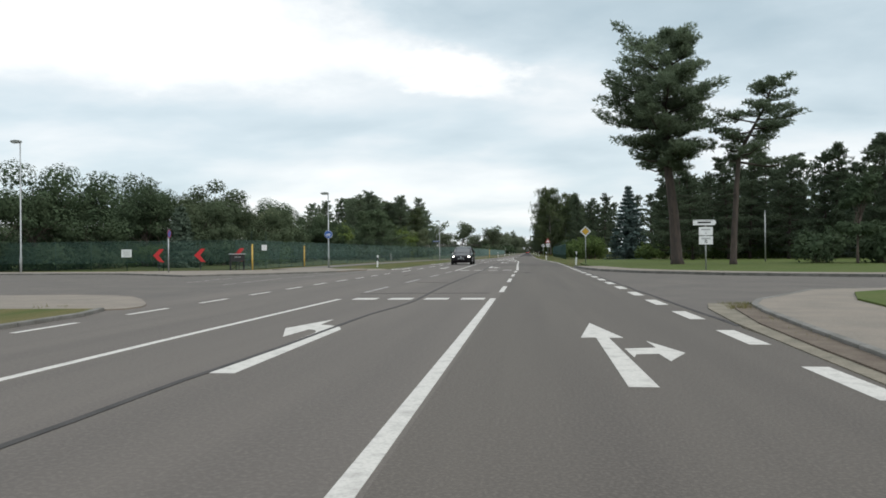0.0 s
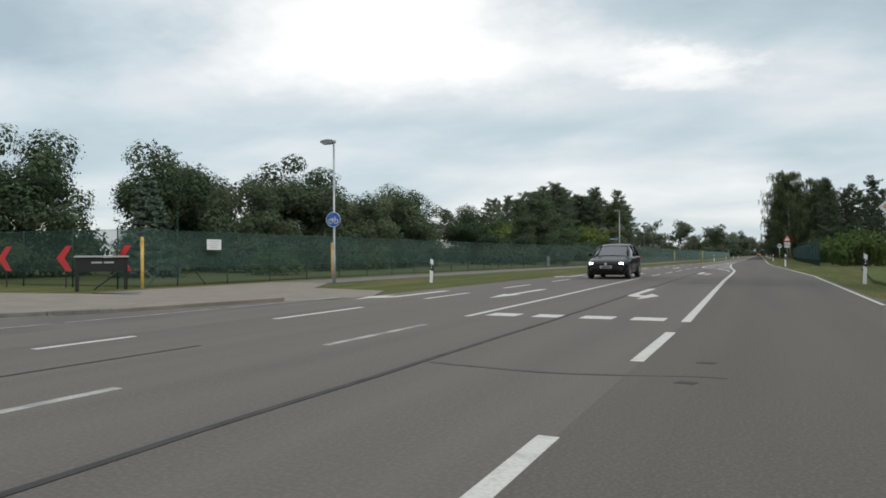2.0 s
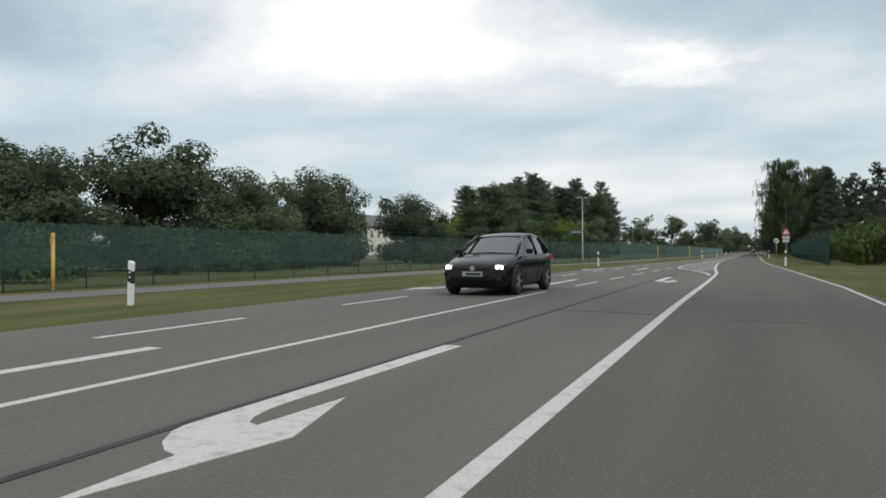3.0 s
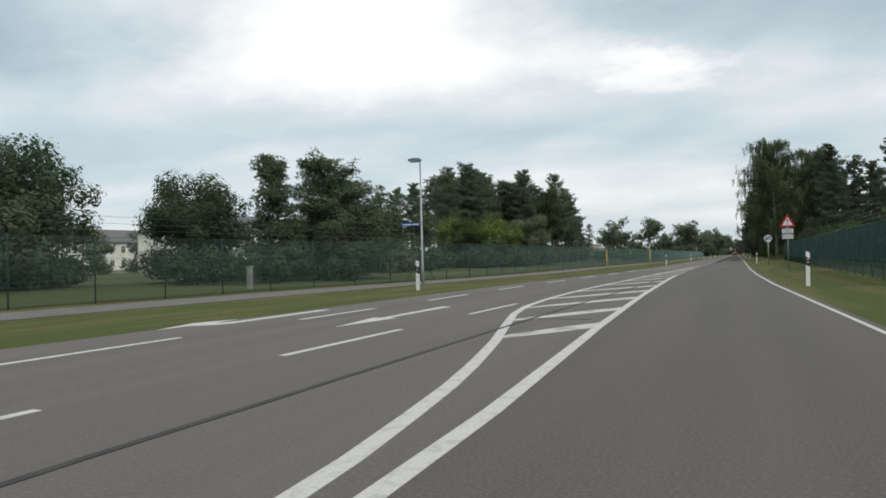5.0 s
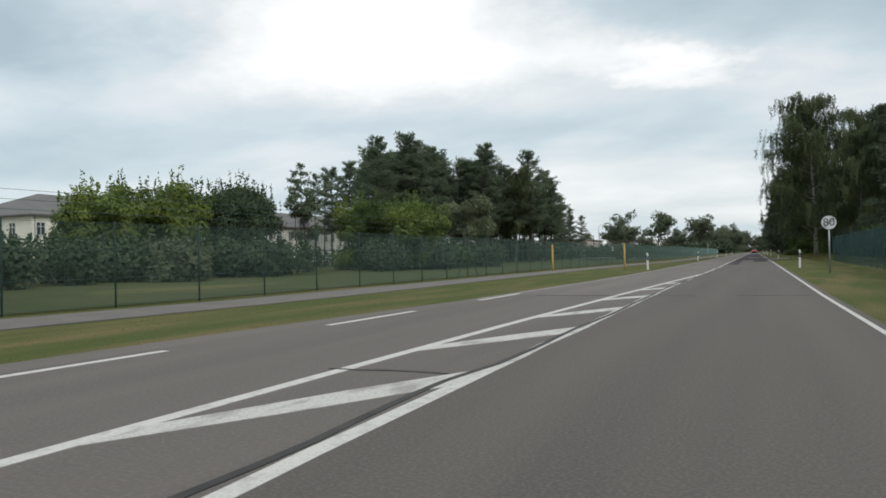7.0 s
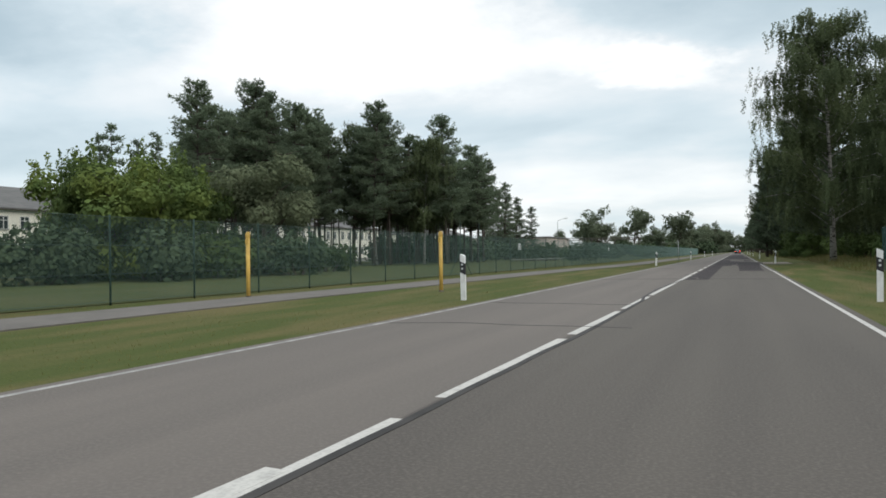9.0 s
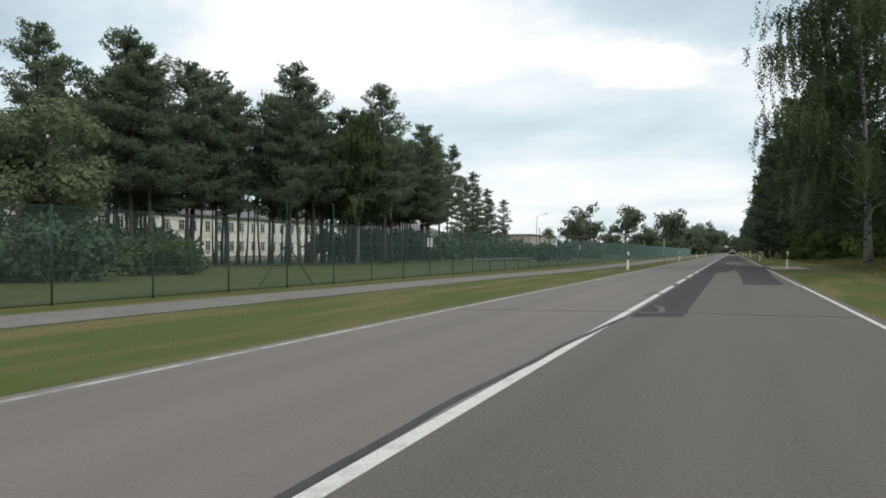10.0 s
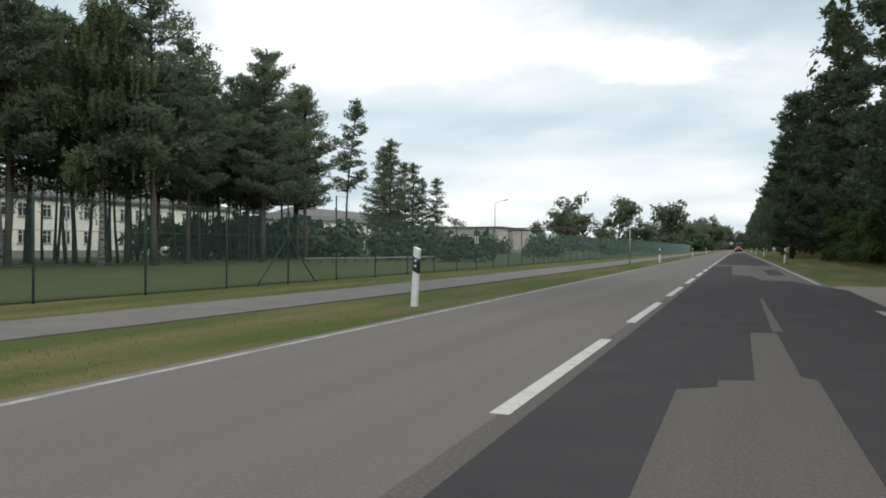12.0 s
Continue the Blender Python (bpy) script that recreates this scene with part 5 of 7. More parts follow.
# left side, behind the fence
for x, y, k, sc in ((-45.5, 44, 0, 0.9), (-37.4, 50.2, 0, 0.90), (-36.6, 54.6, 0, 0.93), (-52, 48, 0, 0.9), (-58, 50, 2, 0.95), (-36.8, 65.2, 1, 1.0), (-44.5, 76, 0, 0.95), (-31.5, 68, 3, 0.88), (-40, 70, 0, 0.92), (-41.5, 73, 1, 0.92),
                    (-37.2, 80.8, 2, 1.17), (-41, 84, 1, 1.0), (-31, 82, 3, 0.9), (-37, 101, 0, 1.0), (-35.0, 98, 3, 1.12), (-40, 105, 0, 0.95), (-35.2, 115, 3, 1.06), (-43, 95, 0, 1.0)):
    plant(LEAFY[k], x, y, sc * (0.86 if k == 1 else 1.06), tall=sc * 1.02, group="trees behind the fence")
plant(WILLOW, -35.2, 89.6)
for x, y, k, sc in ((-33.5, 61, 1, 1.0), (-39, 50, 0, 1.0), (-24.5, 62, 1, 0.7), (-29, 66, 0, 0.95), (-28, 73, 0, 1.0), (-29, 80, 1, 1.2), (-30, 87, 0, 1.1), (-30, 94, 0, 1.05), (-40, 56, 0, 1.2)):
    plant(SHRUBS[k], x, y, sc, group="shrubs behind the fence")
for x, y, k, sc in ((-51, 60, 3, 0.95), (-55, 58, 0, 0.95)):
    plant(LEAFY[k], x, y, sc, group="trees behind the fence")
for x, y, sc in ((-38, 58.5, 1.2), (-44, 58, 1.15), (-24, 107.5, 0.75), (-27.5, 106.5, 0.85), (-20.8, 111, 0.6)):
    plant(SHRUBS[0], x, y, sc, group="shrubs behind the fence")
plant(LOW_PINES[0], -25.5, 111.5, 1.0, tall=0.93)
plant(LOW_PINES[1], -23.1, 115.5, 1.2, tall=0.95)
plant(LEAFY[0], -32.4, 111.4, 0.88, tall=0.80, label="rounded leafy tree beside the low pines")
plant(LOW_PINES[1], -27.0, 118.5, 1.15, tall=0.84, label="bushy low pine beside the lawn")
for x, y, k, sc in ((-38, 137.6, 0, 1.0), (-40, 141.5, 0, 1.12), (-38.5, 145, 0, 1.18), (-44, 145, 1, 1.0),
                    (-30, 169, 1, 0.95), (-33, 166, 1, 0.98)):
    plant(BRIGHT[k], x, y, sc, tall=sc * 1.12, group="row of bright trees")
for x, y, sc in ((-28.2, 164.5, 1.15), (-32, 171.5, 1.25), (-36, 168, 1.25)):
    plant(BRIGHT[0], x, y, sc, tall=sc * 1.05, group="row of bright trees")
for x, y, sc in ((-25.5, 163, 1.0), (-29, 160, 1.1), (-32.3, 163.5, 0.95), (-37, 171, 1.3), (-31, 177, 1.2), (-38, 178, 1.3)):
    plant(SHRUBS[0], x, y, sc, group="shrubs behind the fence")
for x, y, sc in ((-41, 149.5, 1.06), (-38.5, 152, 1.0), (-41.5, 155, 1.12), (-43.5, 158.5, 1.15)):
    plant(DARK_SHOOTS, x, y, sc, tall=sc * 1.12, group="row of bright trees", label="dark green leafy tree in the row of bright trees")
plant(AIRY_TREE, -37.6, 160)
plant(WILLOW, -27, 173, 1.02, label="small grey-green willow at the wood's edge")
for x, y, k, sc in ((-36, 129, 0, 1.05), (-37, 133.5, 0, 1.05), (-30, 126, 0, 0.9), (-32, 131, 0, 0.95), (-30, 137, 2, 0.9), (-34, 141, 0, 1.0), (-31, 147, 0, 1.0), (-33, 122, 0, 1.1), (-33.5, 126, 0, 1.1), (-34, 136.5, 0, 1.1), (-34.5, 145, 0, 1.15), (-35, 150, 0, 1.1), (-33, 152, 0, 1.0), (-28.4, 158.5, 0, 0.9), (-26, 168, 1, 1.1), (-24, 172, 0, 0.95), (-27, 180, 1, 1.0), (-30, 184, 1, 0.95)):
    plant(SHRUBS[k], x, y, sc, group="shrubs behind the fence")

# the pine wood on the left
wood_rng = random.Random(3)
FRONT = [(188, -47), (200, -44), (214, -36.5), (226, -34.5), (236, -37), (244, -42), (250, -47)]
for i in range(15):
    for j in range(4):
        y = 188.5 + i * 4.15 + wood_rng.uniform(-1.9, 1.9)
        x = line_at(FRONT, y) + 1.5 - j * 4.1 + wood_rng.uniform(-1.7, 1.7)
        if (i == 14 and j == 0) or x < -48.6 - 0.45 * max(0, y - 191):
            continue
        sc = wood_rng.uniform(0.93, 1.10) * (0.86 if i > 11 else 0.90 if i > 7 else 0.97 if i > 3 else 1)
        kind = (i + 2 * j + wood_rng.randrange(2)) % 4 if j in (1, 2) else (i + wood_rng.randrange(2)) % 3 if j == 0 else 0
        if math.hypot(x + 35.2, y - 214.8) < 2.6 or math.hypot(x + 40.4, y - 212.6) < 2.2:
            continue
        plant(PINES[kind] if j == 0 or (j == 1 and i % 2 == 0) else INNER_PINE, x, y, sc * (1 if j < 3 else 0.98), group="pines of the wood")
plant(PINES[3], -40.2, 252, 1.02, label="lone slim scots pine at the end of the wood")
for x, y, sc in ((-39.4, 261, 0.84), (-44, 268, 0.86), (-36.3, 268, 0.60), (-38.5, 265.5, 0.70), (-42.2, 264.5, 0.78), (-41.5, 269, 0.74), (-39.5, 270, 0.62)):
    plant(SKIRTED_PINE, x, y, sc * 1.15, tall=sc, group="pines of the wood", label="dense pine branched to the ground beside the wood")
for x, y, sc in ((-38, 258, 1.2), (-43, 285, 1.2), (-38, 296, 1.1), (-48, 290, 1.3), (-31, 306, 1.0)):
    plant(FAR_SHRUBS[0], x, y, sc, group="shrubs behind the fence")
for x, y, sc in ((-47, 194, 1.3), (-45.5, 198, 1.25), (-50, 197, 1.35), (-48.5, 201, 1.3)):
    plant(SHRUBS[0], x, y, sc, group="shrubs behind the fence", label="dark green undergrowth at the edge of the pine wood")
plant(WOOD_BIRCH, -40.4, 212.6, 1.1, 20, 0.97)
plant(WOOD_BIRCH, -35.2, 214.8, 0.95, 140, 0.86)
for x, y, sc in ((-50, 237, 1.5), (-48, 240.5, 1.5), (-46.8, 244, 1.6), (-46, 247.5, 1.6), (-44, 250, 1.5), (-42.8, 253, 1.5), (-49, 249, 1.7), (-45.5, 254, 1.6)):
    plant(FAR_SHRUBS[0], x, y, sc, group="shrubs behind the fence", label="dark green undergrowth at the end of the pine wood")
plant(WOOD_BIRCH, -49, 200.5, 0.98, 150)
for i in range(46):
    y = 190 + i * 1.27 + wood_rng.uniform(-1.5, 1.5)
    plant(SLENDER_PINE, max(line_at(FRONT, y) - wood_rng.uniform(0.5, 16), -60), y, wood_rng.uniform(0.85, 1.05), group="pines of the wood")
for k, (x, y, sc) in enumerate(((-64.5, 206, 0.94), (-59.5, 203, 0.98), (-62, 211, 0.95), (-46, 200, 0.8), (-43.3, 203.5, 0.84), (-41.2, 208.5, 0.8))):
    plant(PINES[k % 3 if k < 3 else 2], x, y, sc, group="pines of the wood")

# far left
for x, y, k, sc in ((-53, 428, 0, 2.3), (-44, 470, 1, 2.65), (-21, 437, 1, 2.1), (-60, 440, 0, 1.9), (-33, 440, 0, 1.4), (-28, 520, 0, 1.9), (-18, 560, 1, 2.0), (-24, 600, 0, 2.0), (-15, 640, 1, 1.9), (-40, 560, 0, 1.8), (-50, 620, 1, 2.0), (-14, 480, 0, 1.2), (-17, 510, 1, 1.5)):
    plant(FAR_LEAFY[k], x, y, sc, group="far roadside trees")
for x, y, k, sc in ((-20, 236, 0, 0.9), (-24, 246, 1, 1.0), (-21, 262, 0, 0.9), (-19, 300, 1, 1.2), (-22, 325, 0, 1.3), (-19, 350, 1, 1.3), (-18, 380, 0, 1.4), (-20, 405, 1, 1.4), (-27, 240, 0, 1.0), (-30, 250, 1, 1.1)):
    plant(FAR_SHRUBS[k], x, y, sc, group="shrubs behind the fence")

for i in range(10):
    plant(FAR_SHRUBS[0], -50 + i * 4.2, 440 + wood_rng.uniform(-15, 40), wood_rng.uniform(1.6, 2.4), group="far shrubs", label="dark shrub far along the road")
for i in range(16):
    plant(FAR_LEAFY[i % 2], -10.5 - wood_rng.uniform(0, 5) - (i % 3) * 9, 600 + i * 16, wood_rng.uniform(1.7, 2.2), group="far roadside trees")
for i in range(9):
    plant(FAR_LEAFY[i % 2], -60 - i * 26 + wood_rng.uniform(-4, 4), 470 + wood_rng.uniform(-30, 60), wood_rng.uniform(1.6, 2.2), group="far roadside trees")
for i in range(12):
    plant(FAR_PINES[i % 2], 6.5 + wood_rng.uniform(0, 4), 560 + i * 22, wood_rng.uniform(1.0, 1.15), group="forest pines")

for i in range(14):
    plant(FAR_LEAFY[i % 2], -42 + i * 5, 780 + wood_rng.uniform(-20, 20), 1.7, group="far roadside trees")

# screen of trees before the far cream building
for x, y, k, sc in ((-95, 128, 0, 1.0), (-100, 136, 1, 1.05), (-97, 147, 0, 0.95), (-102, 152, 1, 1.0), (-98, 160, 0, 0.9), (-103, 176, 0, 1.0), (-100, 184, 1, 1.05), (-105, 192, 0, 1.0), (-92, 118, 1, 1.0), (-108, 200, 1, 1.1)):
    plant(FAR_LEAFY[k], x, y, sc, group="trees before the far building")

# right side: birch, forest edge, hedge and young growth
for x, y, wide, tall in ((4.5, 261, 0.86, 0.97), (5.6, 276, 0.85, 0.95), (5.4, 292, 0.85, 1.0)):
    plant(FOREST_PINES[0], x, y, wide, tall=tall, group="forest pines", label="tall dark pine standing forward of the forest edge")
for x, y, wide, tall in ((6.6, 226, 0.5, 0.55), (7.0, 231, 0.6, 0.48), (6.4, 240, 0.55, 0.5), (7.2, 219, 0.5, 0.42)):
    plant(BRIGHT[1], x, y, wide, tall=tall, group="young trees at the forest edge", label="fresh green young leafy tree under the forest pines")
plant(BIRCH, 6.7, 197, 1.16, 70, 1.03)
plant(BIRCH, 12.5, 203, 0.95, 200)
plant(BIRCH, 10.5, 190, 0.72, 300)
for i in range(40):
    y = 178 + i * 9.5 + wood_rng.uniform(-3, 3)
    for j in range(3 if i < 10 else 2 if i < 16 else 1):
        x = 7.9 + j * 5.6 + wood_rng.uniform(-0.9, 1.5)
        if y < 213 and j == 0:
            continue
        proto = FOREST_PINES[(i + j) % 3] if y < 320 and j < 2 else FAR_PINES[(i + j) % 2]
        plant(proto, x, y + 3 * j, wood_rng.uniform(0.92, 1.12) * (0.86 if j else 1.0), group="forest pines")
for i in range(30):
    x, y = 22 + wood_rng.uniform(0, 26), 118 + i * 3.4
    plant(FAR_PINES[i % 2], x, y, wood_rng.uniform(0.72, 0.93), group="forest pines")
for i in range(9):
    x, y = 12.5 + wood_rng.uniform(-1.5, 6), 112 + i * 9.6
    plant(YOUNG_SPRUCE, x, y, wood_rng.uniform(0.7, 1.0), group="young conifers", label="young conifer behind the netting fence")
for i in range(14):
    plant(SHRUBS[1], 8.9 + wood_rng.uniform(0, 2.5), 104 + i * 5.6, wood_rng.uniform(0.9, 1.15), tall=wood_rng.uniform(1.25, 1.65), group="bushes behind the netting", label="fresh green bush above the dark netting fence")
for i in range(18):
    plant((SHRUBS if i < 6 else FAR_SHRUBS)[1], 9.0 + wood_rng.uniform(0, 2.5), 183 + i * 8 + wood_rng.uniform(-2, 2), wood_rng.uniform(0.7, 1.0), group="forest undergrowth")
for i in range(11):
    plant(FAR_PINES[i % 2], 36 + wood_rng.uniform(-4, 16), 66 + i * 3.6, wood_rng.uniform(0.62, 0.85), group="pines beyond the hedge", label="dark pine standing beyond the lawn")
for i in range(14):
    plant(FAR_PINES[(i + 1) % 2], 21 + i * 3.2, 108 + wood_rng.uniform(-5, 6), wood_rng.uniform(0.6, 0.82), group="pines beyond the hedge", label="dark pine standing beyond the lawn")
for i in range(13):
    plant(FAR_SHRUBS[0], 25 + i * 4.1, 103 + wood_rng.uniform(-3, 3), wood_rng.uniform(0.8, 1.1), group="bushes under the pines", label="dark bush under the pines beyond the lawn")
for i in range(10):
    plant(FAR_LEAFY[i % 2], 44 + i * 7, 112 + wood_rng.uniform(-6, 14), wood_rng.uniform(0.9, 1.15), group="trees beyond the lawn", label="dark leafy tree beyond the lawn")
for x, y, sc in ((22.5, 55, 1.0), (26, 53, 1.1), (30, 55, 1.2)):
    plant(SHRUBS[0], x, y, sc, group="shrubs on the lawn")


def hedge(x0, x1, y, height, depth):
    """Clipped hedge, dense with small leaves."""
    rng = np.random.default_rng(12)
    h = thing("hedge", "clipped dark green hedge along the lawn", "hedge")
    n = int((x1 - x0) * 420)
    q = np.stack([rng.uniform(x0, x1, n), y + rng.uniform(-depth / 2, depth / 2, n), rng.uniform(0, 1, n) ** 0.6 * height + rng.normal(0, 0.04, n)], 1)
    edge = rng.random(n) < 0.6
    q[edge, 1] = y - depth / 2 + rng.normal(0, 0.06, edge.sum())
    part("foliage", Shape().arrays(leaf_quads(rng, q, 0.10), 4), LEAF, h)
    stems = Shape()
    for x in np.arange(x0, x1, 0.8):
        stems.tube([(x, y, -0.1), (x + 0.1, y, height * 0.8)], [0.03, 0.01], 4, False)
    part("stem", stems, BARK, h)


hedge(18.5, 32, 84, 1.6, 1.0)


def grass_tufts(name, label, areas, seed, size):
    """Loose blades standing in strips of verge; each area is (y0, y1, left x, right x, count)."""
    rng = np.random.default_rng(seed)
    sh = Shape()
    for y0, y1, left, right, n in areas:
        y = rng.uniform(y0, y1, n)
        t = rng.random(n)
        xl = np.interp(y, [a for a, b in left], [b for a, b in left])
        xr = np.interp(y, [a for a, b in right], [b for a, b in right])
        x = xl + (xr - xl) * t
        clump = np.array([noise.noise((a * 0.9, b * 0.9, seed)) for a, b in zip(x, y)])
        z = np.array([ground_z(a, b) for a, b in zip(x, y)])
        h = size * rng.uniform(0.5, 1.3, n) * (1 + 0.8 * clump)
        ang = rng.uniform(0, 6.28, n)
        w = 0.006 + 0.02 * h
        dx, dy = np.cos(ang) * w, np.sin(ang) * w
        lean = rng.normal(0, 0.4, (n, 2)) * h[:, None]
        sh.arrays(np.stack([np.stack([x - dx, y - dy, z - 0.01], 1), np.stack([x + dx, y + dy, z - 0.01], 1), np.stack([x + lean[:, 0], y + lean[:, 1], z + h], 1)], 1).reshape(-1, 3), 3)
    ob = part(name, sh, BLADE)
    return tagged(ob, label, "grass", kind="stuff")


grass_tufts("grass", "short mown roadside grass, partly dry", [
    (50, 230, moved(PATH_R, 0.05), moved(LEFT_EDGE, -0.02), 24000), (66, 260, moved(RIGHT_EDGE, 0.02), moved(RIGHT_EDGE, 3.6), 15000),
    (90, 225, moved(FENCE, 0.0), moved(PATH_L, -0.03), 14000), (46, 70, moved(RIGHT_EDGE, 0.1), moved(RIGHT_EDGE, 5.0), 7000)], 4, 0.03)
grass_tufts("weeds", "weeds growing in the dirt beside the kerb", [(8, 14, [(8, 3.75), (14, 4.3)], [(8, 4.1), (14, 4.8)], 700), (12.6, 14.4, [(12.6, 4.2), (14.4, 4.4)], [(12.6, 4.5), (14.4, 5.0)], 900), (12, 13.2, [(12, -9), (13.2, -9)], [(12, -7.2), (13.2, -7.2)], 300)], 5, 0.10)
grass_tufts("tall_grass", "tall pale grass on the bank below the forest", [(176, 300, moved(RIGHT_EDGE, 3.4), moved(RIGHT_EDGE, 8.0), 16000)], 8, 0.28)


# ---- roadside furniture ----
def flat_ring(r, n=36):
    return [(r * math.cos(2 * math.pi * k / n), r * math.sin(2 * math.pi * k / n)) for k in range(n)]


def guide_post():
    """White plastic marker post with a slanted black band and reflectors."""
    g = thing("guide_post", "white plastic guide post with a black band and reflector", "guide post", "guide posts")
    section = [(-0.06, -0.05), (0.06, -0.05), (0.045, 0.045), (0, 0.065), (-0.045, 0.045)]

    def slanted(z0, z1, grow=1.0):
        sh = Shape().prism([(x * grow, y * grow) for x, y in section], z0, z1)
        sh.v = [(x, y, z - (0.055 * (x + 0.06) / 0.12 if z > 0 else 0)) for x, y, z in sh.v]
        return sh

    part("body", slanted(-0.3, 1.06), WHITE, g)
    part("band", slanted(0.61, 0.88, 1.05), BLACK, g, "slanted black band")
    for z in (0.80, 0.70):
        part("reflector", Shape().prism(flat_ring(0.026, 14), 0, 0.01, Matrix.Translation((0, -0.054, z)) @ UPRIGHT), REFLECTOR, g, "small round reflector")
    return g


GUIDE = guide_post()
guide_places = [(-11.38, 55.2), (-10.02, 98.65), (-5.96, 152.9), (-6.0, 196.4), (-5.95, 241), (-5.95, 285), (-5.95, 330), (4.55, 58.6), (3.1, 99.9), (2.87, 154.1), (2.86, 198.9), (2.86, 243), (2.86, 287), (2.86, 331), (2.86, 375)]
for i, (x, y) in enumerate(guide_places):
    m = pose(x, y, 0.0 if i else -0.14, spots.uniform(-2, 2), spots.uniform(-3, 3), spots.uniform(-8, 8))
    if i:
        copy_thing(GUIDE, m)
    else:
        GUIDE.matrix_world = m


def marker_pole():
    p = thing("marker_pole", "yellow pipeline marker pole with a slanted cap", "marker pole", "marker poles")
    part("pole", Shape().tube([(0, 0, -0.3), (0, 0, 1.62)], 0.055, 12), YELLOW, p, smooth=True)
    part("cap", Shape().tube([(0, 0, 1.60), (0, 0, 1.68), (0.02, 0, 1.76)], [0.062, 0.066, 0.045], 12), YELLOW, p)
    part("plate", Shape().box((0.0, -0.06, 1.5), (0.09, 0.012, 0.14), cut=0.003), YELLOW, p)
    part("collar", Shape().tube([(0, 0, -0.05), (0, 0, 0.015)], 0.075, 10), DIRT, p)
    return p


MARK = marker_pole()
for i, (x, y) in enumerate([(-18.6, 58.75), (-18.33, 46.6), (-12.2, 152.7), (-8.0, 156.3)]):
    m = pose(x, y, -0.02, 0, 0, spots.uniform(-20, 20))
    if i:
        copy_thing(MARK, m)
    else:
        MARK.matrix_world = m


def street_lamp(height, head_way, label):
    """Slim steel mast with a flat lantern set on its top."""
    lamp = thing("street_lamp", label, "street lamp")
    part("mast", Shape().tube([(0, 0, -0.4), (0, 0, 1.1), (0, 0, 1.15), (0, 0, height)], [0.065, 0.065, 0.05, 0.035], 12), STEEL, lamp, smooth=True)
    part("door", Shape().box((0, -0.062, 0.75), (0.08, 0.02, 0.32), cut=0.006), STEEL, lamp)
    arm = Shape().tube([(0, 0, height - 0.05), (0.05 * head_way, 0, height + 0.02), (0.12 * head_way, 0, height + 0.03)], 0.03, 8)
    part("arm", arm, STEEL, lamp)
    prof = [(0.02, -0.03), (0.10, -0.08), (0.55, -0.075), (0.66, -0.02), (0.60, 0.05), (0.30, 0.09), (0.06, 0.06)]
    head = Shape()
    half = 0.15
    for sgn in (-1, 1):
        head.v += [(head_way * (x - 0.06), sgn * half * (0.75 if k in (0, 3) else 1), height + z + 0.03) for k, (x, z) in enumerate(prof)]
    k = len(prof)
    head.f += [tuple(range(k)), tuple(range(2 * k - 1, k - 1, -1))] + [(i, i + k, (i + 1) % k + k, (i + 1) % k) for i in range(k)]
    h = part("lantern", head, SIGN_BACK, lamp, "grey lantern housing")
    part("cover", Shape().box((head_way * 0.28, 0, height - 0.055), (0.42, 0.22, 0.03), cut=0.01), REFLECTOR, h, "clear lamp cover")
    return lamp


street_lamp(5.78, -1, "grey street lamp with a flat lantern beside the path").matrix_world = pose(-14.8, 53.15, -0.05)
street_lamp(5.95, -1, "grey street lamp with a flat lantern beside the path").matrix_world = pose(-12.65, 104.85, -0.15)
street_lamp(8.1, -1, "tall grey street lamp beside the side road").matrix_world = pose(-30.3, 39.6, 0)


def arm_lamp(height, reach):
    lamp = thing("street_lamp", "tall grey street lamp with a raised curved arm", "street lamp")
    part("mast", Shape().tube([(0, 0, -0.3), (0, 0, height * 0.9), (0, 0, height)], [0.1, 0.06, 0.05], 10), STEEL, lamp, smooth=True)
    part("arm", Shape().tube([(0, 0, height), (reach * 0.4, 0, height + 0.35), (reach, 0, height + 0.55)], [0.05, 0.04, 0.035], 8), STEEL, lamp)
    part("lantern", Shape().box((reach + 0.35, 0, height + 0.58), (0.8, 0.26, 0.14), pose(0, 0, 0, 0, -8, 0), 0.04), SIGN_BACK, lamp, "grey lantern housing")
    return lamp


arm_lamp(8.6, 1.6).matrix_world = pose(-38.6, 298.4, 0)


def sign_post(x, y, height, label, category="road sign", r=0.035):
    g = thing("road_sign", label, category, m=pose(x, y, -0.05))
    part("post", Shape().tube([(0, 0, -0.3), (0, 0, height)], r, 10), STEEL, g, smooth=True)
    return g


def face(outline, depth, z, off=0.0):
    """Outline standing upright, facing -y; off moves it towards the viewer."""
    return Shape().prism(outline, 0.0, depth, Matrix.Translation((0, -0.045 - off, z)) @ UPRIGHT)


def letters(body, size, x, z, off, mat, parent, name="lettering"):
    cu = bpy.data.curves.new(name, "FONT")
    cu.body, cu.size, cu.align_x, cu.align_y, cu.extrude = body, size, "CENTER", "CENTER", 0.001
    tmp = bpy.data.objects.new(name, cu)
    scene.collection.objects.link(tmp)
    bpy.context.view_layer.update()
    me = bpy.data.meshes.new_from_object(tmp.evaluated_get(bpy.context.evaluated_depsgraph_get()))
    bpy.data.objects.remove(tmp)
    me.materials.clear()
    me.materials.append(mat)
    ob = part(name, me, mat, parent)
    ob.matrix_local = Matrix.Translation((x, -0.045 - off, z)) @ UPRIGHT
    return ob


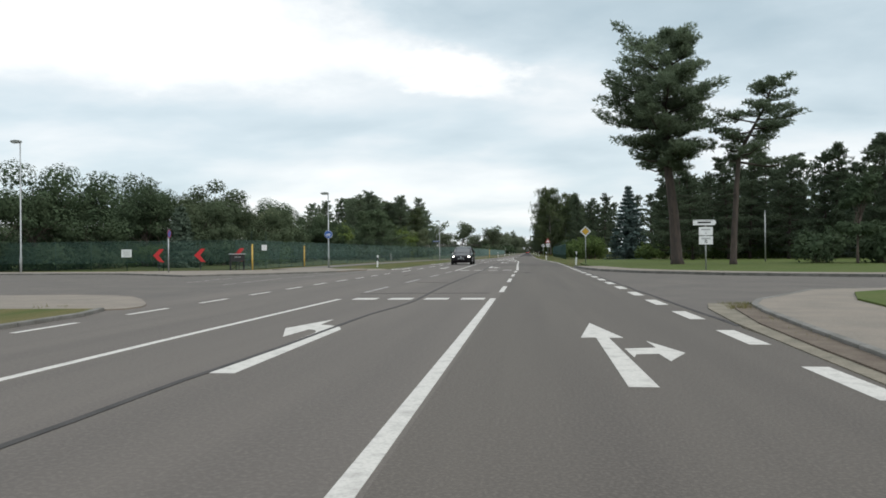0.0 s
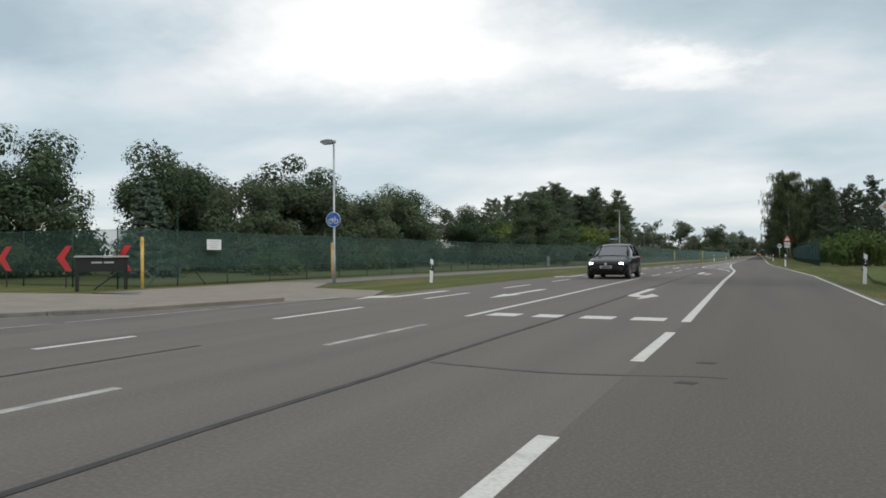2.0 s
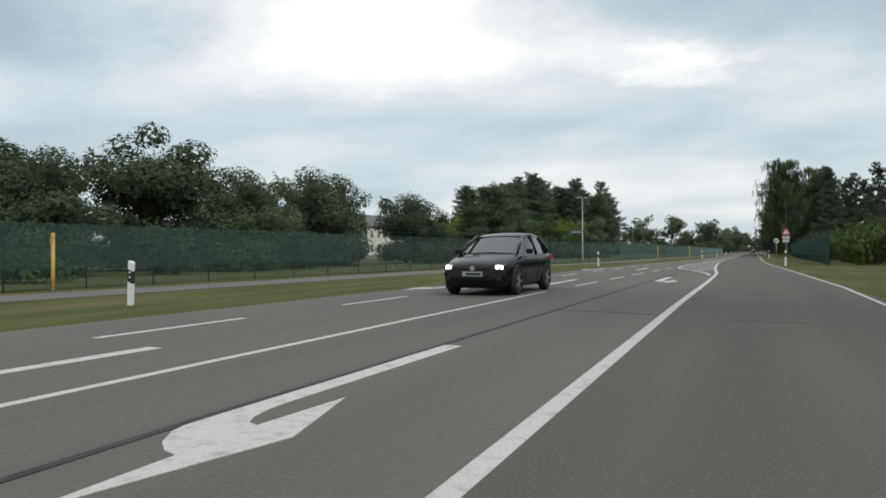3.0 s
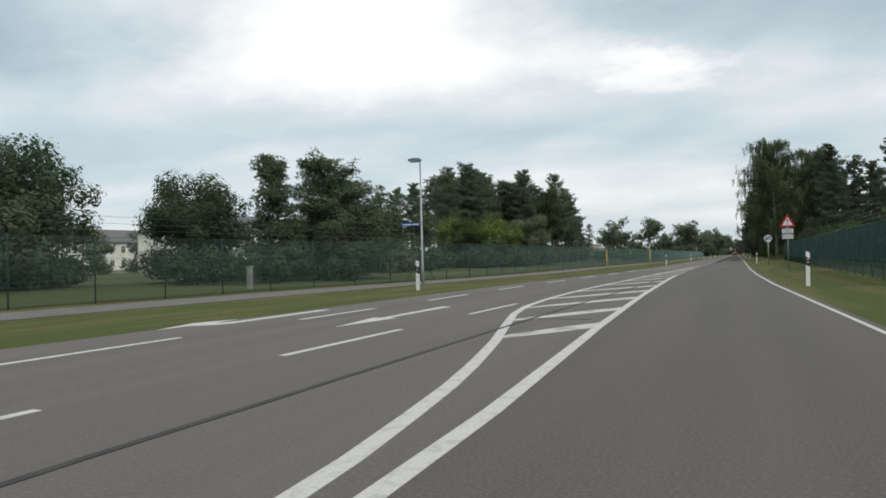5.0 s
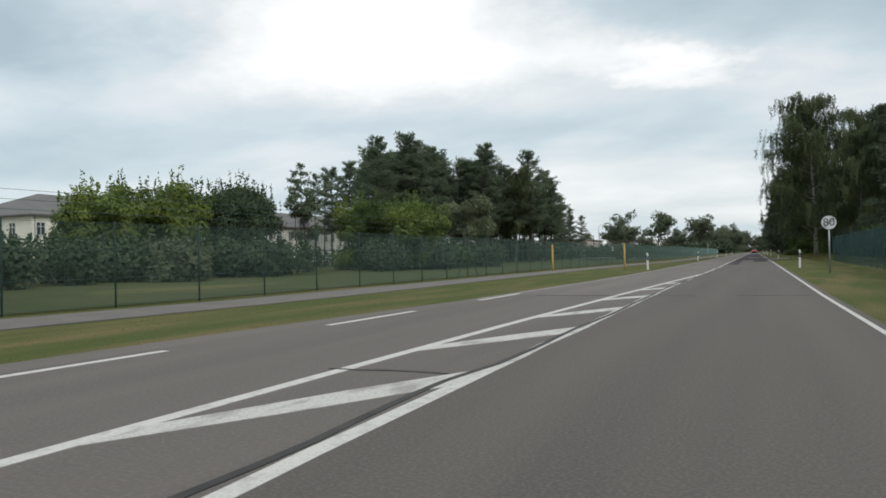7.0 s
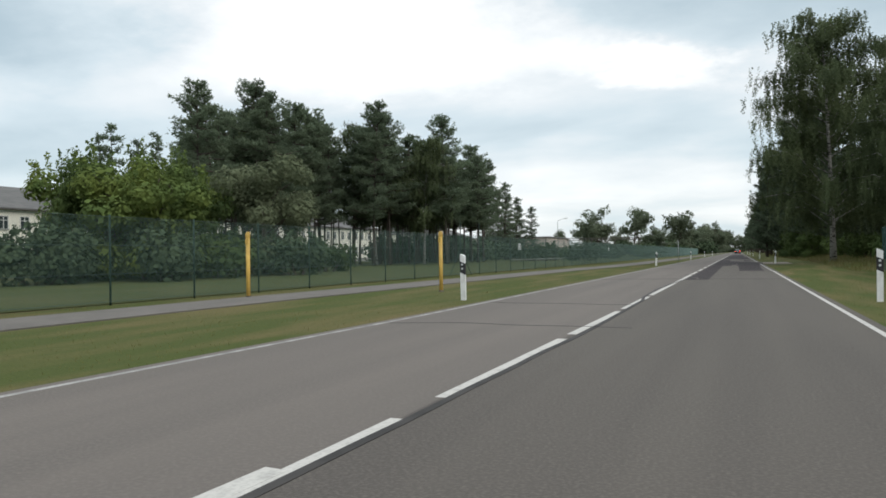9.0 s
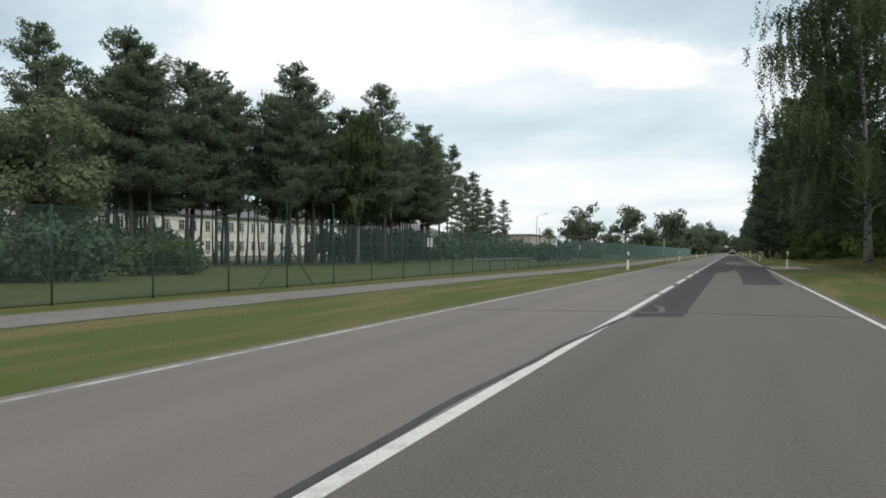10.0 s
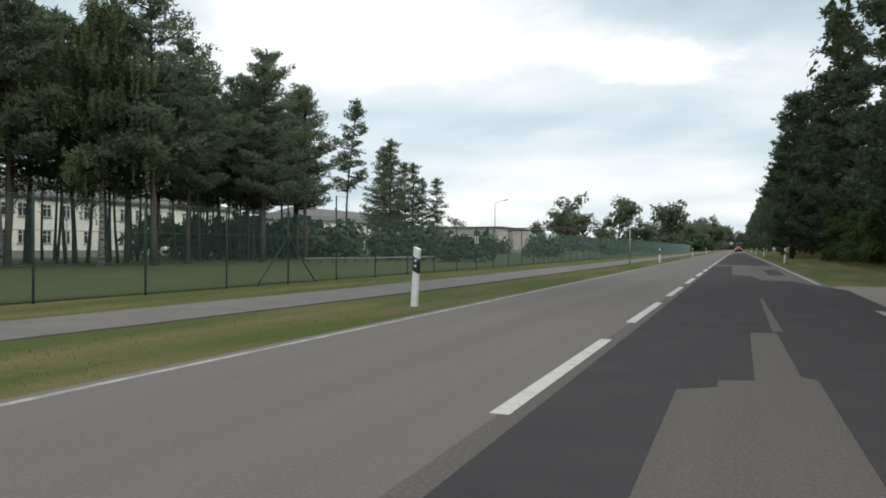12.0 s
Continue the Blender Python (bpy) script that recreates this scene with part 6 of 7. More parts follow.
# priority-road diamond
g = sign_post(5.17, 56.57, 3.0, "yellow and white priority road diamond on a grey post")
d = 0.44
part("panel", face([(0, -d), (d, 0), (0, d), (-d, 0)], 0.012, 2.68), SIGN_WHITE, g, "white diamond panel")
part("field", face([(0, -d * 0.66), (d * 0.66, 0), (0, d * 0.66), (-d * 0.66, 0)], 0.003, 2.68, 0.016), SIGN_YELLOW, g, "yellow field")
part("border", face([(0, -d * 0.7), (d * 0.7, 0), (0, d * 0.7), (-d * 0.7, 0)], 0.003, 2.68, 0.0125), BLACK, g)
part("back", face([(0, -d), (d, 0), (0, d), (-d, 0)], 0.01, 2.68, -0.02), SIGN_BACK, g)

# danger triangle with two plates
g = sign_post(4.0, 123.82, 3.42, "red-bordered warning triangle with two white plates below")
tri = [(0, 0.52), (-0.45, -0.26), (0.45, -0.26)]
part("panel", face(tri, 0.012, 2.95), SIGN_RED, g, "red triangle border")
part("field", face([(0, 0.33), (-0.29, -0.175), (0.29, -0.175)], 0.003, 2.95, 0.0125), SIGN_WHITE, g, "white triangle field")
part("symbol", face([(-0.035, 0.2), (0.035, 0.2), (0.02, -0.04), (-0.02, -0.04)], 0.003, 2.95, 0.016), BLACK, g, "black exclamation stroke")
part("symbol", face([(p[0], p[1] - 0.105) for p in flat_ring(0.035, 14)], 0.003, 2.95, 0.016), BLACK, g)
for z, h in ((2.42, 0.31), (2.07, 0.29)):
    p = part("plate", face([(-0.32, -h / 2), (0.32, -h / 2), (0.32, h / 2), (-0.32, h / 2)], 0.012, z), SIGN_WHITE, g, "white plate with a thin black rim")
    for a in (-1, 1):
        part("rim", face([(-0.31, a * (h / 2 - 0.018) - 0.004), (0.31, a * (h / 2 - 0.018) - 0.004), (0.31, a * (h / 2 - 0.018) + 0.004), (-0.31, a * (h / 2 - 0.018) + 0.004)], 0.003, z, 0.0125), BLACK, p)
letters("Straßen-", 0.14, 0, 2.49, 0.0145, BLACK, g)
letters("schäden", 0.14, 0, 2.36, 0.0145, BLACK, g)
letters("5 km", 0.17, 0, 2.07, 0.0145, BLACK, g)
for a in (-0.25, 0.25):
    part("symbol", face([(a - 0.012, -0.1), (a + 0.012, -0.1), (a + 0.012, 0.04), (a + 0.04, 0.04), (a, 0.11), (a - 0.04, 0.04), (a - 0.012, 0.04)], 0.003, 2.07, 0.0125), BLACK, g)
part("back", face(tri, 0.01, 2.95, -0.02), SIGN_BACK, g)

# end of speed limit
g = sign_post(3.59, 143.6, 2.6, "round white sign ending a speed limit, grey figures struck through")
part("panel", face(flat_ring(0.33), 0.012, 2.34), SIGN_WHITE, g, "white disc")
letters("80", 0.50, 0, 2.34, 0.0145, SIGN_DARK, g)
for k in range(-2, 3):
    o = part("stripe", face([(-0.30, k * 0.03 - 0.005), (0.30, k * 0.03 - 0.005), (0.30, k * 0.03 + 0.005), (-0.30, k * 0.03 + 0.005)], 0.003, 0, 0.0165), BLACK, g)
    o.matrix_local = Matrix.Translation((0, 0, 2.34)) @ pose(0, 0, 0, 0, -45, 0)
part("rim", Shape().tube([(math.cos(a) * 0.325, -0.06, 2.34 + math.sin(a) * 0.325) for a in np.linspace(0, 2 * math.pi, 37)], 0.006, 4, False), BLACK, g)

# blue cycle-path disc on the lamp mast
g = thing("cycle_path_sign", "round blue cycle path sign clamped to a lamp mast", "road sign", m=pose(-14.8, 53.15, -0.05, 0, 0, 12))
part("panel", face(flat_ring(0.31), 0.012, 2.6, 0.02), SIGN_BLUE, g, "blue disc")
part("rim", Shape().tube([(math.cos(a) * 0.30, -0.08, 2.6 + math.sin(a) * 0.30) for a in np.linspace(0, 2 * math.pi, 37)], 0.008, 4, False), SIGN_WHITE, g, "white rim")
for a in (-0.115, 0.115):
    part("symbol", Shape().tube([(a + math.cos(b) * 0.085, -0.085, 2.53 + math.sin(b) * 0.085) for b in np.linspace(0, 2 * math.pi, 19)], 0.012, 4, False), SIGN_WHITE, g)
part("symbol", Shape().tube([(-0.115, -0.085, 2.53), (-0.06, -0.085, 2.66), (0.06, -0.085, 2.65), (0.0, -0.085, 2.53), (-0.06, -0.085, 2.66)], 0.011, 4, False), SIGN_WHITE, g)
part("symbol", Shape().tube([(0.115, -0.085, 2.53), (0.055, -0.085, 2.70), (0.10, -0.085, 2.71)], 0.011, 4, False), SIGN_WHITE, g)
part("clamp", Shape().tube([(0, 0, 2.45), (0, 0, 2.5)], 0.06, 10), STEEL, g)
part("clamp", Shape().tube([(0, 0, 2.72), (0, 0, 2.77)], 0.06, 10), STEEL, g)

# blue street-name plate on the other mast
g = thing("street_name_sign", "narrow blue street name plate on a lamp mast", "street sign", m=pose(-12.65, 104.85, -0.1))
part("panel", Shape().box((-0.55, -0.03, 2.88), (1.0, 0.02, 0.15), cut=0.004), SIGN_BLUE, g, "blue enamel plate")
part("lettering", Shape().box((-0.72, -0.043, 2.88), (0.46, 0.006, 0.05)), SIGN_WHITE, g, "pale lettering bar")
part("lettering", Shape().box((-0.28, -0.043, 2.88), (0.30, 0.006, 0.05)), SIGN_WHITE, g, "pale lettering bar")
part("clamp", Shape().tube([(0, 0, 2.82), (0, 0, 2.94)], 0.055, 10), STEEL, g)

# red chevrons on short posts in front of the cross fence
for x, y in ((-25.01, 46.25), (-22.11, 46.54), (-19.36, 46.75)):
    g = thing("chevron_sign", "red left-pointing chevron board on low posts", "road sign", "chevron boards", m=pose(x, y, -0.05))
    part("post", Shape().tube([(0, 0.03, -0.2), (0, 0.03, 1.5)], 0.025, 8), BLACK, g)
    part("chevron", face([(-0.40, 0), (0.10, 0.46), (0.42, 0.46), (0.02, 0), (0.42, -0.46), (0.10, -0.46)], 0.012, 1.07), SIGN_RED, g, "red arrowhead panel")

# low black name board on a stand
g = thing("name_board", "low dark name board with a pale line of lettering on posts", "sign board", m=pose(-18.95, 45.5, -0.05, 0, 0, 84))
part("panel", Shape().box((0, 0, 0.86), (1.7, 0.07, 0.46), cut=0.012), CAR_TRIM, g, "black panel")
part("roof", Shape().box((0, 0, 1.13), (1.86, 0.2, 0.06), cut=0.01), SIGN_GREY, g, "grey weather strip")
for x in (-0.88, 0.88):
    part("post", Shape().box((x, 0.0, 0.45), (0.09, 0.09, 1.3), cut=0.01), CAR_TRIM, g)
part("brace", Shape().tube([(0.55, 0.05, 0.55), (0.1, 0.6, 0)], 0.025, 6), CAR_TRIM, g)
part("lettering", Shape().box((-0.22, -0.04, 0.93), (0.38, 0.006, 0.055)), SIGN_GREY, g, "pale lettering bar")
part("lettering", Shape().box((0.22, -0.04, 0.93), (0.36, 0.006, 0.055)), SIGN_GREY, g, "pale lettering bar")


def fence_board(x, y, z, w, h, turn, label):
    b = thing("notice_board", label, "notice board", m=pose(x, y, z, 0, 0, turn))
    part("panel", Shape().box((0, 0, 0), (w, 0.012, h), cut=0.004), SIGN_WHITE, b)
    for k in range(4):
        ww = w * (0.7 - 0.12 * (k % 2))
        part("lettering", Shape().box((0, -0.009, h * (0.3 - 0.2 * k)), (ww, 0.004, h * 0.06)), SIGN_GREY, b, "grey lettering bar")


fence_board(-19.2, 51.04, 1.55, 0.68, 0.42, 78, "white notice board fixed to the green fence")
fence_board(-14.06, 184.8, 1.55, 0.62, 0.45, 88, "white notice board fixed to the green fence")
fence_board(-27.84, 46.95, 1.2, 0.78, 0.56, 0, "blank white panel fixed to the green fence")
fence_board(-14.1, 222, 1.5, 0.55, 0.42, 88, "white notice board fixed to the green fence")

# no-stopping disc
g = sign_post(-19.75, 37.85, 2.55, "round blue no-parking sign with a red border")
g.matrix_world = pose(-19.75, 37.85, -0.05, 0, 0, 96)
part("panel", face(flat_ring(0.25), 0.012, 2.32), SIGN_FADED, g, "red disc border")
part("field", face(flat_ring(0.19), 0.003, 2.32, 0.0125), SIGN_BLUE, g, "blue field")
o = part("stripe", face([(-0.19, -0.024), (0.19, -0.024), (0.19, 0.024), (-0.19, 0.024)], 0.003, 0, 0.0165), SIGN_FADED, g)
o.matrix_local = Matrix.Translation((0, 0, 2.32)) @ pose(0, 0, 0, 0, 45, 0)

# direction signs on the corner lawn
g = sign_post(9.58, 36.8, 2.6, "white arrow-shaped direction sign above two white boards")
part("arrow_board", face([(-0.62, -0.14), (0.42, -0.14), (0.52, 0), (0.42, 0.14), (-0.62, 0.14)], 0.012, 2.5), SIGN_WHITE, g, "white arrow board with dark lettering bar")
part("lettering", face([(-0.4, -0.04), (0.25, -0.04), (0.25, 0.04), (-0.4, 0.04)], 0.003, 2.5, 0.0125), BLACK, g, "dark lettering bar")
part("rim", face([(-0.60, 0.105), (0.42, 0.105), (0.42, 0.12), (-0.60, 0.12)], 0.003, 2.5, 0.0125), BLACK, g)
for z in (2.06, 1.60):
    p = part("board", face([(-0.34, -0.21), (0.34, -0.21), (0.34, 0.21), (-0.34, 0.21)], 0.012, z), SIGN_WHITE, g)
    part("lettering", face([(-0.22, 0.05), (0.22, 0.05), (0.22, 0.12), (-0.22, 0.12)], 0.003, z, 0.0125), SIGN_GREY, p, "grey lettering bar")
letters("B", 0.26, 0, 1.53, 0.0145, BLACK, g)
part("lettering", face([(-0.03, -0.06), (0.03, -0.06), (0.03, 0.0), (-0.03, 0.0)], 0.003, 1.98, 0.0125), SIGN_GREY, g)

# plain pole beyond the lawn
g = thing("pole", "slim pale grey pole standing by the hedge", "pole", m=pose(20.5, 62, 0))
part("shaft", Shape().tube([(0, 0, -0.2), (0, 0, 4.3)], [0.06, 0.04], 10), STEEL, g, smooth=True)
part("cap", Shape().tube([(0, 0, 4.3), (0, 0, 4.36)], 0.06, 10), STEEL, g)

# squat concrete marker behind the fence
g = thing("concrete_marker", "squat pale concrete marker stone behind the fence", "marker stone", m=pose(-19.3, 100.6, -0.05))
part("stone", Shape().box((0, 0, 0.48), (0.22, 0.2, 1.05), cut=0.03), CONCRETE, g)
part("cap", Shape().box((0, 0, 1.01), (0.26, 0.24, 0.06), cut=0.015), CONCRETE, g)

# low pipe barrier behind the fence near the wood
g = thing("pipe_barrier", "low pale pipe on short stands behind the fence", "barrier")
ends = Vector((-26.9, 223.9, 0)), Vector((-23.1, 236.9, 0))
part("rail", Shape().tube([ends[0] + Vector((0, 0, 0.30)), ends[1] + Vector((0, 0, 0.30))], 0.06, 8), CONCRETE, g, smooth=True)
for k in range(13):
    a = ends[0].lerp(ends[1], (k + 0.3) / 12.6)
    part("stand", Shape().box((a.x, a.y, 0.05), (0.10, 0.12, 0.5), cut=0.01), RUST, g)


# ---- buildings ----
def lattice(xs, zs, bar, depth):
    """Window frame with crossing bars in one piece: bars centred on xs and zs."""
    gx = [a + d for a in xs for d in (-bar / 2, bar / 2)]
    gz = [a + d for a in zs for d in (-bar / 2, bar / 2)]
    nx, nz = len(gx), len(gz)
    pts = [(x, y, z) for y in (-depth / 2, depth / 2) for z in gz for x in gx]
    at = lambda i, k, back: back * nx * nz + k * nx + i
    solid = lambda i, k: 0 <= i < nx - 1 and 0 <= k < nz - 1 and (i % 2 == 0 or k % 2 == 0)
    faces = []
    for i in range(nx - 1):
        for k in range(nz - 1):
            if not solid(i, k):
                continue
            faces.append((at(i, k, 0), at(i + 1, k, 0), at(i + 1, k + 1, 0), at(i, k + 1, 0)))
            faces.append((at(i, k, 1), at(i, k + 1, 1), at(i + 1, k + 1, 1), at(i + 1, k, 1)))
            for di, dk, a, b in ((-1, 0, (i, k), (i, k + 1)), (1, 0, (i + 1, k + 1), (i + 1, k)), (0, -1, (i + 1, k), (i, k)), (0, 1, (i, k + 1), (i + 1, k + 1))):
                if not solid(i + di, k + dk):
                    faces.append((at(*a, 0), at(*b, 0), at(*b, 1), at(*a, 1)))
    return Shape().add(pts, faces)


def building(name, label, x0, x1, y0, y1, eave, rise, storeys, wall_mat, roof_mat, gap=2.6, win=(1.0, 1.35), plinth=0.7, hip=2.0, first=1.0):
    """Plain rendered block: plinth, walls, hipped roof, rows of framed windows."""
    b = thing(name, label, "building")
    cx, cy = (x0 + x1) / 2, (y0 + y1) / 2
    part("plinth", Shape().box((cx, cy, plinth / 2 - 0.3), (x1 - x0 + 0.12, y1 - y0 + 0.12, plinth + 0.6), cut=0.02), PLINTH, b, "grey plinth")
    part("wall", Shape().box((cx, cy, (eave + plinth) / 2), (x1 - x0, y1 - y0, eave - plinth), cut=0.01), wall_mat, b)
    o = 0.45
    r = Shape()
    e = [(x0 - o, y0 - o), (x1 + o, y0 - o), (x1 + o, y1 + o), (x0 - o, y1 + o)]
    ridge = [(cx, y0 + hip), (cx, y1 - hip)] if y1 - y0 > x1 - x0 else [(x0 + hip, cy), (x1 - hip, cy)]
    v = [(x, y, eave) for x, y in e] + [(x, y, eave + 0.18) for x, y in e] + [(x, y, eave + 0.18 + rise) for x, y in ridge]
    if y1 - y0 > x1 - x0:
        top = [(4, 5, 8), (5, 6, 9, 8), (6, 7, 9), (7, 4, 8, 9)]
    else:
        top = [(4, 5, 9, 8), (5, 6, 9), (6, 7, 8, 9), (7, 4, 8)]
    r.add(v, [(3, 2, 1, 0), (0, 1, 5, 4), (1, 2, 6, 5), (2, 3, 7, 6), (3, 0, 4, 7)] + top)
    part("roof", r, roof_mat, b)
    w, h = win
    frame_mesh = lattice([-w / 2, 0, w / 2], [-h / 2, h * 0.18, h / 2], 0.07, 0.08).mesh("window_frame", FRAME)
    pane_mesh = Shape().box((0, 0, 0), (w, 0.03, h)).mesh("pane", GLASS)
    sill_mesh = Shape().box((0, 0, 0), (w + 0.16, 0.14, 0.05), cut=0.01).mesh("sill", CONCRETE)
    step = (eave - plinth) / storeys

    def window(x, y, z, turn):
        win_ob = part("window", frame_mesh, FRAME, b)
        win_ob.matrix_world = pose(x, y, z, 0, 0, turn)
        part("pane", pane_mesh, GLASS, win_ob).location = (0, 0.01, 0)
        part("sill", sill_mesh, CONCRETE, win_ob).location = (0, -0.05, -h / 2 - 0.05)

    for s_ in range(storeys):
        z = plinth + step * s_ + step * 0.52
        for k in range(int((y1 - y0 - 2 * first) / gap) + 1):
            window(x1 + 0.02, y0 + first + gap * k + (0.25 if k % 2 else 0), z, 90)
        for k in range(int((x1 - x0 - 2 * first - 2.6) / gap) + 1):
            window(x0 + first + 2.6 + gap * k, y0 - 0.02, z, 0)
    for y in np.arange(y0 + 0.3, y1, 12):
        part("downpipe", Shape().tube([(x1 + 0.07, y, 0), (x1 + 0.07, y, eave)], 0.05, 6), STEEL, b)
    return b


building("barracks", "long cream two-storey building with a grey hipped roof behind pines", -84.5, -70, 156.5, 269, 6.4, 3.0, 2, PLASTER, ROOF, hip=6)
building("barracks", "cream two-storey building with a grey roof behind trees", -134, -119, 166, 200, 6.4, 3.0, 2, PLASTER, ROOF, hip=5)
building("barracks", "cream building with grey roof glimpsed between bushes", -86, -72, 66, 86, 5.8, 2.0, 2, PLASTER, ROOF, hip=4)
building("barracks", "cream two-storey building seen beyond the wood", -92, -78, 300, 345, 6.4, 3.0, 2, PLASTER, ROOF, hip=6)
building("industrial_hall", "low pale hall with a flat roof beyond the fence", -78, -49.7, 332, 360, 5.6, 0.5, 1, HALL, ROOF, gap=30, hip=3)

# pipe bridge beyond the fence
g = thing("pipe_bridge", "rusty pipe bridge on steel frames beyond the fence", "pipe bridge")
for k in range(4):
    x = -36.4 + 5.3 * k
    for dy in (0, 1.0):
        part("leg", Shape().tube([(x, 300 + dy, -0.2), (x, 300 + dy, 3.9)], 0.06, 6), RUST, g)
    part("crossbeam", Shape().box((x, 300.5, 3.88), (0.14, 1.4, 0.14)), RUST, g)
for x in np.arange(-36.8, -20, 1.4):
    part("bracket", Shape().tube([(x, 300.5, 3.9), (x, 300.5, 4.45)], 0.035, 5), RUST, g)
for dy, z in ((0.25, 4.05), (0.75, 4.05), (0.5, 4.42)):
    part("pipe", Shape().tube([(-37, 300 + dy, z), (-20, 300 + dy, z)], 0.08, 8), RUST, g)

# slim pole between the path and the road
g = thing("pole", "slim grey steel pole on the grass beside the path", "pole", m=pose(-6.9, 231.5, -0.05))
part("shaft", Shape().tube([(0, 0, -0.2), (0, 0, 2.55)], 0.035, 8), STEEL, g, smooth=True)
part("cap", Shape().tube([(0, 0, 2.55), (0, 0, 2.58)], 0.042, 8), STEEL, g)


# ---- oncoming car ----
def hatchback():
    car = thing("car", "black five-door hatchback with lit headlights on the road", "car")
    def loft(sections, steps, close=False):
        """Smooth skin through rings of points, eased between them."""
        s_ = np.array(sections, float)
        k = np.arange(len(s_))
        fine_k = np.linspace(0, len(s_) - 1, (len(s_) - 1) * steps + 1)
        flat_s = s_.reshape(len(s_), -1)
        grad = np.gradient(flat_s, axis=0)
        lo_k = np.minimum(fine_k.astype(int), len(s_) - 2)
        t = (fine_k - lo_k)[:, None]
        a, b, ga, gb = flat_s[lo_k], flat_s[lo_k + 1], grad[lo_k], grad[lo_k + 1]
        skin = (a * (2 * t ** 3 - 3 * t ** 2 + 1) + ga * (t ** 3 - 2 * t ** 2 + t) + b * (3 * t ** 2 - 2 * t ** 3) + gb * (t ** 3 - t ** 2)).reshape(len(fine_k), -1, 3)
        n = skin.shape[1]
        m_ = len(skin)
        caps = [tuple(range(n)), tuple((m_ - 1) * n + q for q in range(n))[::-1]] if close else []
        ring = n if close else n - 1
        return Shape().add(skin.reshape(-1, 3), [(i * n + q, (i + 1) * n + q, (i + 1) * n + (q + 1) % n, i * n + (q + 1) % n) for i in range(m_ - 1) for q in range(ring)] + caps)

    # stations along the length: y, half width at the sill, at the waist, floor, sill, shoulder height
    stations = [(-2.10, 0.50, 0.52, 0.24, 0.34, 0.56), (-2.04, 0.72, 0.70, 0.18, 0.30, 0.66), (-1.88, 0.83, 0.80, 0.17, 0.27, 0.745), (-1.45, 0.88, 0.865, 0.17, 0.25, 0.85), (-0.85, 0.89, 0.885, 0.17, 0.25, 0.945),
                (0.0, 0.89, 0.89, 0.17, 0.25, 0.965), (0.9, 0.89, 0.885, 0.17, 0.25, 0.985), (1.55, 0.88, 0.87, 0.18, 0.27, 1.0), (1.95, 0.83, 0.80, 0.2, 0.30, 0.98), (2.08, 0.70, 0.70, 0.26, 0.36, 0.9), (2.12, 0.55, 0.58, 0.3, 0.4, 0.82)]
    ring = []
    for y, w0, w1, fl, si, sh in stations:
        half = [(w0 * 0.82, fl), (w0 * 0.93, fl + 0.05), (w0 * 0.965, si + 0.04), (max(w0, w1) * 1.005, (si + sh) / 2), (w1 * 0.995, sh - 0.13), (w1 * 0.96, sh - 0.05), (w1 * 0.86, sh), (w1 * 0.5, sh + 0.025)]
        ring.append([(-x, y, z) for x, z in half] + [(0, y, sh + 0.035)] + [(x, y, z) for x, z in half[::-1]])
    part("body", loft(ring, 4, True), CAR_PAINT, car, smooth=True)
    # glazed upper part: y at the waist, y at the roof, half widths, roof height
    house = [(-0.98, -0.90, 0.74, 0.70, 0.985), (-0.72, -0.52, 0.80, 0.67, 1.19), (-0.45, -0.10, 0.82, 0.635, 1.385), (0.10, 0.25, 0.83, 0.62, 1.455), (0.85, 0.85, 0.83, 0.615, 1.475), (1.45, 1.40, 0.81, 0.60, 1.43),
             (1.85, 1.72, 0.76, 0.60, 1.27), (2.03, 1.98, 0.70, 0.62, 1.01)]
    ring, shell = [], []
    for yl, yt, wl_, wt, zt in house:
        half = [(wl_, yl, 0.93), (wl_ * 0.6 + wt * 0.4, yl * 0.6 + yt * 0.4, 0.93 + 0.45 * (zt - 0.93)), (wt, yt, zt - 0.06), (wt * 0.93, yt, zt - 0.02), (wt * 0.5, yt, zt)]
        ring.append([(-x, y, z) for x, y, z in half] + [(0, yt, zt + 0.01)] + half[::-1])
    part("glasshouse", loft(ring, 4), CAR_GLASS, car, "dark tinted glazing", smooth=True)
    for yl, yt, wl_, wt, zt in house[2:6]:
        half = [(wt + 0.022, yt, zt - 0.085), (wt + 0.012, yt, zt - 0.045), (wt * 0.93, yt, zt + 0.0), (wt * 0.5, yt, zt + 0.017)]
        shell.append([(-x, y, z) for x, y, z in half] + [(0, yt, zt + 0.026)] + half[::-1])
    part("roof", loft(shell, 4), CAR_PAINT, car, smooth=True)
    for sg in (-1, 1):
        part("pillar", Shape().tube([(sg * 0.77, -1.0, 0.96), (sg * 0.72, -0.60, 1.20), (sg * 0.64, -0.08, 1.40)], 0.035, 8), CAR_PAINT, car, smooth=True)
        part("pillar", Shape().tube([(sg * 0.835, 0.47, 0.94), (sg * 0.635, 0.50, 1.44)], 0.035, 8), CAR_PAINT, car, smooth=True)
        part("pillar", Shape().tube([(sg * 0.80, 1.52, 0.96), (sg * 0.74, 1.50, 1.15), (sg * 0.61, 1.42, 1.40)], [0.075, 0.07, 0.045], 8), CAR_PAINT, car, smooth=True)
        for y in (-0.62, 0.47, 1.30):
            part("door_gap", Shape().tube([(sg * 0.892, y, 0.34), (sg * 0.893, y, 0.7), (sg * 0.868, y, 0.90)], 0.006, 4), CAR_TRIM, car)
        for y in (0.28, 1.10):
            part("door_handle", Shape().box((sg * 0.885, y, 0.82), (0.035, 0.17, 0.03), cut=0.008), CAR_PAINT, car)
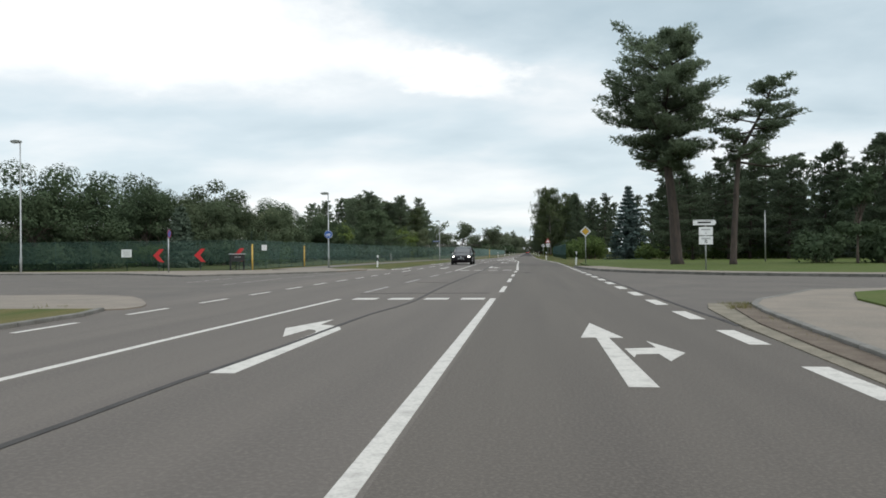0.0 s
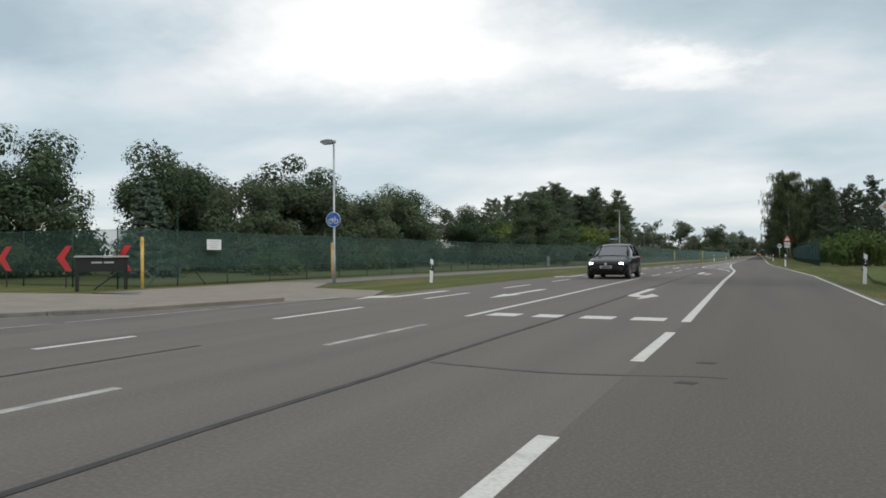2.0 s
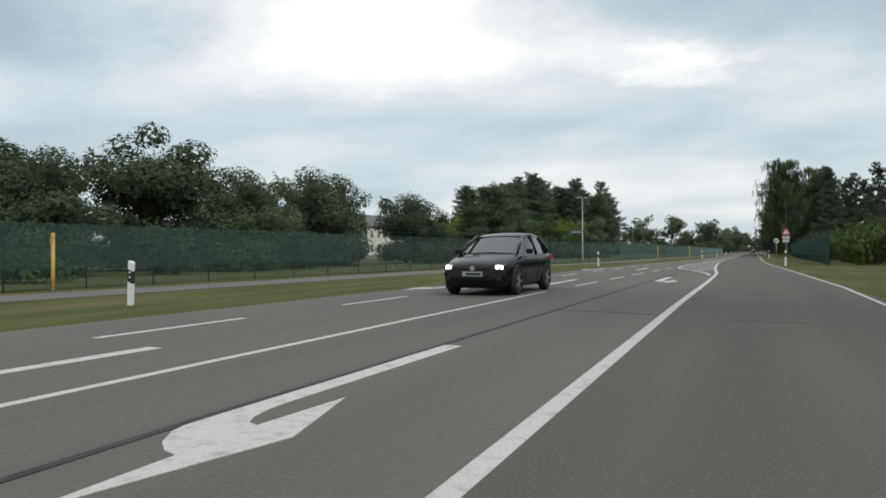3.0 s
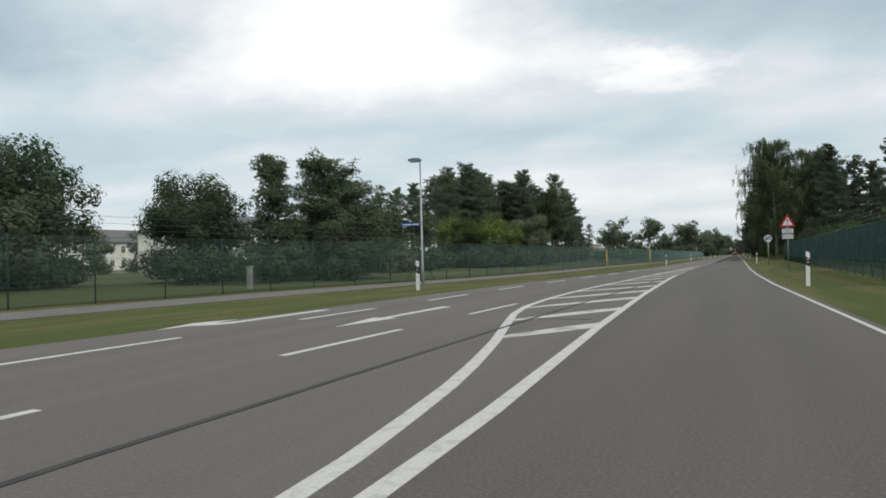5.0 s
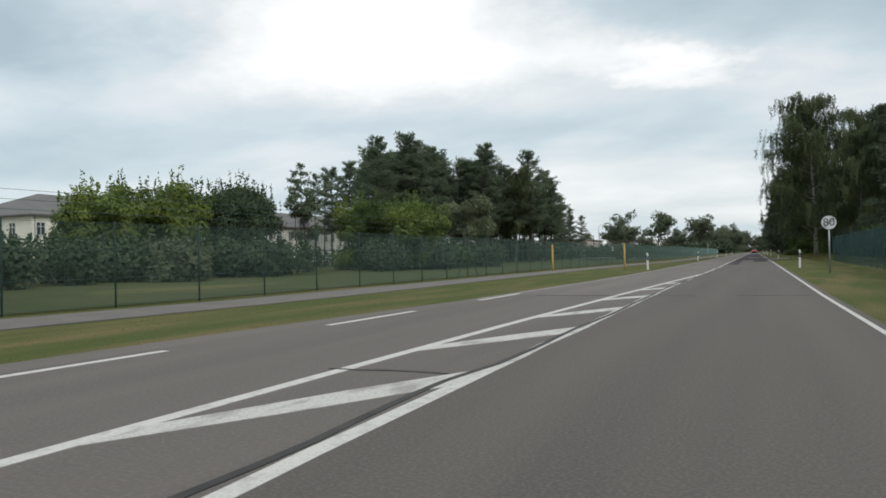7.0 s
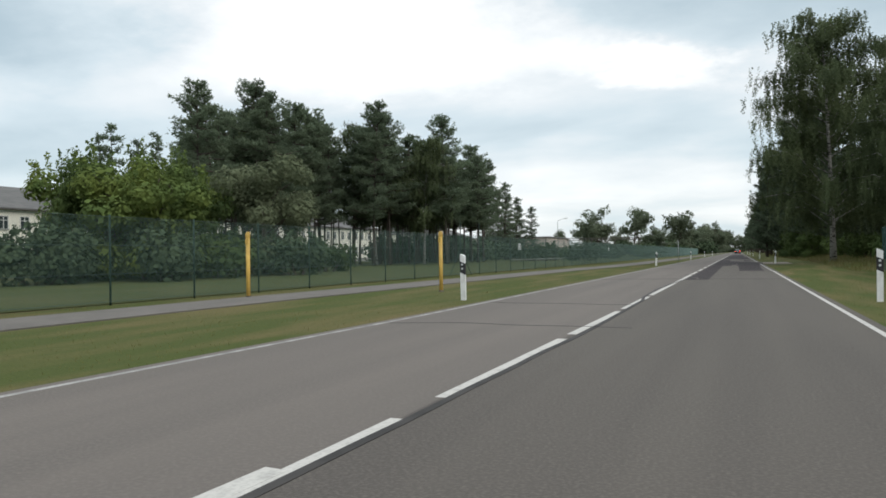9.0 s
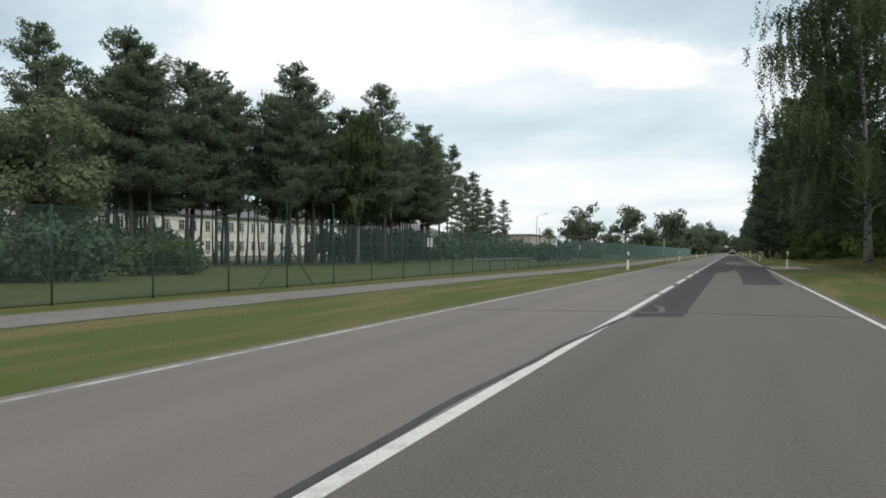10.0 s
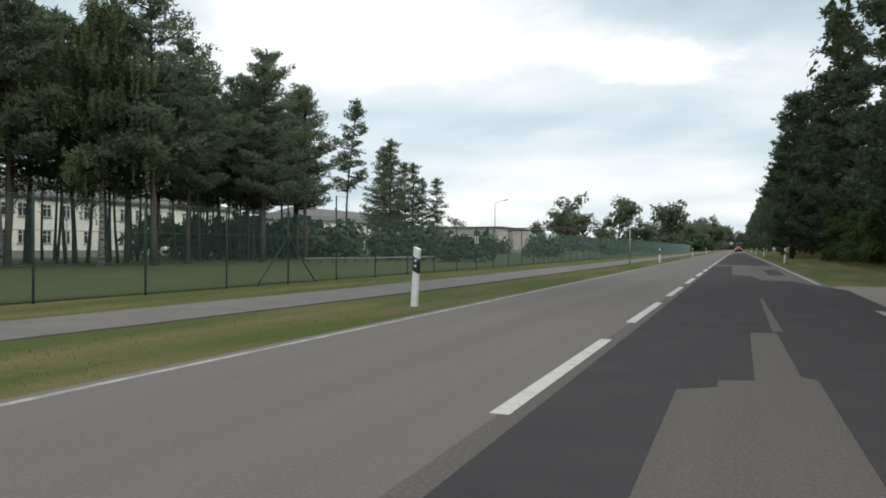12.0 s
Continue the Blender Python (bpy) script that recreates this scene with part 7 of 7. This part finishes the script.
    for sg in (-1, 1):
        part("headlight", Shape().box((sg * 0.64, -1.985, 0.645), (0.20, 0.12, 0.11), pose(0, 0, 0, 0, 0, sg * 24), 0.045), HEADLIGHT, car, "lit headlight")
        part("headlight_housing", Shape().box((sg * 0.665, -1.935, 0.655), (0.32, 0.15, 0.14), pose(0, 0, 0, 0, 0, sg * 26), 0.06), CAR_GLASS, car)
        part("tail_lamp", Shape().box((sg * 0.70, 2.03, 0.86), (0.28, 0.12, 0.16), pose(0, 0, 0, 0, 0, -sg * 20), 0.03), TAIL_RED, car, "red tail lamp")
        part("mirror", Shape().box((sg * 0.98, -0.62, 1.02), (0.17, 0.1, 0.13), cut=0.03), CAR_PAINT, car)
        part("fog_grille", Shape().box((sg * 0.58, -2.045, 0.40), (0.26, 0.06, 0.12), cut=0.02), CAR_TRIM, car)
    part("grille", Shape().box((0, -2.075, 0.63), (0.80, 0.05, 0.06), cut=0.012), CAR_TRIM, car)
    part("lower_grille", Shape().box((0, -2.07, 0.40), (0.78, 0.06, 0.14), cut=0.02), CAR_TRIM, car)
    part("badge", Shape().prism(flat_ring(0.06, 18), 0, 0.015, Matrix.Translation((0, -2.10, 0.63)) @ UPRIGHT), ALLOY, car, "round metal badge")
    part("number_plate", Shape().box((0, -2.105, 0.50), (0.52, 0.015, 0.11), cut=0.004), SIGN_GREY, car, "white number plate with plain bar")
    part("plate_bar", Shape().box((0.02, -2.115, 0.50), (0.38, 0.006, 0.05)), BLACK, car)
    part("number_plate", Shape().box((0, 2.125, 0.72), (0.52, 0.015, 0.11), cut=0.004), SIGN_WHITE, car)
    tyre = Shape()
    ang = np.linspace(0, 2 * math.pi, 25)[:-1]
    prof = [(-0.10, 0.22), (-0.105, 0.28), (-0.085, 0.315), (0.085, 0.315), (0.105, 0.28), (0.10, 0.22)]
    tv = [(x, math.cos(a) * r, math.sin(a) * r) for a in ang for x, r in prof]
    k = len(prof)
    tyre.add(tv, [(i * k + j, i * k + j + 1, ((i + 1) % 24) * k + j + 1, ((i + 1) % 24) * k + j) for i in range(24) for j in range(k - 1)])
    tyre = tyre.mesh("tyre", RUBBER, True)
    rim = Shape()
    for a in np.linspace(0, 2 * math.pi, 6)[:-1]:
        rim.box((0, math.cos(a) * 0.12, math.sin(a) * 0.12), (0.05, 0.06, 0.2), Matrix.Rotation(a - math.pi / 2, 4, "X"))
    rim.tube([(-0.03, 0, 0), (0.03, 0, 0)], 0.06, 12)
    rim.tube([(-0.05, 0, 0), (-0.045, 0, 0)], 0.215, 20)
    rim = rim.mesh("rim", ALLOY)
    arch = Shape()
    hoop = [(x, math.cos(a) * r, math.sin(a) * r) for a in np.linspace(-0.5, math.pi + 0.5, 25) for x, r in ((-0.1, 0.33), (0.1, 0.33), (0.1, 0.375), (-0.1, 0.375))]
    arch.add(hoop, [(i * 4 + q, i * 4 + (q + 1) % 4, i * 4 + 4 + (q + 1) % 4, i * 4 + 4 + q) for i in range(24) for q in range(4)])
    arch = arch.mesh("wheel_arch", CAR_TRIM, True)
    for x in (-0.81, 0.81):
        for y in (-1.3, 1.28):
            w = part("wheel", tyre, RUBBER, car)
            w.location = (x, y, 0.315)
            part("rim", rim, ALLOY, w).location = (0.085 * (1 if x > 0 else -1), 0, 0)
            part("wheel_arch", arch, CAR_TRIM, car).location = (x * 0.99, y, 0.32)
    return car


ONCOMING = hatchback()
ONCOMING.matrix_world = pose(-5.06, 61.7, 0.0, 0, 0, 0) @ Matrix.Diagonal((1, 1, 1.05, 1))
AHEAD = tagged(copy_thing(ONCOMING, pose(0.0, 400, 0.0, 0, 0, 180)), "dark hatchback far ahead with lit red tail lamps", "car")
for lamp in AHEAD.children:
    if lamp.name.startswith("tail_lamp"):
        lamp.data = lamp.data.copy()
        lamp.data.materials[0] = TAIL_LIT
